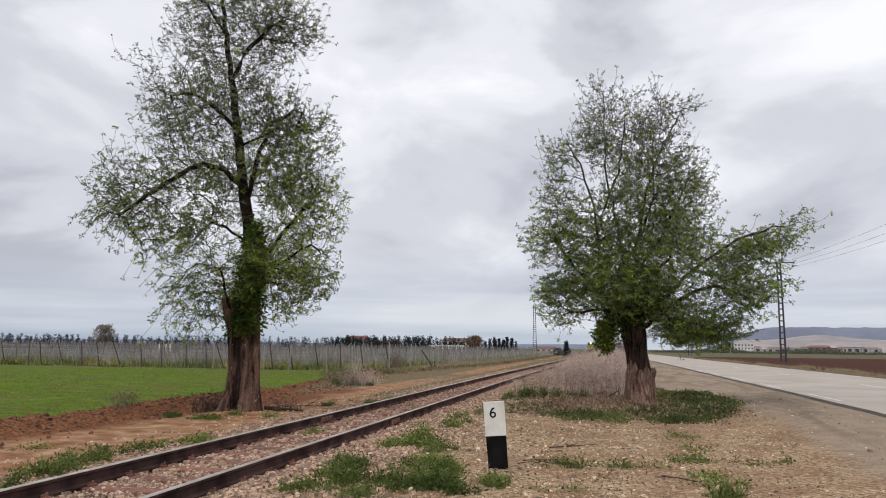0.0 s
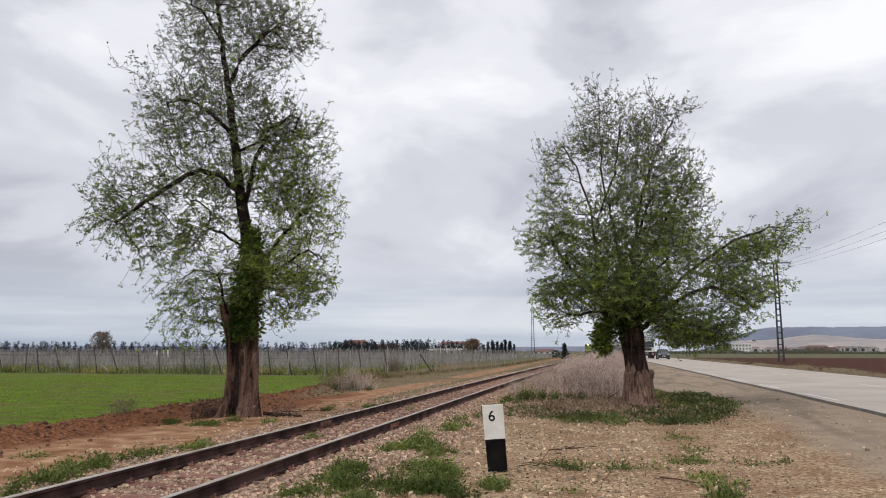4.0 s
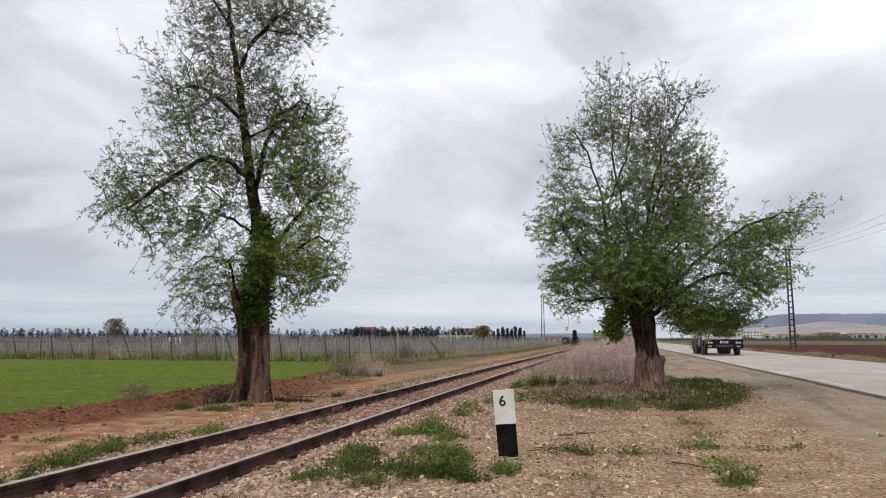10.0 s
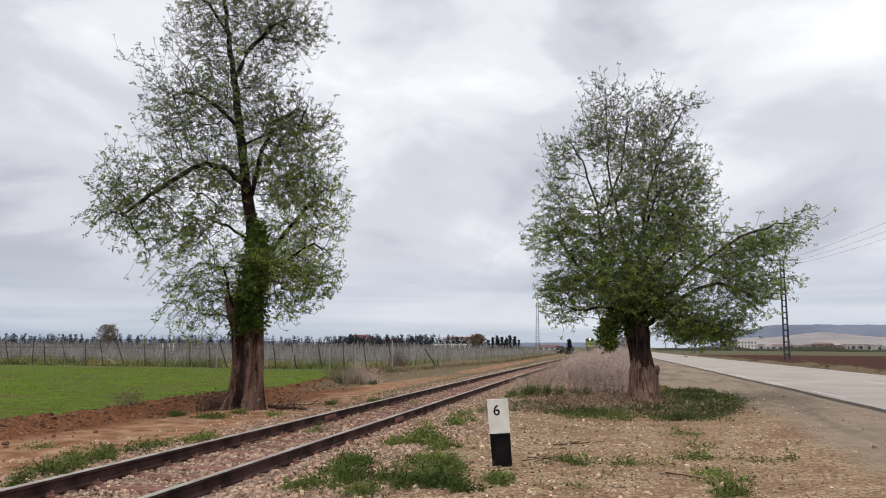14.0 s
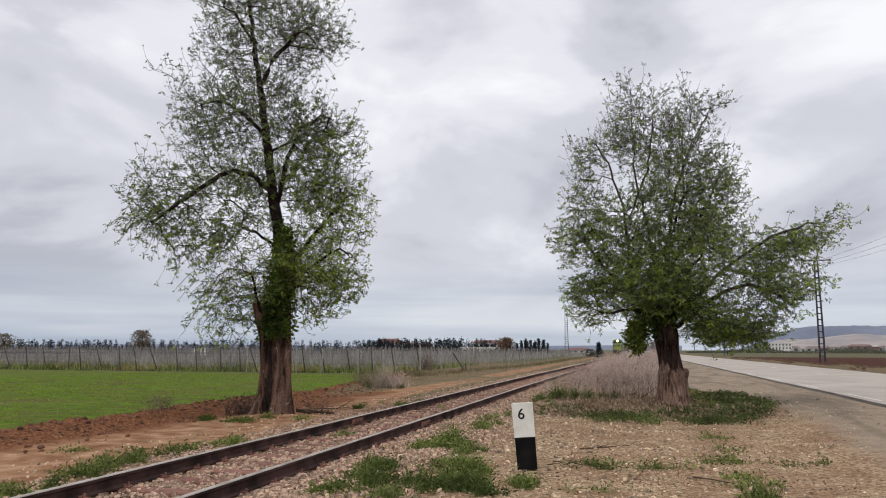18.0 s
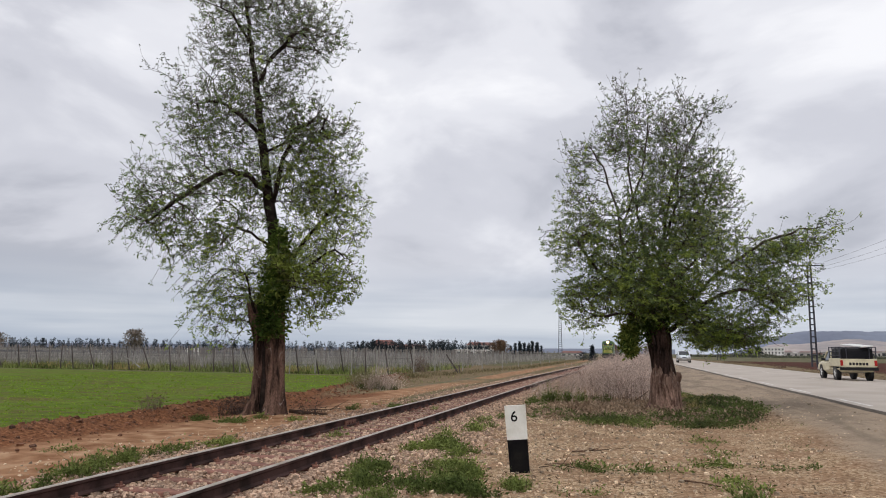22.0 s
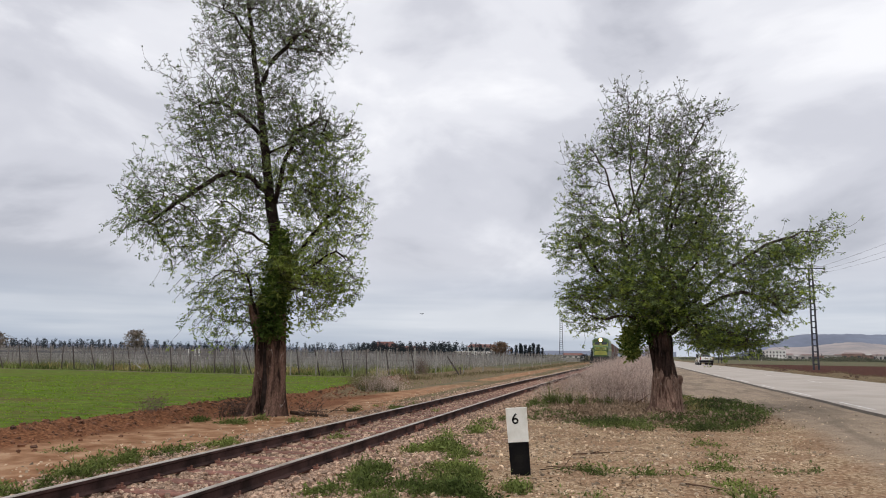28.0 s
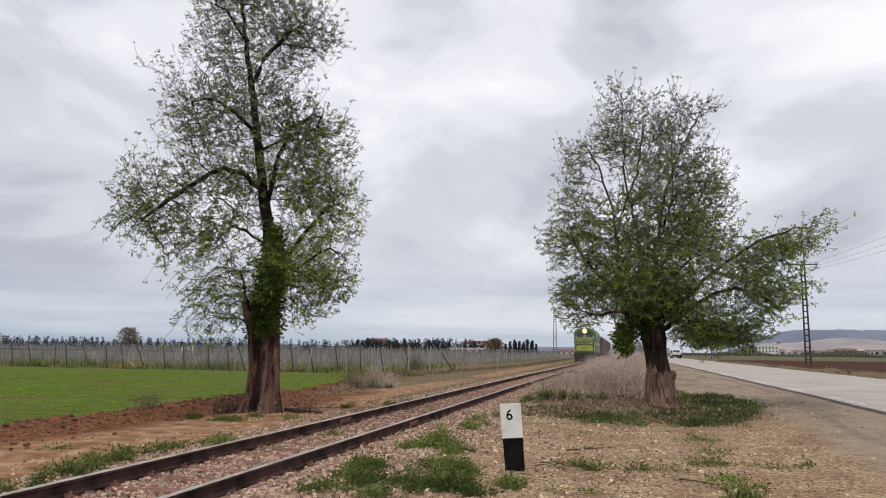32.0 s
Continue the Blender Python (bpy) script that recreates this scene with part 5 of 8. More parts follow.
def thicket(name, n, xr, yr, hgt, label, material="dry_stem", lean=0.85, width=(0.005, 0.014), shape=None):
    x, y = rng.uniform(*xr, n), yr[0] + (yr[1] - yr[0]) * rng.random(n) ** 1.5
    lump = np.clip(0.9 + 1.3 * fbm(x, y, 0.8), 0.2, 1.4)
    s = np.ones(n) if shape is None else shape(x, y)
    k = rng.random(n) < lump * s
    x, y, lump = x[k], y[k], (lump * (0.35 + 0.65 * np.clip(s, 0, 1)))[k]
    base = np.stack([x, y, height(x, y) - 0.02], -1)
    # each stem forks: a bundle of stems leaning apart from a common foot
    ob = blades(name, base, hgt * rng.uniform(0.5, 1.1, len(x)) * lump, rng.uniform(*width, len(x)), lean, M[material])
    tagged(ob, label, "dry brush", kind="stuff")
    tops = base + np.stack([rng.normal(0, 0.12, len(x)), rng.normal(0, 0.12, len(x)), hgt * lump * rng.uniform(0.35, 0.95, len(x))], -1)
    tw = leaves("twiglets", tops, rng.uniform(0.05, 0.13, len(x)), M[material], None, 7, 2.2, -0.25, 11.0)
    tw.parent = ob
    return ob


def brush():
    inside = lambda x, y: sm(-3.3, -2.5, x) * np.clip(0.22 + 0.78 * sm(-0.085, 0.015, x / y) + 0.5 * fbm(x, y, 0.5), 0.12, 1) * (1 - sm(0.6, 1.6, x - 0.02 * (y - 20))) * sm(22.0, 24.4, y + 0.4 * np.abs(x) + 0.8 * fbm(x, y, 0.8))
    thicket("dry_brush", 22000, (-3.4, 3.0), (20.0, 70.0), 1.45, "grey-pink leafless brush between the track and the road", lean=0.42, shape=inside)
    thicket("dry_brush", 2600, (-3.2, 2.6), (21.0, 40.0), 1.15, "dark brown stems standing in the dry brush", "bush_twig", 0.6, (0.006, 0.013), inside)
    thicket("dry_brush", 9000, (-1.2, 3.4), (60.0, 150.0), 1.05, "grey-pink leafless brush along the track", width=(0.02, 0.05))
    for cx, cy, rx, ry, n, h in ((-2.25, 22.2, 0.22, 0.3, 420, 0.75), (-1.75, 22.5, 0.2, 0.3, 320, 0.6), (-1.2, 22.4, 0.3, 0.3, 300, 0.5), (-2.7, 21.6, 0.25, 0.5, 300, 0.4), (-0.5, 22.6, 0.3, 0.3, 160, 0.4)):
        weed_patch(cx, cy, rx, ry, n, h, "dark green bushy weed at the foot of dry brush", "mat_weed", "green_brush")
    # beyond the dirt track
    thicket("grey_bush", 900, (-11.2, -9.4), (26.6, 29.4), 0.7, "low olive-grey scrub bush beside the dirt track", "scrub_grass", shape=lambda x, y: np.exp(-((x + 10.4) / 0.7) ** 2 - ((y - 28) / 1.2) ** 2))
    thicket("grey_bush", 700, (-10.7, -8.9), (26.6, 29.4), 0.85, "low grey leafless bush beside the dirt track", shape=lambda x, y: np.exp(-((x + 9.8) / 0.8) ** 2 - ((y - 28) / 1.2) ** 2))
    thicket("grey_bush", 1300, (-14.2, -12.6), (44.0, 46.0), 1.45, "round dark leafless bush at the fence", "bush_twig", shape=lambda x, y: np.exp(-((x + 13.3) / 0.55) ** 2 - ((y - 45.6) / 0.7) ** 2))
    thicket("grey_bush", 170, (-9.2, -8.55), (14.9, 15.7), 0.5, "dark tangle of dry twigs at the foot of the tree", "twig", 1.1, (0.008, 0.018))
    thicket("grey_bush", 60, (-7.7, -6.9), (15.6, 16.6), 0.24, "dark dry twigs beside the trunk", "twig", 1.2, (0.008, 0.018))
    weed_patch(-10.0, 27.3, 1.0, 0.5, 420, 0.4, "dark green weeds under the grey bush", "mat_weed", "green_brush")
    thicket("grey_bush", 60, (-10.4, -10.0), (13.7, 14.2), 0.28, "small dry bush on the bank", "bush_twig")


brush()


def field_grass():
    n = 40000
    y = 8 + 36 * rng.random(n) ** 1.6
    x = rng.uniform(-34, -10.6, n)
    row = np.abs((y / 0.9) % 1 - 0.5)
    bare = fbm(x * 0.35, y, 0.55) + 0.5
    k = (x < field_edge(y) - 0.05) & (x > -y * 1.15 - 4) & (bare > 0.30) & (rng.random(n) < 0.55 + 0.45 * row)
    x, y = x[k], y[k]
    base = np.stack([x, y, height(x, y) - 0.01], -1)
    ob = blades("field_grass", base, rng.uniform(0.025, 0.06, len(x)), rng.uniform(0.012, 0.026, len(x)) * (1 + y / 30), 1.6, M["grass"])
    tagged(ob, "short bright green young cereal in the field", "grass", kind="stuff")
    n = 9000
    x, y = rng.uniform(-50, -13.5, n), 46.3 + 5 * rng.random(n)
    base = np.stack([x, y, height(x, y) - 0.01], -1)
    ob = blades("fence_weeds", base, rng.uniform(0.1, 0.5, n) * np.clip(0.6 + 2 * fbm(x, y, 0.4), 0.2, 1.4), rng.uniform(0.04, 0.10, n), 0.7, M["weed"])
    tagged(ob, "rough green weeds along the vineyard edge", "weeds", kind="stuff")
    n = 12000
    x, y = rng.uniform(-52, -13.5, n), 47.5 + 16 * rng.random(n) ** 1.5
    k = rng.random(n) < np.clip(0.55 + 1.8 * fbm(x, y, 0.25), 0.05, 1)
    base = np.stack([x, y, height(x, y)], -1)[k]
    ob = blades("vineyard_weeds", base, rng.uniform(0.2, 0.8, len(base)), rng.uniform(0.05, 0.12, len(base)), 0.7, M["vine_weed"])
    tagged(ob, "tall dull-green weeds growing between the vines", "weeds", kind="stuff")
    n = 1500
    cx = rng.choice([-44.5, -37.5, -25.0, -23.5, -16.0], n)
    x, y = cx + rng.normal(0, 0.9, n), 47 + rng.random(n) * 3
    base = np.stack([x, y, height(x, y)], -1)
    tagged(blades("yellow_weeds", base, rng.uniform(0.2, 0.6, n), rng.uniform(0.05, 0.10, n), 0.6, M["straw"]), "yellow-green flowering weeds below the fence", "weeds", kind="stuff")
    n = 2600
    y = 40 + 120 * rng.random(n) ** 1.5
    x = np.interp(y, (40, 54, 74, 215), (-13.2, -11.9, -10.6, -11.5)) + rng.normal(0.6, 0.5, n)
    base = np.stack([x, y, height(x, y)], -1)
    tagged(blades("fence_weeds", base, rng.uniform(0.08, 0.3, n), rng.uniform(0.03, 0.07, n), 0.8, M["scrub_grass"]), "dull grass between fence and dirt track", "weeds", kind="stuff")
    n = 5200
    y = 20 + 90 * rng.random(n) ** 1.5
    x = rng.uniform(-12.5, -6.3, n)
    k = (np.abs(x + 8.3) > 1.0) & (x > field_edge(y) + 0.2) & (rng.random(n) < np.clip(0.5 + 2 * fbm(x, y, 0.5), 0.02, 1))
    base = np.stack([x, y, height(x, y) - 0.01], -1)[k]
    half = len(base) // 2
    tagged(blades("track_side_grass", base[:half], rng.uniform(0.04, 0.16, half), rng.uniform(0.012, 0.03, half), 0.9, M["scrub_grass"]), "dry yellowish grass beside the dirt track", "grass", kind="stuff")
    tagged(blades("track_side_grass", base[half:], rng.uniform(0.03, 0.13, len(base) - half), rng.uniform(0.012, 0.03, len(base) - half), 0.9, M["weed"]), "rough green grass beside the dirt track", "grass", kind="stuff")
    n = 6000
    y = 20 + 130 * rng.random(n) ** 1.6
    x = rng.uniform(13.0, 17.8, n)
    base = np.stack([x, y, height(x, y) - 0.01], -1)
    hh = rng.uniform(0.04, 0.16, n) * np.clip(0.8 + 1.6 * fbm(x, y, 0.3), 0.2, 1.6)
    tagged(blades("verge_grass", base[: n // 2], hh[: n // 2], rng.uniform(0.02, 0.05, n // 2), 0.9, M["scrub_grass"]), "dry brownish grass on the far verge", "grass", kind="stuff")
    tagged(blades("verge_grass", base[n // 2:], hh[n // 2:], rng.uniform(0.02, 0.05, n - n // 2), 0.9, M["scrub_grass"]), "rough dull grass on the far verge", "grass", kind="stuff")


field_grass()


def leaf_litter():
    n = 20000
    x, y = rng.uniform(-3.0, 3.2, n), rng.uniform(16.6, 25.2, n)
    k = rng.random(n) < np.exp(-((x - 0.1) / 2.3) ** 2) * np.clip(0.7 + 1.5 * fbm(x, y, 0.8), 0.1, 1)
    c = np.stack([x, y, height(x, y) + 0.02], -1)[k]
    ob = leaves("leaf_litter", c, rng.uniform(0.05, 0.10, len(c)), M["litter"], None, 3, 1.6, 0.0, 1.8)
    tagged(ob, "brown dead leaves and twigs under the tree", "leaf litter", kind="stuff")


leaf_litter()


def ground_debris():
    n = 12000
    x, y = rng.uniform(-3.6, 4.6, n), 4.8 + 14 * rng.random(n) ** 1.4
    k = rng.random(n) < np.clip(0.45 + 1.8 * fbm(x, y, 0.9), 0.03, 1) * (1 - 0.85 * sm(1.5, 3.5, x))
    c = np.stack([x, y, height(x, y) + 0.008], -1)[k]
    ob = leaves("ground_debris", c, rng.uniform(0.018, 0.055, len(c)), M["litter"], None, 2, 1.2, 0.0, 2.6)
    tagged(ob, "small dead leaves and bark scraps on gravel", "leaf litter", kind="stuff")
    n = 9000
    x, y = rng.uniform(-3.4, 4.2, n), 4.8 + 14 * rng.random(n) ** 1.4
    k = rng.random(n) < np.clip(0.4 + 2.2 * fbm(x, y, 1.6), 0.02, 1) * (1 - sm(1.2, 2.6, x))
    c = np.stack([x, y, height(x, y) + 0.006], -1)[k]
    ob = leaves("dark_debris", c, rng.uniform(0.015, 0.05, len(c)), M["dark_scrap"], None, 2, 1.2, 0.0, 3.0)
    tagged(ob, "dark bark scraps and broken twigs on gravel", "leaf litter", kind="stuff")
    n = 9000
    x, y = rng.uniform(-3.5, 3.6, n), 5.0 + 13 * rng.random(n) ** 1.4
    k = rng.random(n) < np.clip(3.2 * fbm(x, y, 0.75) - 0.15, 0, 1)
    base = np.stack([x, y, height(x, y) - 0.005], -1)[k]
    ob = blades("thin_grass", base, rng.uniform(0.02, 0.07, len(base)), rng.uniform(0.004, 0.012, len(base)), 1.2, M["weed"])
    tagged(ob, "thin short grass sprouting between stones", "grass", kind="stuff")


ground_debris()

# ---- things beside the line ----
def marker():
    post = empty("distance_marker", pose(-1.30, 9.18, zg(-1.3, 9.18) - 0.02, 0, -4.2, 6), label="black and white lineside marker post, leaning slightly", category="marker post")
    w0, w1, t, h, split = 0.245, 0.262, 0.09, 0.85, 0.43

    def slab(a, b, grow_):
        wa, wb = w0 + (w1 - w0) * a / h, w0 + (w1 - w0) * b / h
        ca = [(-wa / 2 - grow_, -t / 2 - grow_, a), (wa / 2 + grow_, -t / 2 - grow_, a), (wa / 2 + grow_, t / 2 + grow_, a), (-wa / 2 - grow_, t / 2 + grow_, a)]
        cb = [(-wb / 2 - grow_, -t / 2 - grow_, b), (wb / 2 + grow_, -t / 2 - grow_, b), (wb / 2 + grow_, t / 2 + grow_, b), (-wb / 2 - grow_, t / 2 + grow_, b)]
        bm = loft([ca, [tuple(np.array(p) * 0.5 + np.array(q) * 0.5) for p, q in zip(ca, cb)], cb])
        bmesh.ops.bevel(bm, geom=[e for e in bm.edges if len(e.link_faces) == 2 and e.calc_face_angle(0) > 0.8], offset=0.008, segments=2, affect="EDGES")
        for v in bm.verts:
            v.co += 0.004 * Vector((noise.noise(v.co * 7), noise.noise(v.co * 7 + Vector((5, 0, 0))), noise.noise(v.co * 9)))
        return bm
    part("base", slab(-0.12, split, 0.0), M["black_paint"], post, "black painted lower half")
    part("top", slab(split - 0.004, h, 0.002), M["white_paint"], post, "white painted upper half")
    cu = bpy.data.curves.new("numeral", "FONT")
    cu.body, cu.size, cu.extrude, cu.align_x, cu.offset = "6", 0.185, 0.002, "CENTER", 0.001
    tmp = new("numeral_text", cu)
    me = bpy.data.meshes.new_from_object(tmp.evaluated_get(bpy.context.evaluated_depsgraph_get()))
    bpy.data.objects.remove(tmp)
    me.materials.clear()
    me.materials.append(M["black_paint"])
    num = new("numeral", me)
    num.parent, num.matrix_basis = post, pose(-0.02, -t / 2 - 0.006, 0.655, 90, 0, 0)
    return post


marker()


def sticks():
    def stick(pts, r0, label, material=None):
        v, f = tubes([(p, np.linspace(r0, r0 * 0.4, len(p))) for p in pts], 6)
        tagged(link("fallen_post" if material else "fallen_branch", v.tolist(), f, material or M["dead_wood"]), label, "post" if material else "branch")
    g = lambda x, y, h=0.02: (x, y, zg(x, y) + h)
    stick([[g(-0.81, 11.28), g(-0.55, 11.42, 0.02), g(-0.3, 11.68), g(-0.04, 11.85, 0.02)], [g(-0.55, 11.42, 0.02), g(-0.4, 11.6, 0.05)]], 0.011, "thin dry broken branch lying on gravel")
    stick([[g(0.66, 9.15), g(0.85, 9.04, 0.02), g(1.07, 8.82)]], 0.012, "dark dead branch lying on gravel")
    stick([[g(-1.05, 9.75), g(-0.8, 9.7, 0.06), g(-0.7, 9.75, 0.2)], [g(-0.9, 9.6), g(-0.65, 9.55, 0.1)], [g(-1.1, 9.5), g(-0.75, 9.9, 0.03)], [g(-0.8, 9.8), g(-0.62, 9.45, 0.05)]], 0.007, "tangle of dry twigs beside the marker post")
    stick([[g(-8.0, 17.3), g(-7.3, 17.6, 0.05), g(-6.9, 17.7)], [g(-7.5, 17.5), g(-7.2, 18.0, 0.25)]], 0.012, "dead branch lying near the tree")
    stick([[g(-7.75, 15.7, 0.05), g(-7.35, 16.0, 0.03), g(-6.95, 16.1, 0.02)], [g(-7.6, 15.8, 0.04), g(-7.3, 15.5, 0.03)]], 0.05, "gnarled root spreading from the trunk")
    stick([[g(-8.6, 15.5, 0.1), g(-8.95, 15.75, 0.05), g(-9.3, 15.85, 0.02)]], 0.045, "gnarled root spreading from the trunk")
    stick([[(0.2, 22.2, 0.12), (0.4, 22.1, 0.25), (0.62, 22.3, 0.42)]], 0.016, "dead branch rising from dry brush")
    stick([[(-34.8, 45.7, 0.1), (-35.4, 45.7, 0.5), (-36.1, 45.7, 0.85)]], 0.055, "fallen pale post leaning by the fence", M["post_concrete"])


sticks()


def vineyard():
    # front row of leaning wooden posts, then the end posts along the dirt track
    pm = {}
    def post(x, y, h, w, key, lean, label):
        if key not in pm:
            bm = loft([[(w / 2 * math.cos(a) * s, w / 2 * math.sin(a) * s, z) for a in np.arange(6) * math.pi / 3] for z, s in ((-0.3, 1), (0.5, 0.96), (1.1, 0.9), (h - 0.02, 0.85), (h, 0.7))])
            pm[key] = part("vineyard_post", bm, M[key])
            ob = pm[key]
        else:
            ob = new("vineyard_post", pm[key].data)
        ob.matrix_world = pose(x, y, zg(x, y), lean[0], lean[1], rng.random() * 60)
        return tagged(ob, label, "post", "vineyard posts")
    row = np.arange(-52, -13.5, 1.72)
    for i, x in enumerate(row):
        post(x + rng.normal(0, 0.12), 47.0 + rng.normal(0, 0.15), 1.88, 0.095, "post_wood", (rng.normal(0, 2), -9 + rng.normal(0, 5)), "weathered wooden vineyard post leaning beside the field")
    for y, x in ((44.2, -13.3), (47.5, -12.8), (53, -12.1), (59, -11.8), (66, -11.3), (74, -11.0), (84, -11.0), (95, -11.2), (108, -11.4), (125, -11.6)):
        post(x, y, 1.68, 0.095, "post_concrete", (0, rng.normal(0, 1)), "pale upright concrete fence post at the vineyard edge")
    for x, y in ((-23.2, 46.6), (-21.2, 46.5), (-18.2, 45.8), (-27.3, 46.9), (-16.2, 45.2)):
        post(x, y, 1.68, 0.095, "post_concrete", (0, rng.normal(0, 1)), "pale upright concrete fence post at the vineyard edge")
    # the rows behind: posts, bare vines and wires
    paths = []
    for k, x in enumerate(np.arange(-150, -13.5, 2.1)):
        for y in np.arange(50, 190, 4.5):
            if x < -14 and abs(x) < y * 1.25 + 6:
                lx, ly = rng.normal(0, 0.10), rng.normal(0, 0.08)
                xx = x + rng.normal(0, 0.15)
                paths.append(([(xx, y, 0.0), (xx + lx, y + ly, rng.uniform(1.6, 1.9))], [0.045, 0.04]))
    v, f = tubes(paths, 4)
    tagged(link("vineyard_rows", v.tolist(), f, M["post_grey"]), "rows of grey vineyard posts reaching into the distance", "vineyard posts", kind="stuff")
    n = 56000
    y = 48 + 150 * rng.random(n) ** 1.3
    x = -13.6 - rng.random(n) * (y * 1.2 - 4)
    x = np.round(x / 2.1) * 2.1 + rng.normal(0, 0.22, n)
    base = np.stack([x, y, np.full(n, 0.1) + 0.25 * rng.random(n)], -1)
    ob = blades("bare_vines", base, rng.uniform(0.45, 1.5, n) * np.clip(0.8 + 1.1 * fbm(x, y, 0.12), 0.35, 1.2), rng.uniform(0.012, 0.03, n) * (0.6 + y / 90), 0.35, M["vine"])
    tagged(ob, "grey leafless vines trained on wires", "vines", kind="stuff")
    wires = []
    for x in np.arange(-100, -13.5, 2.1):
        for z in (0.7, 1.1, 1.5):
            wires.append(([(x, 48, z), (x, 120, z), (x, 190, z)], [0.006, 0.01, 0.015]))
    for z in (0.5, 1.0, 1.5):
        wires.append(([(-52, 47, z), (-30, 47, z - 0.03), (-14, 46.6, z)], [0.008] * 3))
        wires.append(([(-13.3, 44.2, z), (-12.1, 53, z), (-11, 74, z), (-11.2, 95, z), (-11.6, 125, z)], [0.008] * 5))
    v, f = tubes(wires, 3)
    tagged(link("vineyard_wires", v.tolist(), f, M["wire"]), "thin wires strung between vineyard posts", "wire", kind="stuff")
    for x, w in ((-55.9, 0.22), (-55.4, 0.30), (-54.5, 0.16), (-53.9, 0.24)):
        sheet = loft([[(x - w / 2, 82 + 0.05 * k, 0.75 + 0.02 * k), (x + w / 2, 82.02, 0.72), (x + w / 2 - 0.02, 82.0 + 0.03 * k, 1.62), (x - w / 2 + 0.02, 82.0, 1.60)] for k in (0, 1)])
        tagged(part("plastic_sheet", sheet, M["white_paint"]), "torn white plastic sheet hung between vineyard posts", "sheet")
    # a braced corner post
    brace = empty("braced_post", pose(-12.0, 50.5, zg(-12, 50.5)), label="dark leaning corner post with a forked brace", category="post")
    part("post", bar((0.25, 0, -0.1), (-0.75, 0, 1.35), 0.12, 0.10, 7), M["post_wood"], brace)
    part("brace", bar((0.05, 0, 0.2), (-0.45, 0, -0.05), 0.10, 0.08, 6), M["post_wood"], brace)
    part("brace", bar((0.2, 0, 0.6), (0.28, 0, -0.05), 0.10, 0.08, 6), M["post_wood"], brace)


vineyard()


def lattice_pylon(x, y, h, w0, w1, label, arm=1.6, turn=0):
    py = empty("lattice_pylon", pose(x, y, zg(x, y) - 0.05, 0, 0, turn), label=label, category="pylon")
    for sx in (-1, 1):
        for sy in (-1, 1):
            part("leg", bar((sx * w0 / 2, sy * w0 / 2 * 0.8, -0.3), (sx * w1 / 2, sy * w1 / 2 * 0.8, h), 0.17, 0.15, 4), M["steel"], py)
    n = int(h / 0.8)
    br = bmesh.new()
    for k in range(n):
        z0, z1 = h * k / n, h * (k + 1) / n
        for s, d in ((-1, 1), (1, -1)):
            a, b = w0 + (w1 - w0) * k / n, w0 + (w1 - w0) * (k + 1) / n
            add_bar(br, (-a / 2, s * a * 0.4, z0), (a / 2, s * a * 0.4, z0), 0.15)
            add_bar(br, (s * a / 2, -a * 0.4 * d, z0), (s * b / 2, b * 0.4 * d, z1), 0.05)
    part("bracing", br, M["steel"], py)
    if arm:
        part("crossarm", box((0, 0, h - 0.08), (arm * 2, 0.14, 0.14), 0.01), M["steel"], py)
        part("crossarm", box((0, 0, h - 4.3), (arm * 0.55, 0.12, 0.12), 0.01), M["steel"], py)
        for dx in (-arm + 0.1, 0.0, arm - 0.1):
            bm = bmesh.new()
            add_bar(bm, (dx, 0, h - 0.08), (dx, 0, h - 0.75), 0.05, None, 6)
            for q in range(4):
                add_bar(bm, (dx, 0, h - 0.25 - 0.12 * q), (dx, 0, h - 0.31 - 0.12 * q), 0.20, 0.12, 8)
            part("insulator", bm, M["lamp_clear"], py)
    return py


def power_line():
    lab = "dark steel lattice pylon with a flat crossarm"
    lattice_pylon(24.6, 107.5, 14.0, 0.64, 0.42, lab, 1.9)
    lattice_pylon(24.4, 4.0, 14.0, 0.85, 0.45, lab, 1.9)
    lattice_pylon(24.6, 215.0, 14.0, 0.85, 0.45, lab, 1.9)
    for dx in (-1.8, 0.0, 1.8):
        for y0, y1, x0, x1 in ((4.0, 107.5, 24.4, 24.6), (107.5, 215.0, 24.6, 24.6)):
            t = np.linspace(0, 1, 24)
            p = np.stack([x0 + (x1 - x0) * t + dx, y0 + (y1 - y0) * t, 13.25 - 1.5 * 4 * t * (1 - t)], -1)
            v, f = tubes([(p, np.full(24, 0.011))], 4)
            tagged(link("power_cable", v.tolist(), f, M["wire"]), "thin sagging overhead power cable", "cable")
    lattice_pylon(-24.7, 272.0, 17.6, 1.35, 0.7, "slim steel lattice mast standing far beyond the vineyard", 0)


power_line()


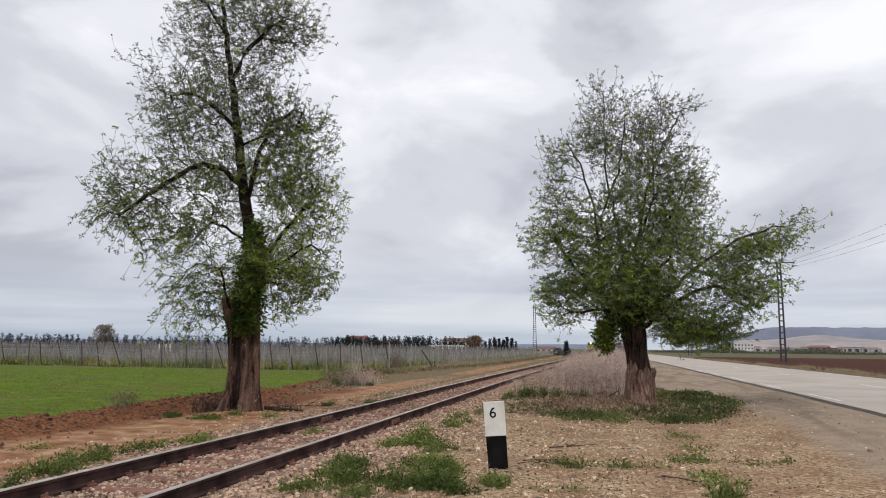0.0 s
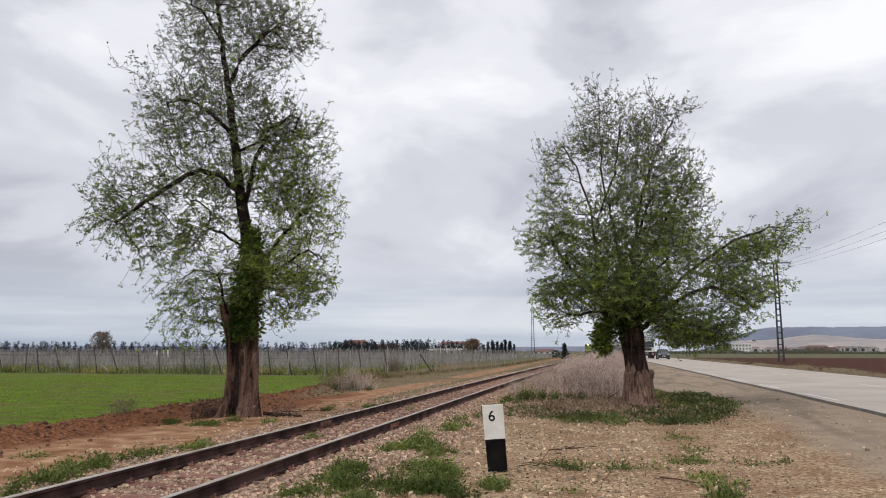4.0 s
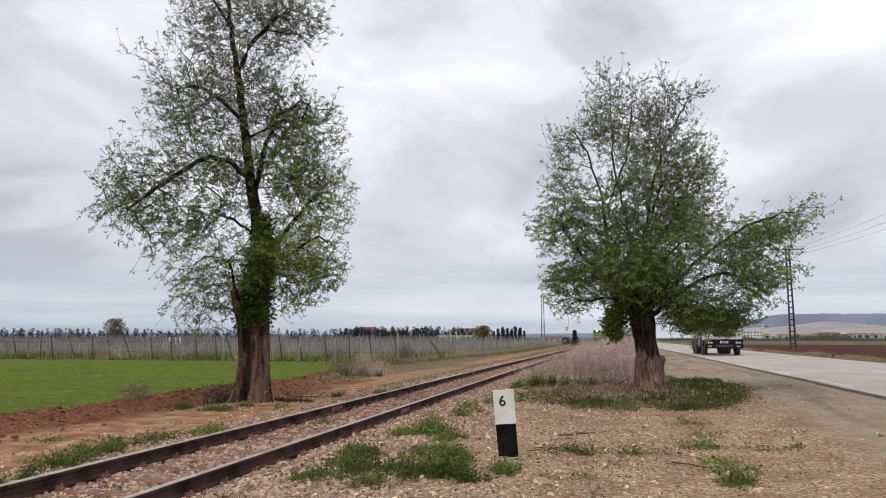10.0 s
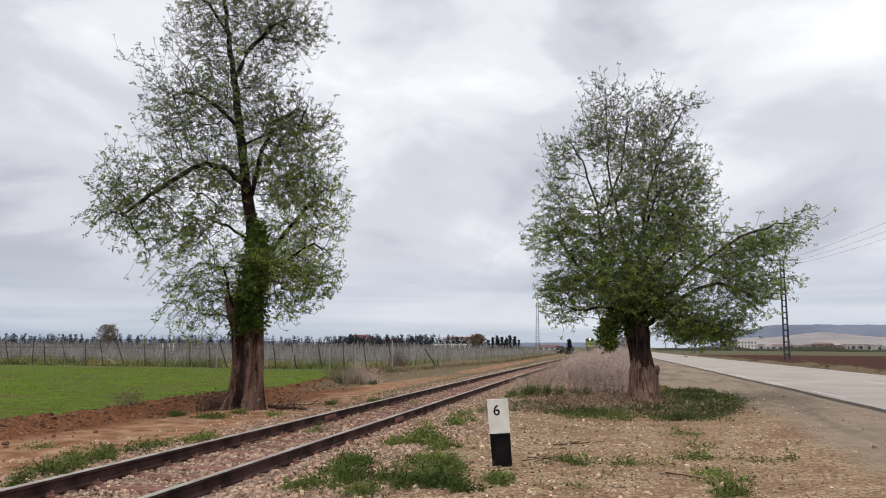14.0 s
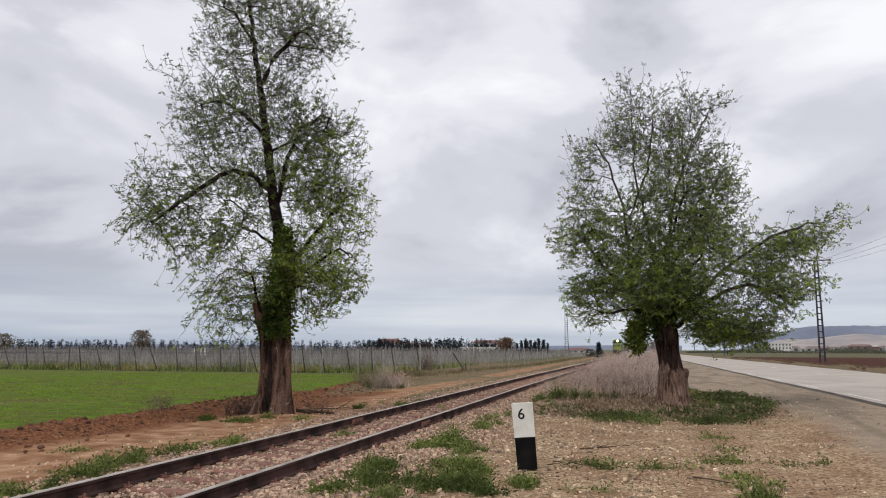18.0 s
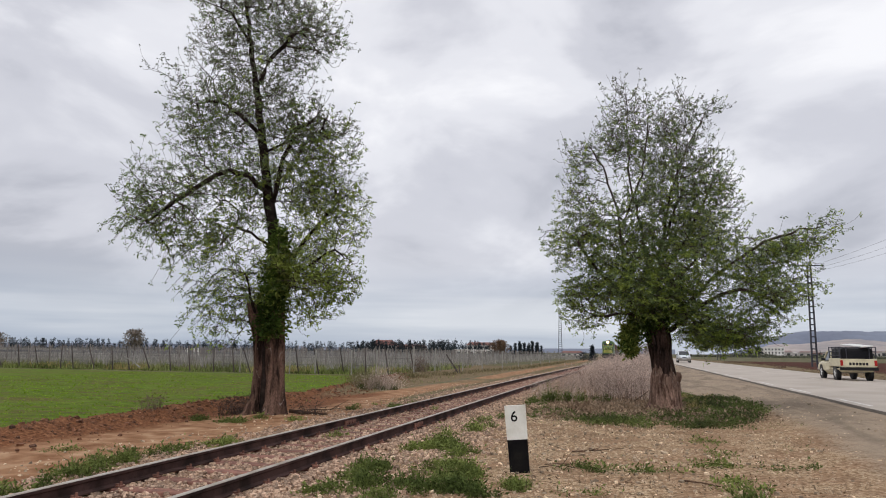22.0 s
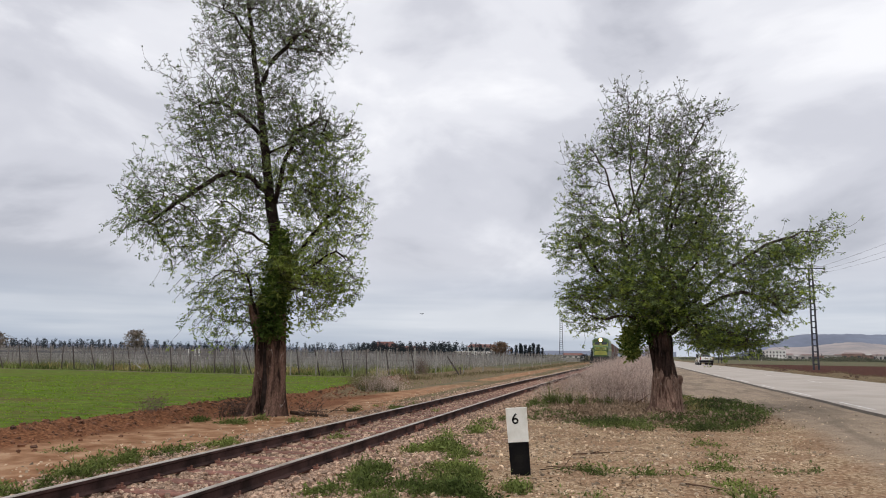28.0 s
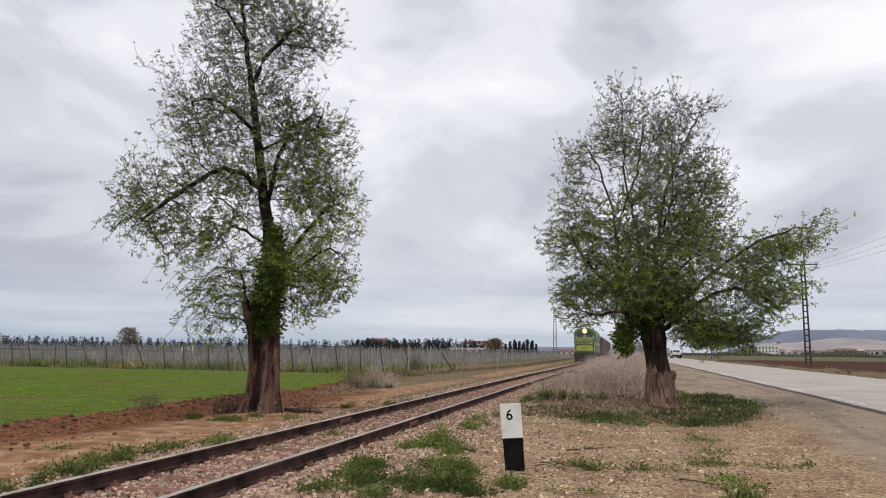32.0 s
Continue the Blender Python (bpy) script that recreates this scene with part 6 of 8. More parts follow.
def far_tree(x, y, h, w, material, label, k=700, cone=False, name="far_tree", category="tree"):
    tree = empty(name, pose(x, y, zg(x, y) - 0.1), label=label, category=category)
    v, f = tubes([([(0, 0, 0), (0.02 * h, 0, h * 0.4), (0, 0.01 * h, h * 0.85)], [0.035 * h, 0.025 * h, 0.006 * h])], 7)
    link("trunk", v.tolist(), f, M["bark"], tree)
    z = rng.random(k)
    if cone:
        r = w / 2 * (1.05 - z) * rng.random(k) ** 0.5 * (0.8 + 0.4 * np.sin(z * 40))
        z = 0.06 + 0.94 * z
    else:
        z = 0.25 + 0.75 * z
        r = w / 2 * np.sin(np.pi * np.clip((z - 0.2) / 0.86, 0.02, 1)) ** 0.6 * rng.random(k) ** 0.4
    a = rng.random(k) * 6.283
    r = r * (0.85 + 0.35 * np.sin(3 * a + 5 * z))
    c = np.stack([r * np.cos(a), r * np.sin(a), z * h], -1)
    leaves("crown", c, np.full(k, 0.07 * h) * rng.uniform(0.6, 1.3, k), M[material], tree, 5, 1.2, 0, 1.8)
    return tree


def far_plants():
    far_tree(-116.3, 150.0, 6.2, 5.2, "far_leaf_brown", "broad greyish tree standing beyond the vineyard", 420)
    far_tree(-156.0, 148.0, 5.4, 7.0, "far_leaf_brown", "low broad brownish trees beyond the vineyard", 400)
    far_tree(-7.2, 152.0, 3.1, 2.3, "far_leaf", "dark narrow cypress beside the track", 700, True, "cypress")
    far_tree(-8.7, 146.0, 1.8, 3.4, "far_leaf", "dark low bush beside the garden wall", 400, name="dark_bush", category="bush")
    far_tree(-41.7, 238.0, 5.6, 6.5, "russet", "round russet tree beside the villa", 800)
    far_tree(7.5, 262.0, 5.0, 8.0, "far_leaf_brown", "hazy bush at the end of the track", 500)
    far_tree(1.0, 190.0, 3.2, 5.0, "far_leaf_brown", "grey bushes beside the track", 400)
    for k, x in enumerate((-38.4, -37.2, -36.0, -34.9, -34.0, -33.2, -32.2, -31.3, -30.2, -29.4, -28.3)):
        far_tree(x, 240.0 + 2 * (k % 3), 3.9 + 1.4 * ((k * 7) % 5) / 4, 1.9, "far_leaf", "dark pointed cypress in a row beyond the vineyard", 220, True, "cypress")
    # windbreaks of dark conifers, far off: one mesh
    r = np.random.default_rng(5)
    pts, sz = [], []
    for x0, y0, x1, y1, m, hh in ((-340, 225, -92, 290, 760, 4.6), (-112, 285, -62, 262, 220, 5.0), (-70, 258, -44, 246, 70, 4.5), (120, 560, 430, 520, 70, 4.5)):
        for i in range(m):
            t = (i + r.random()) / m
            if r.random() < 0.12:
                continue
            x, y, h = x0 + (x1 - x0) * t, y0 + (y1 - y0) * t + r.normal(0, 3), hh * r.uniform(0.6, 1.2)
            k = 60
            z = r.random(k) ** 1.25
            rr = h * 0.24 * (1.06 - z) * np.sqrt(r.random(k))
            a = r.random(k) * 6.283
            pts.append(np.stack([x + rr * np.cos(a), y + rr * np.sin(a), z * h], -1))
            sz.append(np.full(k, h * 0.075))
    ob = leaves("windbreak", np.concatenate(pts), np.concatenate(sz), M["far_leaf"], None, 4, 1.0, -0.3, 2.0)
    tagged(ob, "distant windbreak of dark pointed conifers", "trees", kind="stuff")


far_plants()


def house(name, x, y, turn, w, d, h, storeys, cols, wall, roof, label, pitch=0.0, eave=0.4):
    hs = empty(name, pose(x, y, zg(x, y) - 0.1, 0, 0, turn), label=label, category="building")
    part("wall", box((0, 0, h / 2), (w, d, h)), M[wall], hs)
    if pitch:
        bm = loft([[(-w / 2 - eave, -d / 2 - eave, h), (w / 2 + eave, -d / 2 - eave, h), (w / 2 + eave, d / 2 + eave, h), (-w / 2 - eave, d / 2 + eave, h)], [(-w / 2 + pitch, -0.1, h + pitch), (w / 2 - pitch, -0.1, h + pitch), (w / 2 - pitch, 0.1, h + pitch), (-w / 2 + pitch, 0.1, h + pitch)]])
        part("roof", bm, M[roof], hs)
    else:
        part("roof", box((0, 0, h + 0.15), (w + 2 * eave, d + 2 * eave, 0.3), 0.03), M[roof], hs)
    for s in range(storeys):
        for c in range(cols):
            wx, wz = -w / 2 + w * (c + 0.5) / cols, h * (s + 0.55) / storeys
            ww, wh = w / cols * 0.45, h / storeys * 0.48
            win = part("window", box((wx, -d / 2 - 0.02, wz), (ww, 0.12, wh)), M["dark_hole"], hs)
            part("sill", box((wx, -d / 2 - 0.1, wz - wh / 2 - 0.05), (ww * 1.2, 0.25, 0.1)), M["wall_white"], win)
    return hs


def buildings():
    house("villa", -52.9, 262.0, 11, 11, 8, 4.2, 2, 5, "wall_white", "roof_red", "white villa with a red roof far beyond the vineyard", 1.1)
    house("farmhouse", -101.5, 292.0, 14, 11, 7, 4.2, 1, 4, "wall_white", "roof_red", "low white farmhouse with a red roof", 2.2)
    house("shed", -89.0, 292.0, 10, 12, 7, 3.6, 1, 3, "wall_red", "roof_red", "long low brick shed with a red roof", 1.0)
    house("shed", -50.7, 235.0, 11, 11, 6, 2.2, 1, 5, "wall_white", "wall_white", "long low whitewashed shed behind the vineyard")
    house("shed", -22.5, 300.0, 5, 9, 8, 1.7, 1, 4, "wall_white", "roof_red", "long low white building with a red roof beside the line", 0.9)
    house("garden_wall", -12.6, 170.0, 4, 3.5, 0.5, 0.8, 0, 0, "post_concrete", "post_concrete", "pale rendered garden wall", 0, 0.02)
    house("apartment_block", 78.1, 455.0, -10, 19.5, 8, 5.7, 3, 11, "wall_white", "wall_white", "white apartment block across the plain", 0, 0.15)
    far_tree(71.5, 440.0, 6.0, 5.0, "far_leaf", "dark trees before the apartment block", 400)
    far_tree(68.0, 446.0, 5.0, 4.0, "far_leaf", "dark trees before the apartment block", 400)
    r = np.random.default_rng(9)
    n = 5200
    x = r.uniform(28, 200, n)
    y = 432 + r.normal(0, 6, n)
    top = 0.5 + 2.2 * np.clip(0.2 + 2.2 * fbm(x, y * 0, 0.06), 0, 1)
    c = np.stack([x, y, top * r.random(n) ** 0.8], -1)
    tagged(leaves("far_hedge", c, r.uniform(0.4, 0.9, n), M["hedge"], None, 4, 1.3, 0, 1.8), "uneven dark hedges and trees before the village", "hedge", kind="stuff")
    for i in range(62):
        a = r.uniform(0.16, 0.42)
        dist = r.uniform(600, 900)
        w, h = r.uniform(6, 16), r.uniform(2.6, 5.2)
        red = r.random() < 0.4
        house("village_house", dist * math.sin(a), dist * math.cos(a), -math.degrees(a) + r.uniform(-15, 15), w, 10, h, max(1, int(h / 3)), max(2, int(w / 4)), "wall_far_haze" if not red else "wall_red", "roof_far_haze" if r.random() < 0.6 else "wall_far_haze", "distant village house with pale walls" if not red else "distant village house with reddish walls", 1.2 if r.random() < 0.6 else 0, 0.3)


buildings()


def hills():
    def ridge(name, d, a0, a1, prof, material, label, depth):
        n = 160
        V, Fc = [], []
        for i in range(n + 1):
            t = i / n
            a = a0 + (a1 - a0) * t
            top = prof(t)
            for q, (k, zf) in enumerate(((0, 0), (0.25, 0.42), (0.6, 0.8), (1.0, 1.0), (1.6, 0.95))):
                rr = d + depth * k
                rough = 1 + 0.22 * (noise.noise(Vector((a * 22, k * 2, 3.0))) * (0.3 < k < 1)) + 0.05 * noise.noise(Vector((a * 90, k * 5, 1)))
                V.append((rr * math.sin(a), rr * math.cos(a), -2 + top * zf * rough))
        for i in range(n):
            for q in range(4):
                p = i * 5 + q
                Fc.append((p, p + 5, p + 6, p + 1))
        tagged(link(name, V, Fc, M[material], smooth=True), label, "hill", kind="structure")
    ease = lambda a, b, t: float(sm(a, b, np.array(t)))
    ridge("far_ridge", 3600, 0.05, 0.85, lambda t: 112 * ease(0.08, 0.21, t) + 6 * math.sin(9 * t) + 12 * t, "hill_far_haze", "long flat-topped mountain ridge with blue haze in its colour", 300)
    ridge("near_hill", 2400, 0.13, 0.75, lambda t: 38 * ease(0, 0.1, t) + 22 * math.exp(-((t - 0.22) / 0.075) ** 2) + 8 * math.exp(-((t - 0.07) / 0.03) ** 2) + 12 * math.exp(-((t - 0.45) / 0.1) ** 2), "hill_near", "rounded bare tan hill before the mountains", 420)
    ridge("left_hills", 4000, -0.9, 0.06, lambda t: 14 + 16 * abs(math.sin(5 * t)) , "hill_far_haze", "faint low hills on the horizon, coloured with blue haze", 200)


hills()


def bird():
    b = empty("bird", label="small dark bird flying with wings raised", category="bird")
    body = loft([[(q * math.cos(a), y, 0.8 * q * math.sin(a)) for a in np.arange(8) * math.pi / 4] for y, q in ((-0.12, 0.006), (-0.09, 0.022), (-0.02, 0.036), (0.05, 0.024), (0.10, 0.02), (0.17, 0.028))])
    part("body", body, M["rubber"], b)
    for s in (-1, 1):
        wing = loft([[(s * x, y0, z), (s * x, y1, z), (s * x, y1, z + 0.008), (s * x, y0, z + 0.008)] for x, y0, y1, z in ((0.02, -0.06, 0.06, 0.01), (0.10, -0.07, 0.05, 0.05), (0.20, -0.03, 0.02, 0.09))])
        part("wing", wing, M["rubber"], b)
    return b


birds = [bird() for _ in range(3)]
for _b in birds:
    for _p in _b.children:
        _p.data.transform(Matrix.Scale(0.65, 4))

# ---- vehicles: the front is at y = 0 and looks to -y, wheels on z = 0 ----
PAINT = {
    "silver": mat("car_silver", (0.64, 0.67, 0.71), 0.3, 0.2, 0.05, 1.2, 30, 0, 0, (0.57, 0.60, 0.64)),
    "dark_trim": mat("dark_trim", (0.008, 0.008, 0.011), 0.5, 0, 0.2, 3, 30, 0, 0, (0.013, 0.012, 0.014), spec=0.15),
    "shield": mat("shield_grey", (0.42, 0.42, 0.40), 0.5, 0.2, 0.1, 2, 20, 0, 0, (0.30, 0.29, 0.27)),
    "grey": mat("car_grey", (0.012, 0.015, 0.026), 0.12, 0.0, 0.08, 1.5, 30, 0, 0, (0.016, 0.019, 0.030), spec=0.8),
    "white": mat("car_white", (0.78, 0.78, 0.75), 0.32, 0, 0.05, 1.2, 30, 0, 0, (0.70, 0.69, 0.65)),
    "cream": mat("car_cream", (0.66, 0.60, 0.42), 0.5, 0, 0.08, 2, 30, 0, 0, (0.50, 0.44, 0.30)),
    "truck_white": mat("truck_white", (0.72, 0.72, 0.69), 0.4, 0, 0.06, 1.2, 20, 0, 0, (0.60, 0.57, 0.51)),
    "dump": mat("dump_beige", (0.52, 0.47, 0.36), 0.7, 0.1, 0.15, 1.6, 18, 0.15, 0.01, (0.36, 0.30, 0.22)),
    "tarp": mat("tarp_grey", (0.17, 0.165, 0.15), 0.85, 0, 0.15, 1.5, 20, 0.3, 0.02, (0.12, 0.115, 0.105)),
    "visor": mat("visor_grey", (0.055, 0.055, 0.058), 0.5, 0, 0.1, 3, 30, 0),
    "loco_yellow": mat("loco_yellow", (0.38, 0.385, 0.08), 0.45, 0, 0.1, 0.8, 10, 0, 0, (0.27, 0.28, 0.06)),
    "loco_green": mat("loco_green", (0.062, 0.125, 0.035), 0.45, 0, 0.12, 0.8, 10, 0, 0, (0.042, 0.085, 0.028)),
    "loco_black": mat("loco_black", (0.03, 0.03, 0.03), 0.7, 0, 0.2, 2, 20, 0.1, 0.01, (0.05, 0.042, 0.036)),
    "wagon": mat("wagon_brown", (0.22, 0.11, 0.085), 0.8, 0, 0.2, 0.8, 12, 0.2, 0.01, (0.13, 0.08, 0.07)),
    "wagon_grey": mat("wagon_grey", (0.24, 0.235, 0.22), 0.8, 0, 0.2, 0.8, 12, 0.2, 0.01, (0.15, 0.14, 0.13)),
}
BEAM = glow("headlight_beam", (1.0, 0.76, 0.42), 60.0)
# emission for an added disc that imitates the warm halo round the headlight
HALO = glow("halo_glow", (1.0, 0.62, 0.25), 1.6)


def ring_section(y, hw, z0, z1, r=0.16, flare=0.0):
    """A rounded body section across the car."""
    hb = hw - flare
    return [(-hb + r, y, z0), (hb - r, y, z0), (hb, y, z0 + r), (hw, y, (z0 + z1) / 2), (hw - 0.01, y, z1 - r), (hw - r, y, z1), (0, y, z1 + 0.012), (-hw + r, y, z1), (-hw + 0.01, y, z1 - r), (-hw, y, (z0 + z1) / 2), (-hb, y, z0 + r)]


def wheel(parent, x, y, r, w, rim="chrome", name="wheel", spokes=5):
    wh = part(name, disc((0, 0, 0), r * 0.62, w * 0.9, "X", 18), M["rubber"], parent)
    wh.matrix_basis = pose(x, y, r)
    tyre = bmesh.new()
    s = [(-w / 2, r * 0.62), (-w / 2, r * 0.92), (-w * 0.4, r), (w * 0.4, r), (w / 2, r * 0.92), (w / 2, r * 0.62)]
    n = 22
    rows = [[tyre.verts.new((px, pr * math.cos(2 * math.pi * k / n), pr * math.sin(2 * math.pi * k / n))) for px, pr in s] for k in range(n)]
    for k in range(n):
        a, b = rows[k], rows[(k + 1) % n]
        for i in range(len(s) - 1):
            tyre.faces.new((a[i], a[i + 1], b[i + 1], b[i]))
    part("tyre", tyre, M["tyre"], wh, smooth=True)
    side = 1 if x > 0 else -1
    rm = disc((side * w * 0.40, 0, 0), r * 0.60, w * 0.16, "X", 18, 0.012)
    if not spokes:
        rm = disc((side * w * 0.28, 0, 0), r * 0.60, w * 0.16, "X", 18, 0.012)
        add_bar(rm, (side * w * 0.3, 0, 0), (side * w * 0.52, 0, 0), 0.30 * r, 0.44 * r, 10)
    for k in range(spokes):
        a = 2 * math.pi * k / spokes
        add_bar(rm, (side * w * 0.5, 0, 0), (side * w * 0.49, r * 0.55 * math.cos(a), r * 0.55 * math.sin(a)), 0.07 * r / 0.3, 0.05, 4)
    part("rim", rm, M[rim], wh)
    return wh


def plate_bars(parent, at, w, h, face, material="plate"):
    """A number plate with unreadable bars."""
    x, y, z = at
    pl = part("number_plate", box(at, (w, 0.02, h), 0.004), M[material], parent, "plate with dark marks")
    bm = bmesh.new()
    for k in range(3):
        add_box(bm, (x - w * 0.28 + w * 0.28 * k, y + face * 0.012, z), (w * 0.2, 0.006, h * 0.5))
    part("mark", bm, M["rubber"], pl)


def eased(rows, k=5):
    """Rows with smooth steps between them (Catmull-Rom, held within each pair)."""
    a = np.array(rows, float)
    out = []
    for i in range(len(a) - 1):
        p0, p1, p2, p3 = a[max(i - 1, 0)], a[i], a[i + 1], a[min(i + 2, len(a) - 1)]
        for t in np.arange(k) / k:
            q = 0.5 * (2 * p1 + (p2 - p0) * t + (2 * p0 - 5 * p1 + 4 * p2 - p3) * t ** 2 + (3 * p1 - p0 - 3 * p2 + p3) * t ** 3)
            q = np.clip(q, np.minimum(p1, p2) - 0.012, np.maximum(p1, p2) + 0.012)
            q[0] = p1[0] + (p2[0] - p1[0]) * t
            out.append(tuple(q))
    out.append(tuple(a[-1]))
    return out


def soft_shade(ob, angle=0.6):
    """Smooth shading with the sharp edges kept."""
    bm = bmesh.new()
    bm.from_mesh(ob.data)
    for e in bm.edges:
        e.smooth = len(e.link_faces) == 2 and e.calc_face_angle(0) < angle
    for f in bm.faces:
        f.smooth = True
    bm.to_mesh(ob.data)
    bm.free()
    return ob


def car(name, label, category, paint, L, W, body, glassh, wheels, r, tw, front, rear, rim="chrome"):
    """body: rows of (y, half width, z0, z1); glassh: rows of (y, base half width, top half width, belt z, top z)."""
    c = empty(name, label=label, category=category)
    soft_shade(part("body", loft([ring_section(y, hw, z0, z1) for y, hw, z0, z1 in eased(body)]), PAINT[paint], c))
    bow = lambda a, b, zb, zt: [(-a, zb - 0.02), (-0.62 * b - 0.38 * a, zb + 0.45 * (zt - zb)), (-b, zt - 0.02), (-0.55 * b, zt), (0.55 * b, zt), (b, zt - 0.02), (0.62 * b + 0.38 * a, zb + 0.45 * (zt - zb)), (a, zb - 0.02)]
    soft_shade(part("window", loft([[(x, y, z) for x, z in bow(a, b, zb, max(zt, zb))] for y, a, b, zb, zt in eased(glassh)]), M["glass"], c, "dark tinted glass"))
    tops = [g for g in glassh if g[4] > max(g2[4] for g2 in glassh) - 0.12]
    rf = loft([[(-b - 0.02, y, zt - 0.045), (-b * 0.97, y, zt + 0.0), (-b * 0.8, y, zt + 0.028), (0, y, zt + 0.042), (b * 0.8, y, zt + 0.028), (b * 0.97, y, zt + 0.0), (b + 0.02, y, zt - 0.045)] for y, a, b, zb, zt in eased(tops)])
    soft_shade(part("roof", rf, PAINT[paint], c))
    for s in (-1, 1):
        for p, q in zip(glassh, glassh[1:]):
            if abs(p[4] - q[4]) > 0.12:
                part("pillar", bar((s * (p[2] if p[4] > p[3] + 0.02 else p[1]), p[0], max(p[4], p[3]) - 0.01), (s * (q[2] if q[4] > q[3] + 0.02 else q[1]), q[0], max(q[4], q[3]) - 0.01), 0.085, 0.085, 6), PAINT[paint], c)
        y0, y1 = tops[0][0], tops[-1][0]
        for f in (0.42, 0.8) if y1 - y0 > 1.2 else ((0.55,) if y1 - y0 > 0.9 else ()):
            y = y0 + (y1 - y0) * f
            a, b = tops[0][1], tops[0][2]
            part("pillar", bar((s * a, y, tops[0][3] - 0.02), (s * (b + 0.005), y, tops[0][4]), 0.09, 0.08, 4), PAINT[paint], c)
        mz = glassh[0][3] + 0.06
        mir = part("wing_mirror", box((s * (W / 2 + 0.09), glassh[0][0] + 0.62, mz), (0.18, 0.09, 0.13), 0.03), M["rubber"], c)
        part("stalk", bar((s * (W / 2 - 0.06), glassh[0][0] + 0.66, mz - 0.04), (s * (W / 2 + 0.05), glassh[0][0] + 0.63, mz - 0.03), 0.04), M["rubber"], mir)
        for y in wheels:
            wheel(c, s * (W / 2 - tw / 2 + 0.012), y, r, tw, rim)
            part("wheel_arch", disc((s * (W / 2 - 0.085), y, r + 0.02), r * 1.16, 0.19, "X", 22), M["rubber"], c)
        for y in (glassh[0][0] + 1.5,):
            part("door_handle", box((s * (W / 2 + 0.008), y, glassh[0][3] - 0.12), (0.03, 0.16, 0.03), 0.008), M["rubber"], c)
    front(c), rear(c)
    return c


def lamp_pair(c, name, x, y, z, s, material, label="", tilt=0):
    for k in (-1, 1):
        part(name, box((k * x, y, z), s, min(s) * 0.3, pose(0, 0, 0, 0, k * tilt, k * 12)), M[material], c, label)


def sedan_car():
    def front(c):
        part("front_bumper", box((0, 0.06, 0.36), (1.62, 0.2, 0.34), 0.06), PAINT["grey"], c)
        part("grille", box((0, -0.012, 0.62), (0.95, 0.06, 0.12), 0.03), M["rubber"], c, "dark slatted grille")
        part("grille_bar", box((0, -0.04, 0.66), (0.9, 0.03, 0.02), 0.008), M["chrome"], c, "chrome grille strip")
        part("badge", box((0, -0.055, 0.63), (0.15, 0.02, 0.055), 0.01), PAINT["cream"], c, "small pale badge")
        part("air_intake", box((0, -0.045, 0.33), (1.0, 0.03, 0.14), 0.02), M["rubber"], c)
        lamp_pair(c, "headlight", 0.62, 0.08, 0.74, (0.30, 0.2, 0.11), "lamp_clear", "clear swept headlight", -16)
        lamp_pair(c, "fog_lamp", 0.63, -0.02, 0.34, (0.10, 0.05, 0.06), "chrome")
        plate_bars(c, (0, -0.06, 0.47), 0.52, 0.11, -1)
        for x in (-0.35, 0.1):
            part("wiper", bar((x, 1.0, 0.99), (x + 0.5, 1.22, 1.10), 0.02), M["rubber"], c)

    def rear(c):
        part("rear_bumper", box((0, 4.17, 0.42), (1.6, 0.2, 0.3), 0.06), PAINT["grey"], c)
        lamp_pair(c, "tail_light", 0.66, 4.2, 0.82, (0.26, 0.12, 0.18), "lamp_red")
        plate_bars(c, (0, 4.25, 0.75), 0.5, 0.11, 1, "plate_yellow")
    body = [(0.0, 0.60, 0.30, 0.62), (0.05, 0.74, 0.22, 0.74), (0.2, 0.81, 0.2, 0.84), (0.45, 0.84, 0.2, 0.91), (0.85, 0.845, 0.2, 0.98), (1.6, 0.845, 0.2, 1.0), (3.2, 0.845, 0.2, 1.0), (3.75, 0.84, 0.22, 1.02), (4.15, 0.80, 0.26, 0.99), (4.25, 0.70, 0.34, 0.86)]
    gl = [(0.72, 0.74, 0.72, 0.97, 0.97), (1.25, 0.765, 0.67, 0.98, 1.27), (1.62, 0.77, 0.61, 0.98, 1.43), (2.4, 0.775, 0.60, 0.98, 1.475), (3.1, 0.77, 0.58, 0.99, 1.41), (3.72, 0.72, 0.70, 1.01, 1.01)]
    return car("sedan_car", "dark grey four-door sedan car with clear headlights", "car", "grey", 4.25, 1.69, body, gl, (0.85, 3.32), 0.30, 0.19, front, rear)


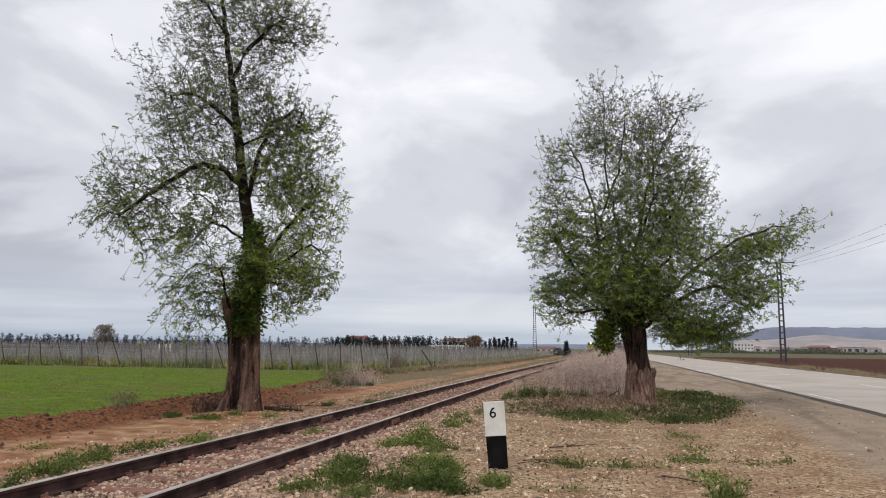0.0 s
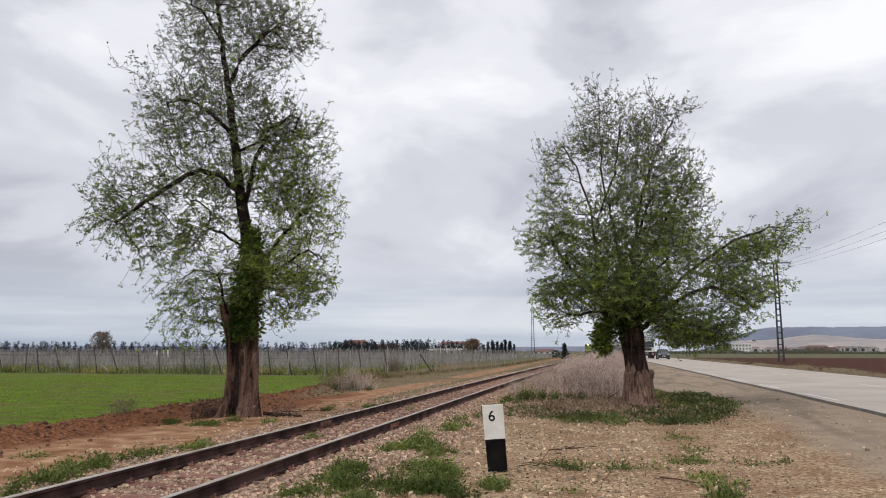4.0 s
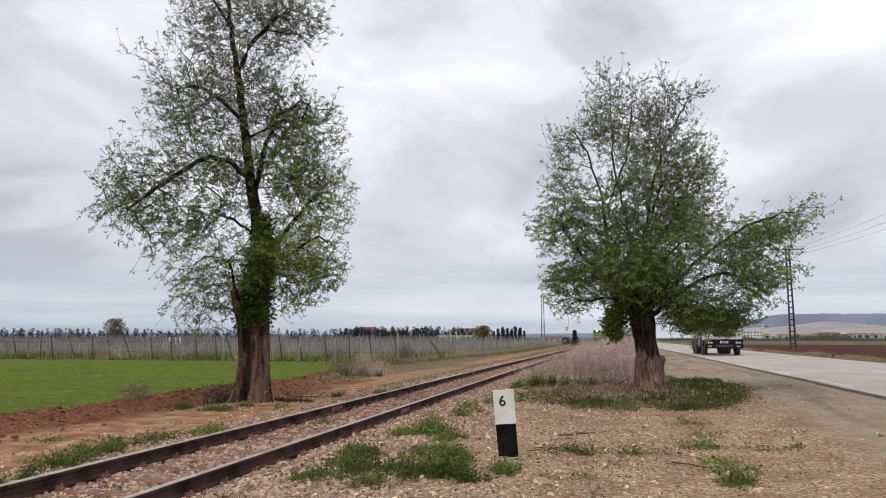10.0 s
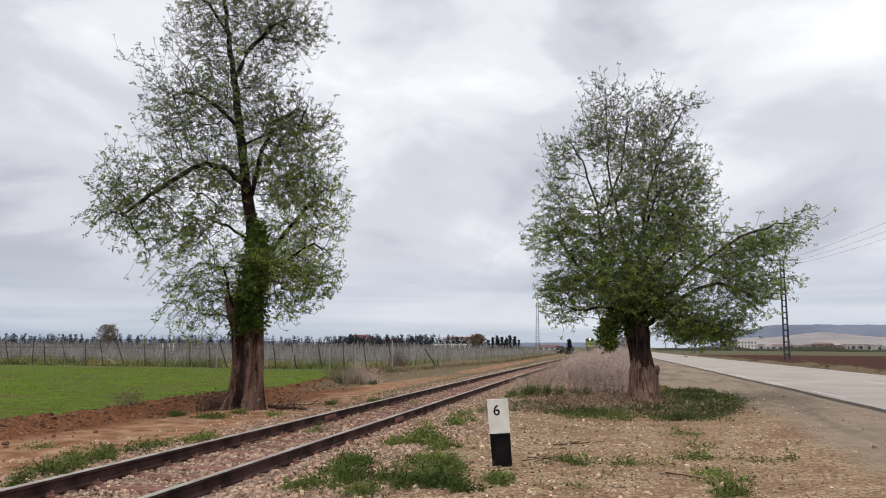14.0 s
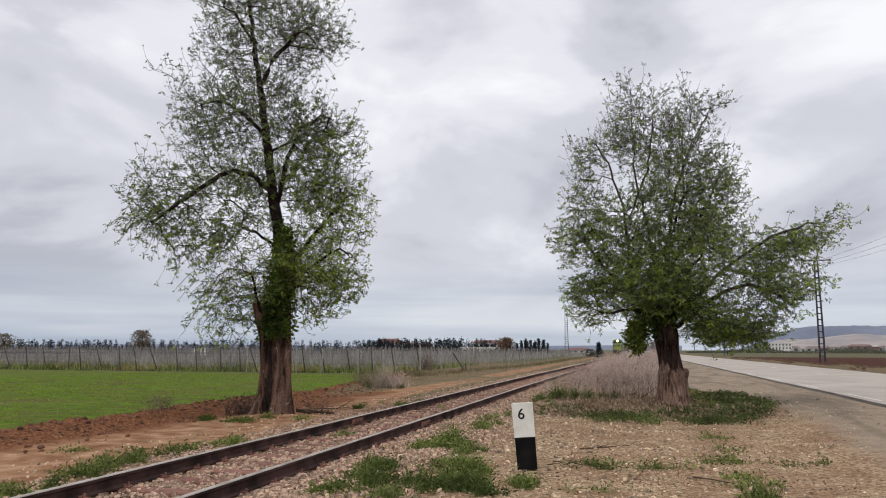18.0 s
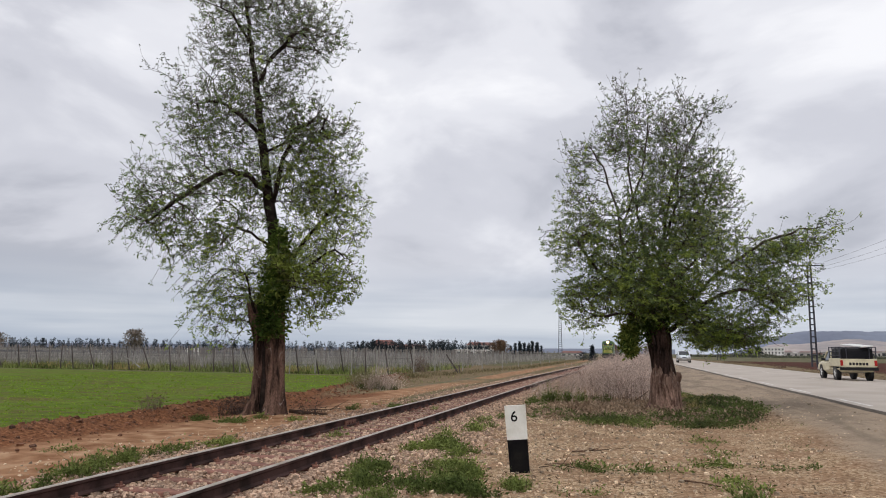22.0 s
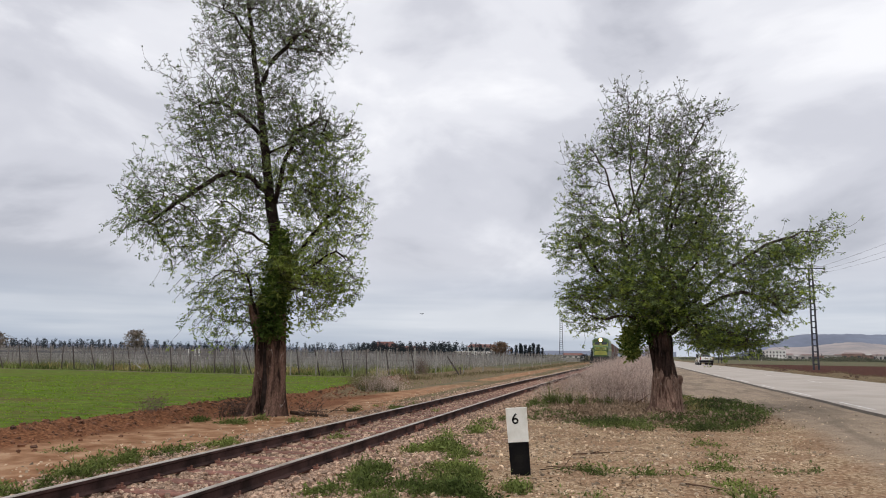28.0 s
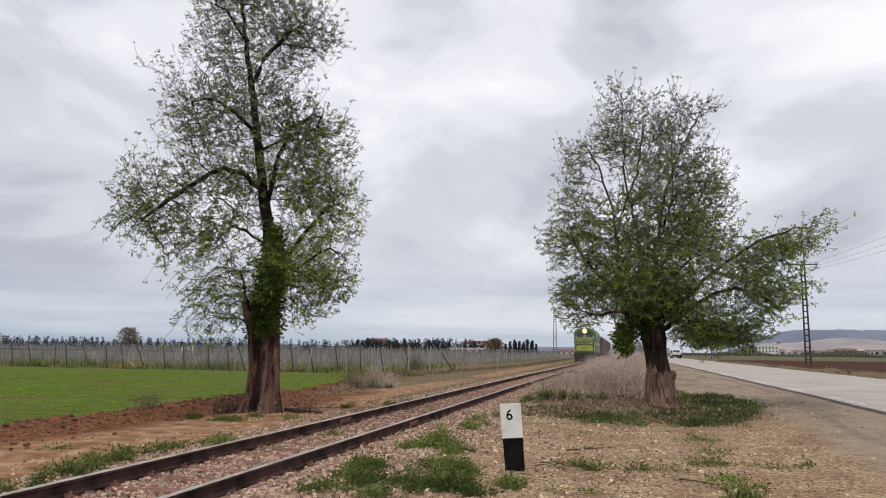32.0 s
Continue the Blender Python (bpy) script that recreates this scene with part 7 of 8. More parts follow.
def small_van():
    def front(c):
        part("front_bumper", box((0, 0.08, 0.44), (1.66, 0.24, 0.36), 0.07), M["dusty_rim"], c, "unpainted dark bumper")
        part("grille", box((0, -0.01, 0.70), (0.6, 0.06, 0.10), 0.02), M["rubber"], c)
        lamp_pair(c, "headlight", 0.63, 0.10, 0.76, (0.28, 0.2, 0.17), "lamp_clear", "large clear headlight")
        plate_bars(c, (0, -0.05, 0.50), 0.52, 0.11, -1)
        for x in (-0.4, 0.05):
            part("wiper", bar((x, 0.92, 1.1), (x + 0.5, 1.1, 1.2), 0.02), M["rubber"], c)

    def rear(c):
        part("rear_bumper", box((0, 4.12, 0.42), (1.66, 0.2, 0.3), 0.06), M["rubber"], c)
        lamp_pair(c, "tail_light", 0.74, 4.18, 1.05, (0.12, 0.1, 0.5), "lamp_red")
    body = [(0.0, 0.62, 0.3, 0.66), (0.06, 0.76, 0.24, 0.78), (0.25, 0.83, 0.22, 0.90), (0.8, 0.86, 0.22, 1.05), (1.6, 0.87, 0.22, 1.12), (3.4, 0.87, 0.22, 1.14), (4.1, 0.86, 0.24, 1.14), (4.2, 0.82, 0.3, 1.10)]
    gl = [(0.62, 0.76, 0.74, 1.00, 1.00), (1.62, 0.80, 0.64, 1.10, 1.58), (2.6, 0.82, 0.66, 1.12, 1.68), (3.8, 0.82, 0.66, 1.12, 1.64), (4.17, 0.80, 0.70, 1.12, 1.12)]
    c = car("small_van", "small silver van with raked windscreen and dark bumper", "van", "silver", 4.2, 1.76, body, gl, (0.85, 3.45), 0.31, 0.19, front, rear)
    for s in (-1, 1):
        part("side_panel", loft([[(s * 0.835, y, 1.10), (s * 0.69, y, 1.60), (s * 0.66, y, 1.60), (s * 0.80, y, 1.10)] for y in (2.7, 3.75)]), PAINT["silver"], c)
    return c


def white_pickup():
    def front(c):
        part("front_bumper", box((0, 0.06, 0.52), (1.76, 0.2, 0.34), 0.06), M["rubber"], c)
        part("grille", box((0, -0.02, 0.84), (0.9, 0.06, 0.22), 0.03), M["chrome"], c)
        lamp_pair(c, "headlight", 0.70, 0.08, 0.88, (0.3, 0.16, 0.22), "lamp_clear")
        plate_bars(c, (0, -0.06, 0.55), 0.52, 0.11, -1)

    def rear(c):
        for s in (-1, 1):
            part("bed_side", box((s * 0.865, 4.25, 0.98), (0.09, 1.62, 0.42), 0.03), PAINT["white"], c)
        part("bed_front", box((0, 3.44, 0.98), (1.66, 0.07, 0.40), 0.02), PAINT["white"], c)
        tg = part("tailgate", box((0, 5.09, 0.94), (1.60, 0.09, 0.50), 0.03), PAINT["white"], c, "white tailgate with a long dark handle strip")
        part("handle_strip", box((0, 5.145, 1.06), (0.85, 0.02, 0.05), 0.008), M["chrome"], tg)
        plate_bars(tg, (0.05, 5.15, 0.96), 0.52, 0.12, 1, "plate_yellow")
        part("rear_bumper", box((0, 5.02, 0.57), (1.84, 0.44, 0.32), 0.07), PAINT["dark_trim"], c, "black plastic rear bumper")
        lamp_pair(c, "tail_light", 0.845, 5.09, 0.96, (0.12, 0.12, 0.40), "lamp_tail", "tall dull red tail light")
    body = [(0.0, 0.70, 0.42, 0.90), (0.08, 0.84, 0.34, 1.0), (0.5, 0.89, 0.32, 1.06), (1.2, 0.89, 0.32, 1.10), (1.8, 0.89, 0.32, 1.12), (3.4, 0.89, 0.34, 1.12), (3.46, 0.89, 0.36, 0.80), (5.0, 0.89, 0.42, 0.80), (5.1, 0.87, 0.48, 0.80)]
    gl = [(1.12, 0.78, 0.76, 1.09, 1.09), (1.85, 0.80, 0.66, 1.11, 1.66), (2.5, 0.81, 0.67, 1.11, 1.71), (3.2, 0.81, 0.66, 1.11, 1.68), (3.46, 0.80, 0.76, 1.11, 1.11)]
    return car("pickup", "white double-cab pickup with black rear bumper", "pickup truck", "white", 5.1, 1.8, body, gl, (0.95, 4.05), 0.36, 0.24, front, rear)


def cream_pickup():
    def front(c):
        part("front_bumper", box((0, 0.02, 0.48), (1.6, 0.12, 0.16), 0.03), M["chrome"], c)
        part("grille", box((0, -0.01, 0.72), (1.1, 0.06, 0.18), 0.02), M["rubber"], c)
        lamp_pair(c, "headlight", 0.62, 0.03, 0.74, (0.2, 0.08, 0.2), "lamp_clear")

    def rear(c):
        for s in (-1, 1):
            part("bed_side", box((s * 0.79, 3.42, 0.86), (0.06, 1.95, 0.40), 0.02), PAINT["cream"], c)
        part("bed_front", box((0, 2.44, 0.9), (1.5, 0.06, 0.44), 0.02), PAINT["cream"], c)
        tg = part("tailgate", box((0, 4.40, 0.84), (1.56, 0.07, 0.40), 0.02), PAINT["cream"], c, "worn cream tailgate with dark lettering bars")
        bm = bmesh.new()
        for k in range(6):
            add_box(bm, (-0.36 + 0.145 * k, 4.44, 0.80), (0.10, 0.012, 0.12))
        part("mark", bm, M["rubber"], tg)
        part("rear_bumper", box((0, 4.45, 0.56), (1.66, 0.14, 0.14), 0.02), M["rubber"], c)
        lamp_pair(c, "tail_light", 0.74, 4.44, 0.84, (0.12, 0.05, 0.26), "lamp_red")
        # cage of square bars round the bed
        for s in (-1, 1):
            for y in (2.5, 3.1, 3.75, 4.36):
                part("stake", bar((s * 0.78, y, 1.04), (s * 0.80, y, 1.62), 0.05, 0.05, 4), M["steel"], c)
            for z in (1.2, 1.4, 1.6):
                part("rail", bar((s * 0.79, 2.48, z), (s * 0.79, 4.38, z), 0.045, 0.045, 4), M["steel"], c)
        for z in (1.4, 1.6):
            part("rail", bar((-0.79, 2.48, z), (0.79, 2.48, z), 0.045, 0.045, 4), M["steel"], c)
        for x in (-0.78, -0.5, 0.5, 0.78):
            part("stake", bar((x, 4.38, 1.04), (x, 4.38, 1.62), 0.045, 0.045, 4), M["steel"], c)
        part("load", box((0.0, 3.4, 1.24), (1.42, 1.8, 0.66), 0.14), PAINT["dark_trim"], c, "dark covered load")
        part("plank", box((-0.25, 3.3, 1.70), (0.5, 2.6, 0.05), 0.01, pose(0, 0, 0, -3, 4, 6)), PAINT["white"], c, "pale plank across the cage")
        part("red_bundle", box((-0.35, 3.9, 1.52), (0.28, 0.4, 0.14), 0.05), M["lamp_red"], c, "red bundle")
    body = [(0.0, 0.70, 0.36, 0.80), (0.06, 0.78, 0.32, 0.86), (0.5, 0.80, 0.3, 0.90), (1.1, 0.80, 0.3, 0.94), (1.6, 0.80, 0.3, 0.96), (2.38, 0.80, 0.32, 0.96), (2.44, 0.80, 0.34, 0.68), (4.3, 0.80, 0.42, 0.68), (4.4, 0.79, 0.46, 0.68)]
    gl = [(1.05, 0.72, 0.70, 0.94, 0.94), (1.5, 0.73, 0.62, 0.95, 1.42), (2.0, 0.73, 0.62, 0.95, 1.45), (2.32, 0.73, 0.62, 0.95, 1.42), (2.40, 0.72, 0.68, 0.95, 0.95)]
    return car("old_pickup", "old cream pickup with dark stake cage and covered load", "pickup truck", "cream", 4.4, 1.6, body, gl, (0.85, 3.45), 0.33, 0.19, front, rear, "plate")


def tipper_truck():
    t = empty("tipper_truck", label="white three-axle tipper truck with beige ribbed dump body", category="truck")
    W = 2.49
    # cab
    cab = [[(-1.15, y0, 1.02), (1.15, y0, 1.02), (1.2, y1, 1.45), (1.2, y1 + 0.03, 1.75), (1.18, y2, 2.72), (1.06, y3, 2.95), (-1.06, y3, 2.95), (-1.18, y2, 2.72), (-1.2, y1 + 0.03, 1.75), (-1.2, y1, 1.45)] for y0, y1, y2, y3 in ((0.06, 0.0, 0.22, 0.42), (0.5, 0.5, 0.55, 0.6), (2.0, 2.0, 2.0, 2.0), (2.08, 2.08, 2.05, 1.98))]
    soft_shade(part("cab", loft(cab), PAINT["truck_white"], t), 0.35)
    bowed = lambda w, y, z, n=9: [(w * q, y + 0.035 * q ** 4, z) for q in np.linspace(-1, 1, n)]
    sheet = lambda wa, ya, za, wb, yb, zb, th: loft([bowed(wa, ya, za) + [(x, y + th, z) for x, y, z in bowed(wa, ya, za)[::-1]], bowed(wb, yb, zb) + [(x, y + th, z) for x, y, z in bowed(wb, yb, zb)[::-1]]])
    soft_shade(part("windscreen", sheet(1.12, -0.005, 1.80, 1.08, 0.15, 2.60, 0.10), M["cab_glass"], t, "large dark windscreen"))
    soft_shade(part("sun_visor", sheet(1.20, 0.06, 2.60, 1.12, 0.24, 2.88, 0.2), PAINT["visor"], t, "dark grey visor over the windscreen"))
    part("roof_badge", box((0.02, 0.12, 2.78), (0.16, 0.03, 0.16), 0.02), M["plate"], t, "small pale roof badge")
    gr = part("grille", loft([[(-0.66, y, 1.28), (0.66, y, 1.28), (0.78, y, 1.64), (-0.78, y, 1.64)] for y in (-0.04, 0.02)]), M["rubber"], t, "wide black slatted grille")
    for k in range(5):
        part("slat", box((0, -0.045, 1.33 + 0.065 * k), (1.28 + 0.04 * k, 0.02, 0.02)), PAINT["visor"], gr)
    ring = bmesh.new()
    for k in range(20):
        a, b = 2 * math.pi * k / 20, 2 * math.pi * (k + 1) / 20
        add_bar(ring, (0.115 * math.cos(a), -0.065, 1.48 + 0.115 * math.sin(a)), (0.115 * math.cos(b), -0.065, 1.48 + 0.115 * math.sin(b)), 0.035, 0.03)
    add_bar(ring, (-0.05, -0.065, 1.43), (0.05, -0.065, 1.53), 0.045, 0.03)
    part("emblem", ring, M["chrome"], gr, "round chrome emblem")
    nb = bmesh.new()
    for k in range(8):
        add_box(nb, (-0.37 + 0.1 * k, -0.005, 1.73), (0.075, 0.012, 0.055))
    part("name_strip", nb, PAINT["visor"], t, "dark name strip of bars")
    bp = part("front_bumper", box((0, 0.10, 0.78), (W - 0.02, 0.42, 0.62), 0.06), PAINT["dark_trim"], t, "deep black bumper")
    part("bumper_slot", box((0, -0.115, 0.64), (1.1, 0.03, 0.14), 0.02), M["dark_hole"], bp)
    plate_bars(bp, (0.0, -0.125, 0.88), 0.52, 0.12, -1)
    for s in (-1, 1):
        for k, x in enumerate((0.80, 0.97)):
            part("headlight", disc((s * x, -0.115, 0.86), 0.07, 0.05, "Y", 16, 0.01), M["lamp_clear"], bp)
        part("turn_signal", box((s * 1.15, -0.10, 0.86), (0.12, 0.08, 0.13), 0.02), M["lamp_red"], bp, "red-orange corner lamp")
        part("fog_lamp", box((s * 0.9, -0.12, 0.62), (0.22, 0.03, 0.06), 0.01), M["lamp_clear"], bp)
        # doors, windows, steps and mirrors
        part("door", box((s * 1.198, 1.0, 1.42), (0.03, 1.05, 0.8), 0.012), PAINT["truck_white"], t)
        part("side_window", loft([[(s * 1.17, y, 1.85), (s * 1.225, y, 1.85), (s * 1.212, y, 2.58), (s * 1.15, y, 2.58)] for y in (0.52, 1.45)]), M["cab_glass"], t)
        part("door_handle", box((s * 1.23, 1.35, 1.62), (0.03, 0.18, 0.05), 0.01), M["rubber"], t)
        part("step", box((s * 1.12, 0.55, 0.50), (0.22, 0.5, 0.06), 0.01), M["rubber"], t)
        mi = part("mirror", box((s * 1.44, 0.15, 2.30), (0.20, 0.12, 0.38), 0.04), M["rubber"], t)
        part("mirror_arm", bar((s * 1.15, 0.25, 2.62), (s * 1.44, 0.15, 2.47), 0.035, 0.035, 6), M["rubber"], mi)
        part("mirror_arm", bar((s * 1.18, 0.25, 1.75), (s * 1.44, 0.15, 2.12), 0.035, 0.035, 6), M["rubber"], mi)
        part("fender", loft([[(s * 0.85, 1.64 + 0.68 * math.cos(a), 0.53 + 0.68 * math.sin(a)) for a in np.linspace(0.1, 3.04, 9)] + [(s * 0.85, 1.64 + 0.62 * math.cos(a), 0.53 + 0.62 * math.sin(a)) for a in np.linspace(3.04, 0.1, 9)], [(s * 1.235, 1.64 + 0.68 * math.cos(a), 0.53 + 0.68 * math.sin(a)) for a in np.linspace(0.1, 3.04, 9)] + [(s * 1.235, 1.64 + 0.62 * math.cos(a), 0.53 + 0.62 * math.sin(a)) for a in np.linspace(3.04, 0.1, 9)]]), M["rubber"], t)
        for y in (1.64,):
            wheel(t, s * 1.06, y, 0.53, 0.32, "dusty_rim", spokes=0)
        for y in (5.55, 6.92):
            wheel(t, s * 1.06, y, 0.53, 0.33, "dusty_rim", spokes=0)
            wheel(t, s * 0.70, y, 0.53, 0.30, "rubber", spokes=0)
        part("chassis_rail", box((s * 0.42, 4.7, 0.92), (0.09, 7.2, 0.28), 0.01), M["rubber"], t)
    for x in (-0.7, -0.25, 0.3):
        part("wiper", bar((x, 0.02, 1.80), (x + 0.42, 0.015, 1.86), 0.03, 0.02), M["rubber"], t)
    part("front_axle", bar((-1.0, 1.64, 0.53), (1.0, 1.64, 0.53), 0.16, 0.16, 8), M["rubber"], t)
    for y in (5.55, 6.92):
        part("rear_axle", bar((-1.0, y, 0.53), (1.0, y, 0.53), 0.2, 0.2, 8), M["rubber"], t)
    part("fuel_tank", box((-0.98, 3.3, 0.82), (0.5, 1.1, 0.55), 0.12), M["dusty_rim"], t, "dusty grey fuel tank")
    part("battery_box", box((0.98, 3.2, 0.82), (0.46, 0.9, 0.5), 0.05), M["rubber"], t)
    part("side_guard", bar((-1.2, 2.3, 0.75), (-1.2, 4.6, 0.75), 0.07), M["dusty_rim"], t)
    # dump body
    y0, y1, zb, zt = 2.45, 8.35, 1.28, 2.92
    d = part("dump_body", loft([[(-1.12, y0, zb), (1.12, y0, zb), (1.2, y0, zt), (-1.2, y0, zt)], [(-1.12, y1, zb), (1.12, y1, zb), (1.2, y1, zt - 0.1), (-1.2, y1, zt - 0.1)]]), PAINT["dump"], t)
    for s in (-1, 1):
        for k in range(9):
            y = y0 + 0.12 + (y1 - y0 - 0.24) * k / 8
            part("rib", loft([[(s * 1.115, y - 0.09, zb + 0.02), (s * 1.115, y + 0.09, zb + 0.02), (s * 1.195, y + 0.09, zt - 0.42), (s * 1.195, y - 0.09, zt - 0.42)], [(s * 1.21, y - 0.06, zb + 0.06), (s * 1.21, y + 0.06, zb + 0.06), (s * 1.27, y + 0.06, zt - 0.50), (s * 1.27, y - 0.06, zt - 0.50)]]), PAINT["dump"], d)
        part("rim_rail", bar((s * 1.16, y0, zb + 0.02), (s * 1.16, y1, zb + 0.02), 0.16), PAINT["dump"], d)
    part("header", loft([[(-1.22, y0 - 0.05, zb), (1.22, y0 - 0.05, zb), (1.25, y0 - 0.05, 3.30), (-1.25, y0 - 0.05, 3.30)], [(-1.22, y0 + 0.06, zb), (1.22, y0 + 0.06, zb), (1.25, y0 + 0.06, 3.30), (-1.25, y0 + 0.06, 3.30)]]), PAINT["dump"], d, "tall front board of the dump body")
    part("cab_shield", loft([[(-1.22, 0.95, 3.02), (1.22, 0.95, 3.02), (1.22, 0.95, 3.17), (-1.22, 0.95, 3.17)], [(-1.25, y0, 3.20), (1.25, y0, 3.20), (1.25, y0, 3.31), (-1.25, y0, 3.31)]]), PAINT["shield"], d, "pale grey shield reaching over the cab")
    ladder = part("ladder", bar((-1.30, y0 + 0.02, 1.3), (-1.32, y0 + 0.02, 3.3), 0.045), M["steel"], d)
    part("ladder_post", bar((-1.30, y0 + 0.34, 1.3), (-1.32, y0 + 0.34, 3.3), 0.045), M["steel"], ladder)
    for k in range(7):
        part("rung", bar((-1.31, y0 + 0.02, 1.45 + 0.27 * k), (-1.31, y0 + 0.34, 1.45 + 0.27 * k), 0.03), M["steel"], ladder)
    tp = []
    for k, y in enumerate(np.linspace(y0 + 0.08, y1 + 0.04, 49)):
        f = k / 48
        top = 3.28 - 0.36 * float(sm(0.0, 0.55, np.array(f))) + 0.10 * float(sm(0.7, 1.0, np.array(f))) + 0.02 * math.sin(23 * f)
        hem = 2.62 - 0.30 * f + 0.13 * abs(math.sin(math.pi * 8 * f)) - 0.30 * float(sm(0.93, 1.0, np.array(f)))
        tp.append([(-1.29, y, hem), (-1.275, y, (hem + top) / 2), (-1.24, y, top - 0.05), (-0.6, y, top - 0.04 + 0.03 * math.sin(17 * f)), (0.0, y, top - 0.08), (0.6, y, top - 0.04), (1.24, y, top - 0.05), (1.275, y, (hem + top) / 2), (1.29, y, hem)])
    part("tarpaulin", loft(tp), PAINT["tarp"], d, "grey tarpaulin drawn over the load", smooth=True)
    part("tailgate", box((0, y1 + 0.05, 1.95), (2.34, 0.1, 1.36), 0.02), PAINT["dump"], d)
    for s in (-1, 1):
        part("mudflap", box((s * 0.95, 7.75, 0.6), (0.6, 0.03, 0.6)), M["rubber"], t)
        part("tail_light", box((s * 0.95, 8.3, 1.0), (0.28, 0.06, 0.09), 0.01), M["lamp_red"], t)
    return t


def bogie(parent, y, n, r, pitch, name="bogie"):
    b = part(name, box((0, y, r + 0.12), (2.2, pitch * (n - 1) + 1.0, 0.34), 0.04), PAINT["loco_black"], parent)
    for k in range(n):
        yy = y + pitch * (k - (n - 1) / 2)
        for s in (-1, 1):
            w = part("wheel", disc((s * 0.72, yy, r), r, 0.13, "X", 20, 0.02), PAINT["loco_black"], b)
            part("axle_box", box((s * 1.05, yy, r), (0.22, 0.32, 0.32), 0.03), PAINT["loco_black"], b)
    return b


def locomotive():
    lo = empty("locomotive", label="green and yellow diesel locomotive with lit headlight", category="locomotive")
    L = 17.0
    sec = lambda y, hw, z0, z1, rr: [(-hw, y, z0), (hw, y, z0), (hw, y, z1 - rr), (hw - rr * 0.35, y, z1 - rr * 0.35), (hw - rr, y, z1), (0, y, z1 + 0.05), (-hw + rr, y, z1), (-hw + rr * 0.35, y, z1 - rr * 0.35), (-hw, y, z1 - rr)]
    part("body", loft([sec(0.55, 1.25, 1.3, 3.95, 0.5), sec(0.9, 1.38, 1.3, 4.12, 0.45), sec(2.8, 1.40, 1.3, 4.15, 0.42), sec(16.2, 1.40, 1.3, 4.15, 0.42), sec(16.8, 1.3, 1.3, 3.95, 0.5)]), PAINT["loco_green"], lo)
    nose = lambda y, hw, z0, z1: [(-hw, y, z0), (hw, y, z0), (hw, y, z1 - 0.2), (hw - 0.25, y, z1), (-hw + 0.25, y, z1), (-hw, y, z1 - 0.2)]
    part("nose", loft([nose(0.0, 1.05, 1.25, 2.75), nose(0.12, 1.22, 1.2, 2.9), nose(0.6, 1.36, 1.15, 3.0), nose(0.75, 1.38, 1.15, 3.0)]), PAINT["loco_green"], lo, "rounded green nose")
    part("front_panel", loft([nose(-0.03, 1.02, 1.5, 2.15), nose(0.06, 1.10, 1.5, 2.17)]), PAINT["loco_yellow"], lo, "yellow panel across the nose")
    part("cab_front", loft([[(-1.2, 0.5, 2.98), (1.2, 0.5, 2.98), (1.12, 0.6, 3.75), (0.75, 0.68, 4.0), (-0.75, 0.68, 4.0), (-1.12, 0.6, 3.75)], [(-1.3, 0.72, 2.98), (1.3, 0.72, 2.98), (1.2, 0.8, 3.78), (0.8, 0.88, 4.05), (-0.8, 0.88, 4.05), (-1.2, 0.8, 3.78)]]), PAINT["loco_yellow"], lo, "yellow-green cab front")
    part("roof_band", loft([[(-1.42, y, 3.55), (-1.42, y, 3.72), (1.42, y, 3.72), (1.42, y, 3.55)] for y in (0.95, 16.2)]), PAINT["loco_yellow"], lo)
    part("side_stripe", loft([[(-1.415, y, 2.2), (-1.415, y, 2.45), (1.415, y, 2.45), (1.415, y, 2.2)] for y in (0.8, 16.6)]), PAINT["loco_yellow"], lo)
    for s in (-1, 1):
        part("windscreen", loft([[(s * 0.18, 0.485, 3.12), (s * 1.05, 0.485, 3.12), (s * 1.0, 0.57, 3.62), (s * 0.18, 0.57, 3.62)], [(s * 0.18, 0.54, 3.12), (s * 1.05, 0.54, 3.12), (s * 1.0, 0.63, 3.62), (s * 0.18, 0.63, 3.62)]]), M["glass"], lo)
        part("side_window", box((s * 1.41, 1.6, 3.3), (0.04, 0.9, 0.55), 0.01), M["glass"], lo)
        # chevrons on the nose: three pale stripes sweeping up from the middle
        for k in range(3):
            z = 2.22 + 0.17 * k
            pts = [(s * x, -0.035, z + 0.16 * math.sin(2.6 * x) - 0.06 * x) for x in np.linspace(0.02, 1.0, 7)]
            v, f = tubes([(pts, np.full(7, 0.035))], 5)
            link("stripe", v.tolist(), f, PAINT["loco_yellow"], lo, "yellow chevron stripe")
        part("marker_light", disc((s * 0.85, -0.02, 2.45), 0.10, 0.06, "Y", 14, 0.01), M["lamp_clear"], lo)
        bu = part("buffer", disc((s * 0.87, -0.62, 1.02), 0.22, 0.08, "Y", 18, 0.02), PAINT["loco_black"], lo)
        part("buffer_shank", bar((s * 0.87, -0.6, 1.02), (s * 0.87, 0.05, 1.02), 0.2, 0.26, 10), PAINT["loco_black"], bu)
        part("handrail", bar((s * 1.25, -0.05, 1.3), (s * 1.25, -0.05, 2.4), 0.05, 0.05, 6), M["plate"], lo)
        part("fuel_tank", box((s * 0.75, 8.5, 0.75), (1.1, 4.2, 0.75), 0.12), PAINT["loco_black"], lo)
    part("frame", box((0, 8.4, 1.2), (2.7, 16.8, 0.28), 0.04), PAINT["loco_black"], lo)
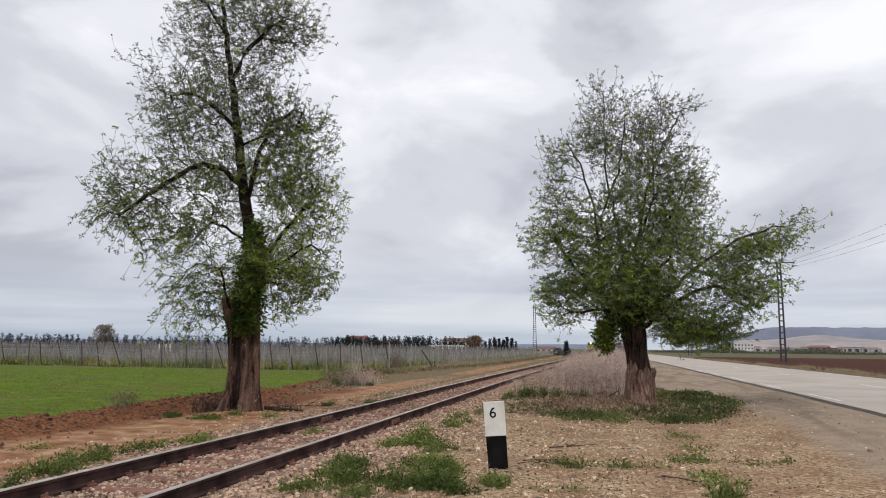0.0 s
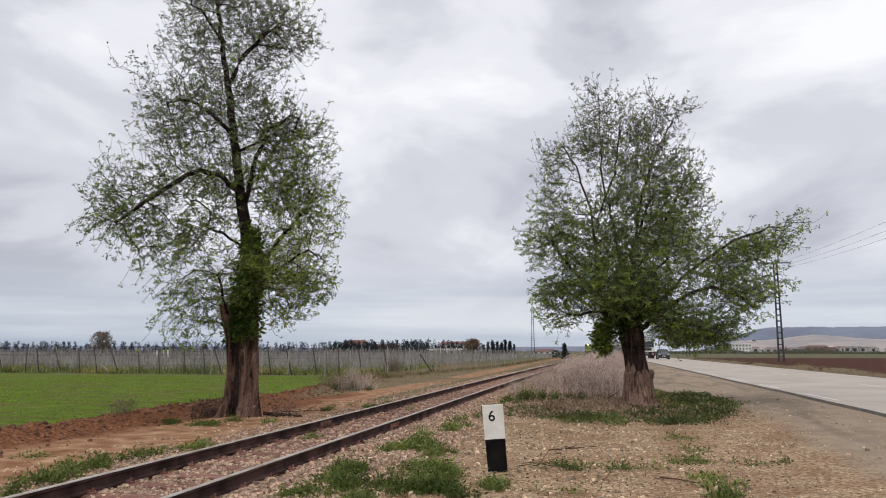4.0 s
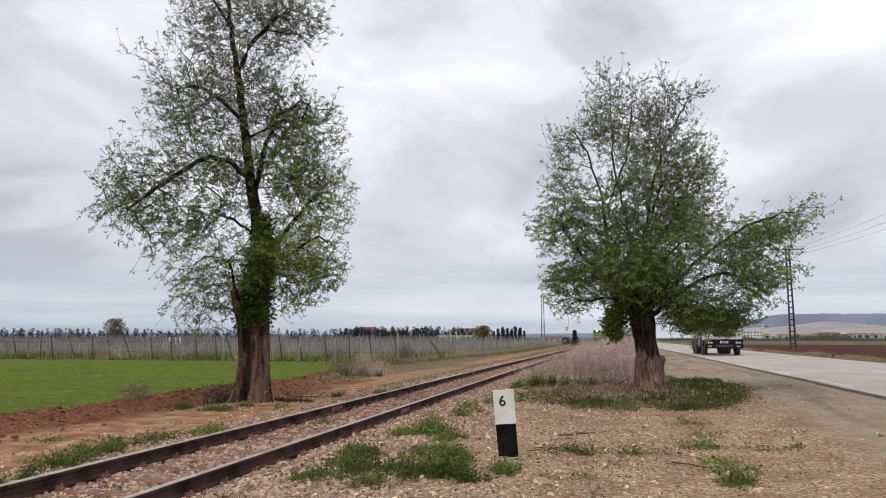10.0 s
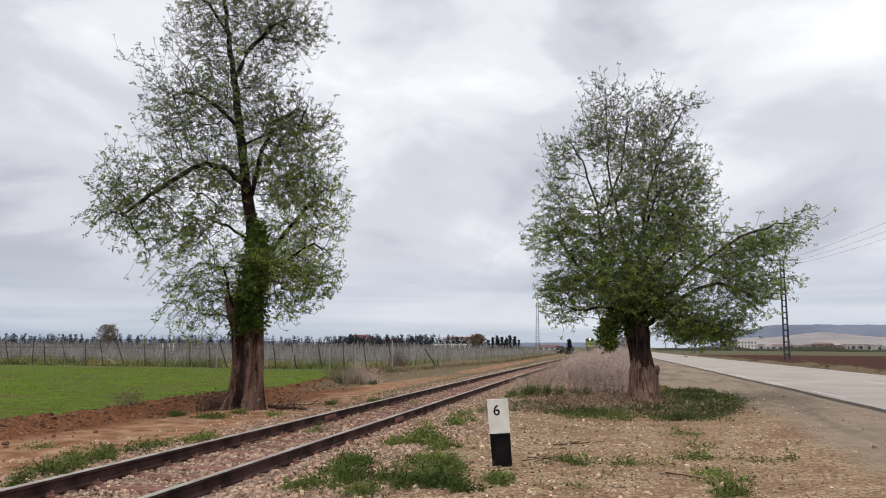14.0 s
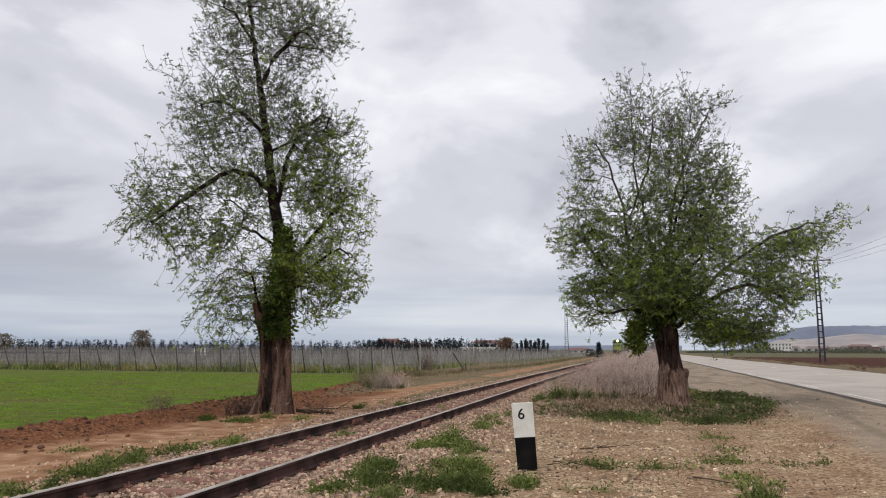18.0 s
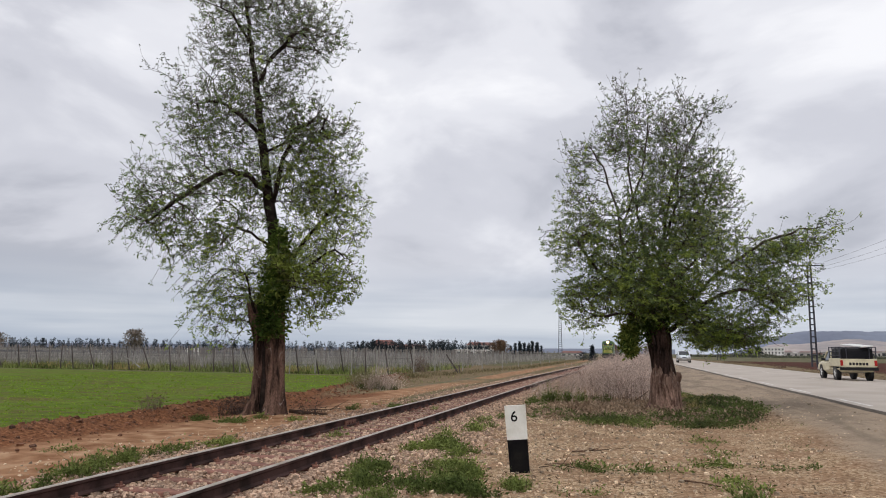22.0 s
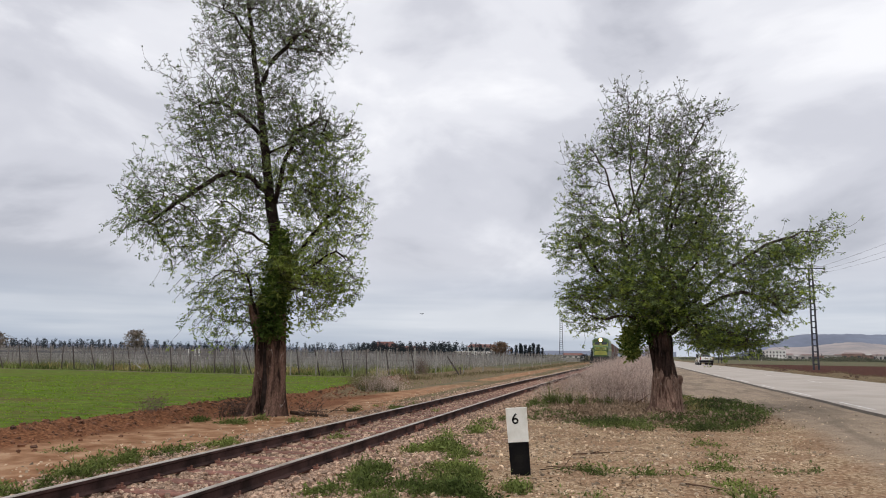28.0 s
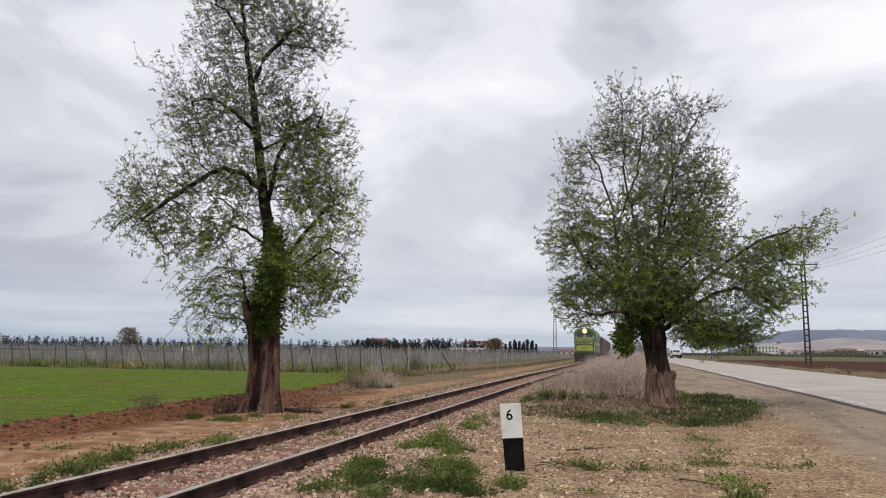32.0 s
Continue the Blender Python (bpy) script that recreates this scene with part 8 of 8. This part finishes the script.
    part("snow_plough", loft([[(-1.3, -0.02, 0.2), (1.3, -0.02, 0.2), (1.35, 0.05, 1.28), (-1.35, 0.05, 1.28)], [(-1.3, 0.25, 0.2), (1.3, 0.25, 0.2), (1.35, 0.35, 1.28), (-1.35, 0.35, 1.28)]]), PAINT["loco_black"], lo, "black front apron")
    part("coupler", bar((0, -0.45, 0.98), (0, 0.1, 0.98), 0.14, 0.16, 8), PAINT["loco_black"], lo)
    hl = part("headlight_box", box((0, 0.56, 3.84), (0.74, 0.22, 0.66), 0.08), PAINT["loco_black"], lo)
    part("halo_disc", disc((0, 0.45, 3.84), 0.30, 0.04, "Y", 22, 0.01), HALO, hl, "glowing disc added as the headlight's warm halo")
    part("headlight", disc((0, 0.42, 3.84), 0.16, 0.05, "Y", 18, 0.01), BEAM, hl, "lit warm headlight")
    part("exhaust", box((0, 8, 4.28), (0.8, 1.4, 0.25), 0.05), PAINT["loco_black"], lo)
    part("horn", bar((0.4, 1.2, 4.25), (0.4, 0.8, 4.28), 0.05, 0.12, 8), M["chrome"], lo)
    bogie(lo, 3.6, 3, 0.5, 1.8)
    bogie(lo, 13.4, 3, 0.5, 1.8)
    for ob in lo.children_recursive:
        ob.data.transform(Matrix.Diagonal((0.92, 1, 1, 1)))
    return lo


def wagon(paint, label):
    w = empty("hopper_wagon", label=label, category="wagon", group="wagons of the train")
    L = 12.5
    b = part("hopper", loft([[(-1.05, y0, 1.25), (1.05, y0, 1.25), (1.35, y1, 2.2), (1.35, y1, 3.5), (-1.35, y1, 3.5), (-1.35, y1, 2.2)] for y0, y1 in ((1.4, 0.6), (6.2, 6.2), (11.1, 11.9))]), PAINT[paint], w)
    for s in (-1, 1):
        for k in range(8):
            y = 0.8 + 10.9 * k / 7
            part("rib", bar((s * 1.38, y, 2.15), (s * 1.38, y, 3.45), 0.12), PAINT[paint], b)
        part("top_rail", bar((s * 1.36, 0.6, 3.5), (s * 1.36, 11.9, 3.5), 0.16), PAINT[paint], b)
        part("buffer", disc((s * 0.87, -0.1, 1.02), 0.2, 0.12, "Y", 14), PAINT["loco_black"], w)
        part("corner_post", bar((s * 1.2, 0.3, 1.2), (s * 1.3, 0.6, 3.4), 0.14), PAINT[paint], w)
    part("end_wall", loft([[(-1.3, 0.62, 2.2), (1.3, 0.62, 2.2), (1.3, 0.5, 3.5), (-1.3, 0.5, 3.5)], [(-1.3, 0.7, 2.2), (1.3, 0.7, 2.2), (1.3, 0.6, 3.5), (-1.3, 0.6, 3.5)]]), PAINT[paint], w)
    part("underframe", box((0, L / 2, 1.1), (2.4, L, 0.25), 0.03), PAINT["loco_black"], w)
    bogie(w, 2.0, 2, 0.46, 1.8)
    bogie(w, 10.4, 2, 0.46, 1.8)
    return w


loco = locomotive()
truck, sedan, van, pickup, old_pickup = tipper_truck(), sedan_car(), small_van(), white_pickup(), cream_pickup()
first_wagon = wagon("wagon", "reddish-brown open hopper wagon behind the locomotive")
grey_wagon = wagon("wagon_grey", "dusty grey hopper wagon in the train")
wagons = [(first_wagon, 18.0), (grey_wagon, 31.2)]
for _k in range(4):
    wagons.append((copy_thing(grey_wagon if _k % 2 else first_wagon, pose(TRACK_X, 400, RAIL_Z)), 44.4 + 13.2 * _k))


def along(ob, x, rows, turn):
    """Key a thing along the road or the track; rows of seconds and metres."""
    z = ROAD_Z + 0.022 if x > 0 else RAIL_Z
    walk(ob, [(t, pose(x, y, z, 0, 0, turn)) for t, y in rows])


def motions():
    train = [(0, 298), (6, 270), (12, 234), (18, 194), (24, 147), (28, 116), (32, 86.5)]
    along(loco, track_x(200), train, 0)
    for ob, back in wagons:
        along(ob, track_x(200), [(t, y + back) for t, y in train], 0)
    along(truck, 7.45, [(0, 167.5), (6, 97.0), (9, 62.6), (12, 27.6), (13, 14.4), (14, 1.0), (32, -240.0)], 0)
    along(sedan, 9.05, [(0, 165.0), (6, 79.8), (8, 50.8), (9, 35.3), (9.6, 25.0), (10, 18.0), (32, -360.0)], 0)
    along(van, 7.65, [(0, 360.0), (21, 118.0), (22, 106.0), (23, 92.5), (24, 76.0), (25, 58.7), (25.5, 49.8), (32, -70.0)], 0)
    # rows of the two pickups give the tail, their origin is the nose
    along(pickup, 10.83, [(t, y + 5.2) for t, y in ((0, -275.0), (22, 25.3), (23, 40.3), (24, 55.3), (25, 69.5), (27.5, 104.0), (29.5, 126.0), (31, 143.0), (32, 155.0))], 180)
    along(old_pickup, 10.8, [(t, y + 4.5) for t, y in ((0, -225.0), (22, 38.5), (23, 50.9), (24, 64.0), (25.5, 86.0), (26.5, 99.0), (27.5, 109.6), (28, 115.2), (29.5, 131.6), (31, 148.6), (32, 160.6))], 180)

    # three small birds rise out of the vineyard one after another
    flights = (
        [(0, -14.0, 50.0, 0.02), (27.2, -14.0, 50.0, 0.02), (28.0, -12.4, 42.5, 3.9), (28.3, -11.68, 40.06, 5.61), (28.5, -10.88, 38.6, 6.65), (28.7, -10.35, 37.01, 7.72), (28.9, -10.4, 35.16, 9.03), (29.1, -10.77, 33.1, 10.39), (29.3, -11.1, 31.11, 11.25), (30.5, -14.0, 18.0, 17.0), (32, -20.0, 0.0, 24.0)],
        [(0, -14.4, 51.0, 0.02), (29.0, -14.4, 51.0, 0.02), (29.8, -11.6, 43.0, 3.6), (30.2, -10.98, 40.11, 6.97), (30.5, -11.59, 37.86, 9.77), (30.8, -12.37, 35.34, 12.23), (32, -16.0, 25.0, 20.0)],
        [(0, -13.8, 50.5, 0.02), (26.2, -13.8, 50.5, 0.02), (27.2, -10.2, 43.0, 3.2), (27.5, -10.87, 40.35, 4.98), (27.7, -11.91, 38.34, 6.27), (27.9, -12.9, 36.21, 7.69), (28.3, -20.3, 45.0, 12.4), (28.7, -30.3, 60.0, 19.1), (30, -66.3, 120.0, 41.3), (32, -130.9, 230.0, 81.7)],
    )
    for ob, rows in zip(birds, flights):
        walk(ob, [(t, pose(x, y, z, 20, 0, 160)) for t, x, y, z in rows])


motions()
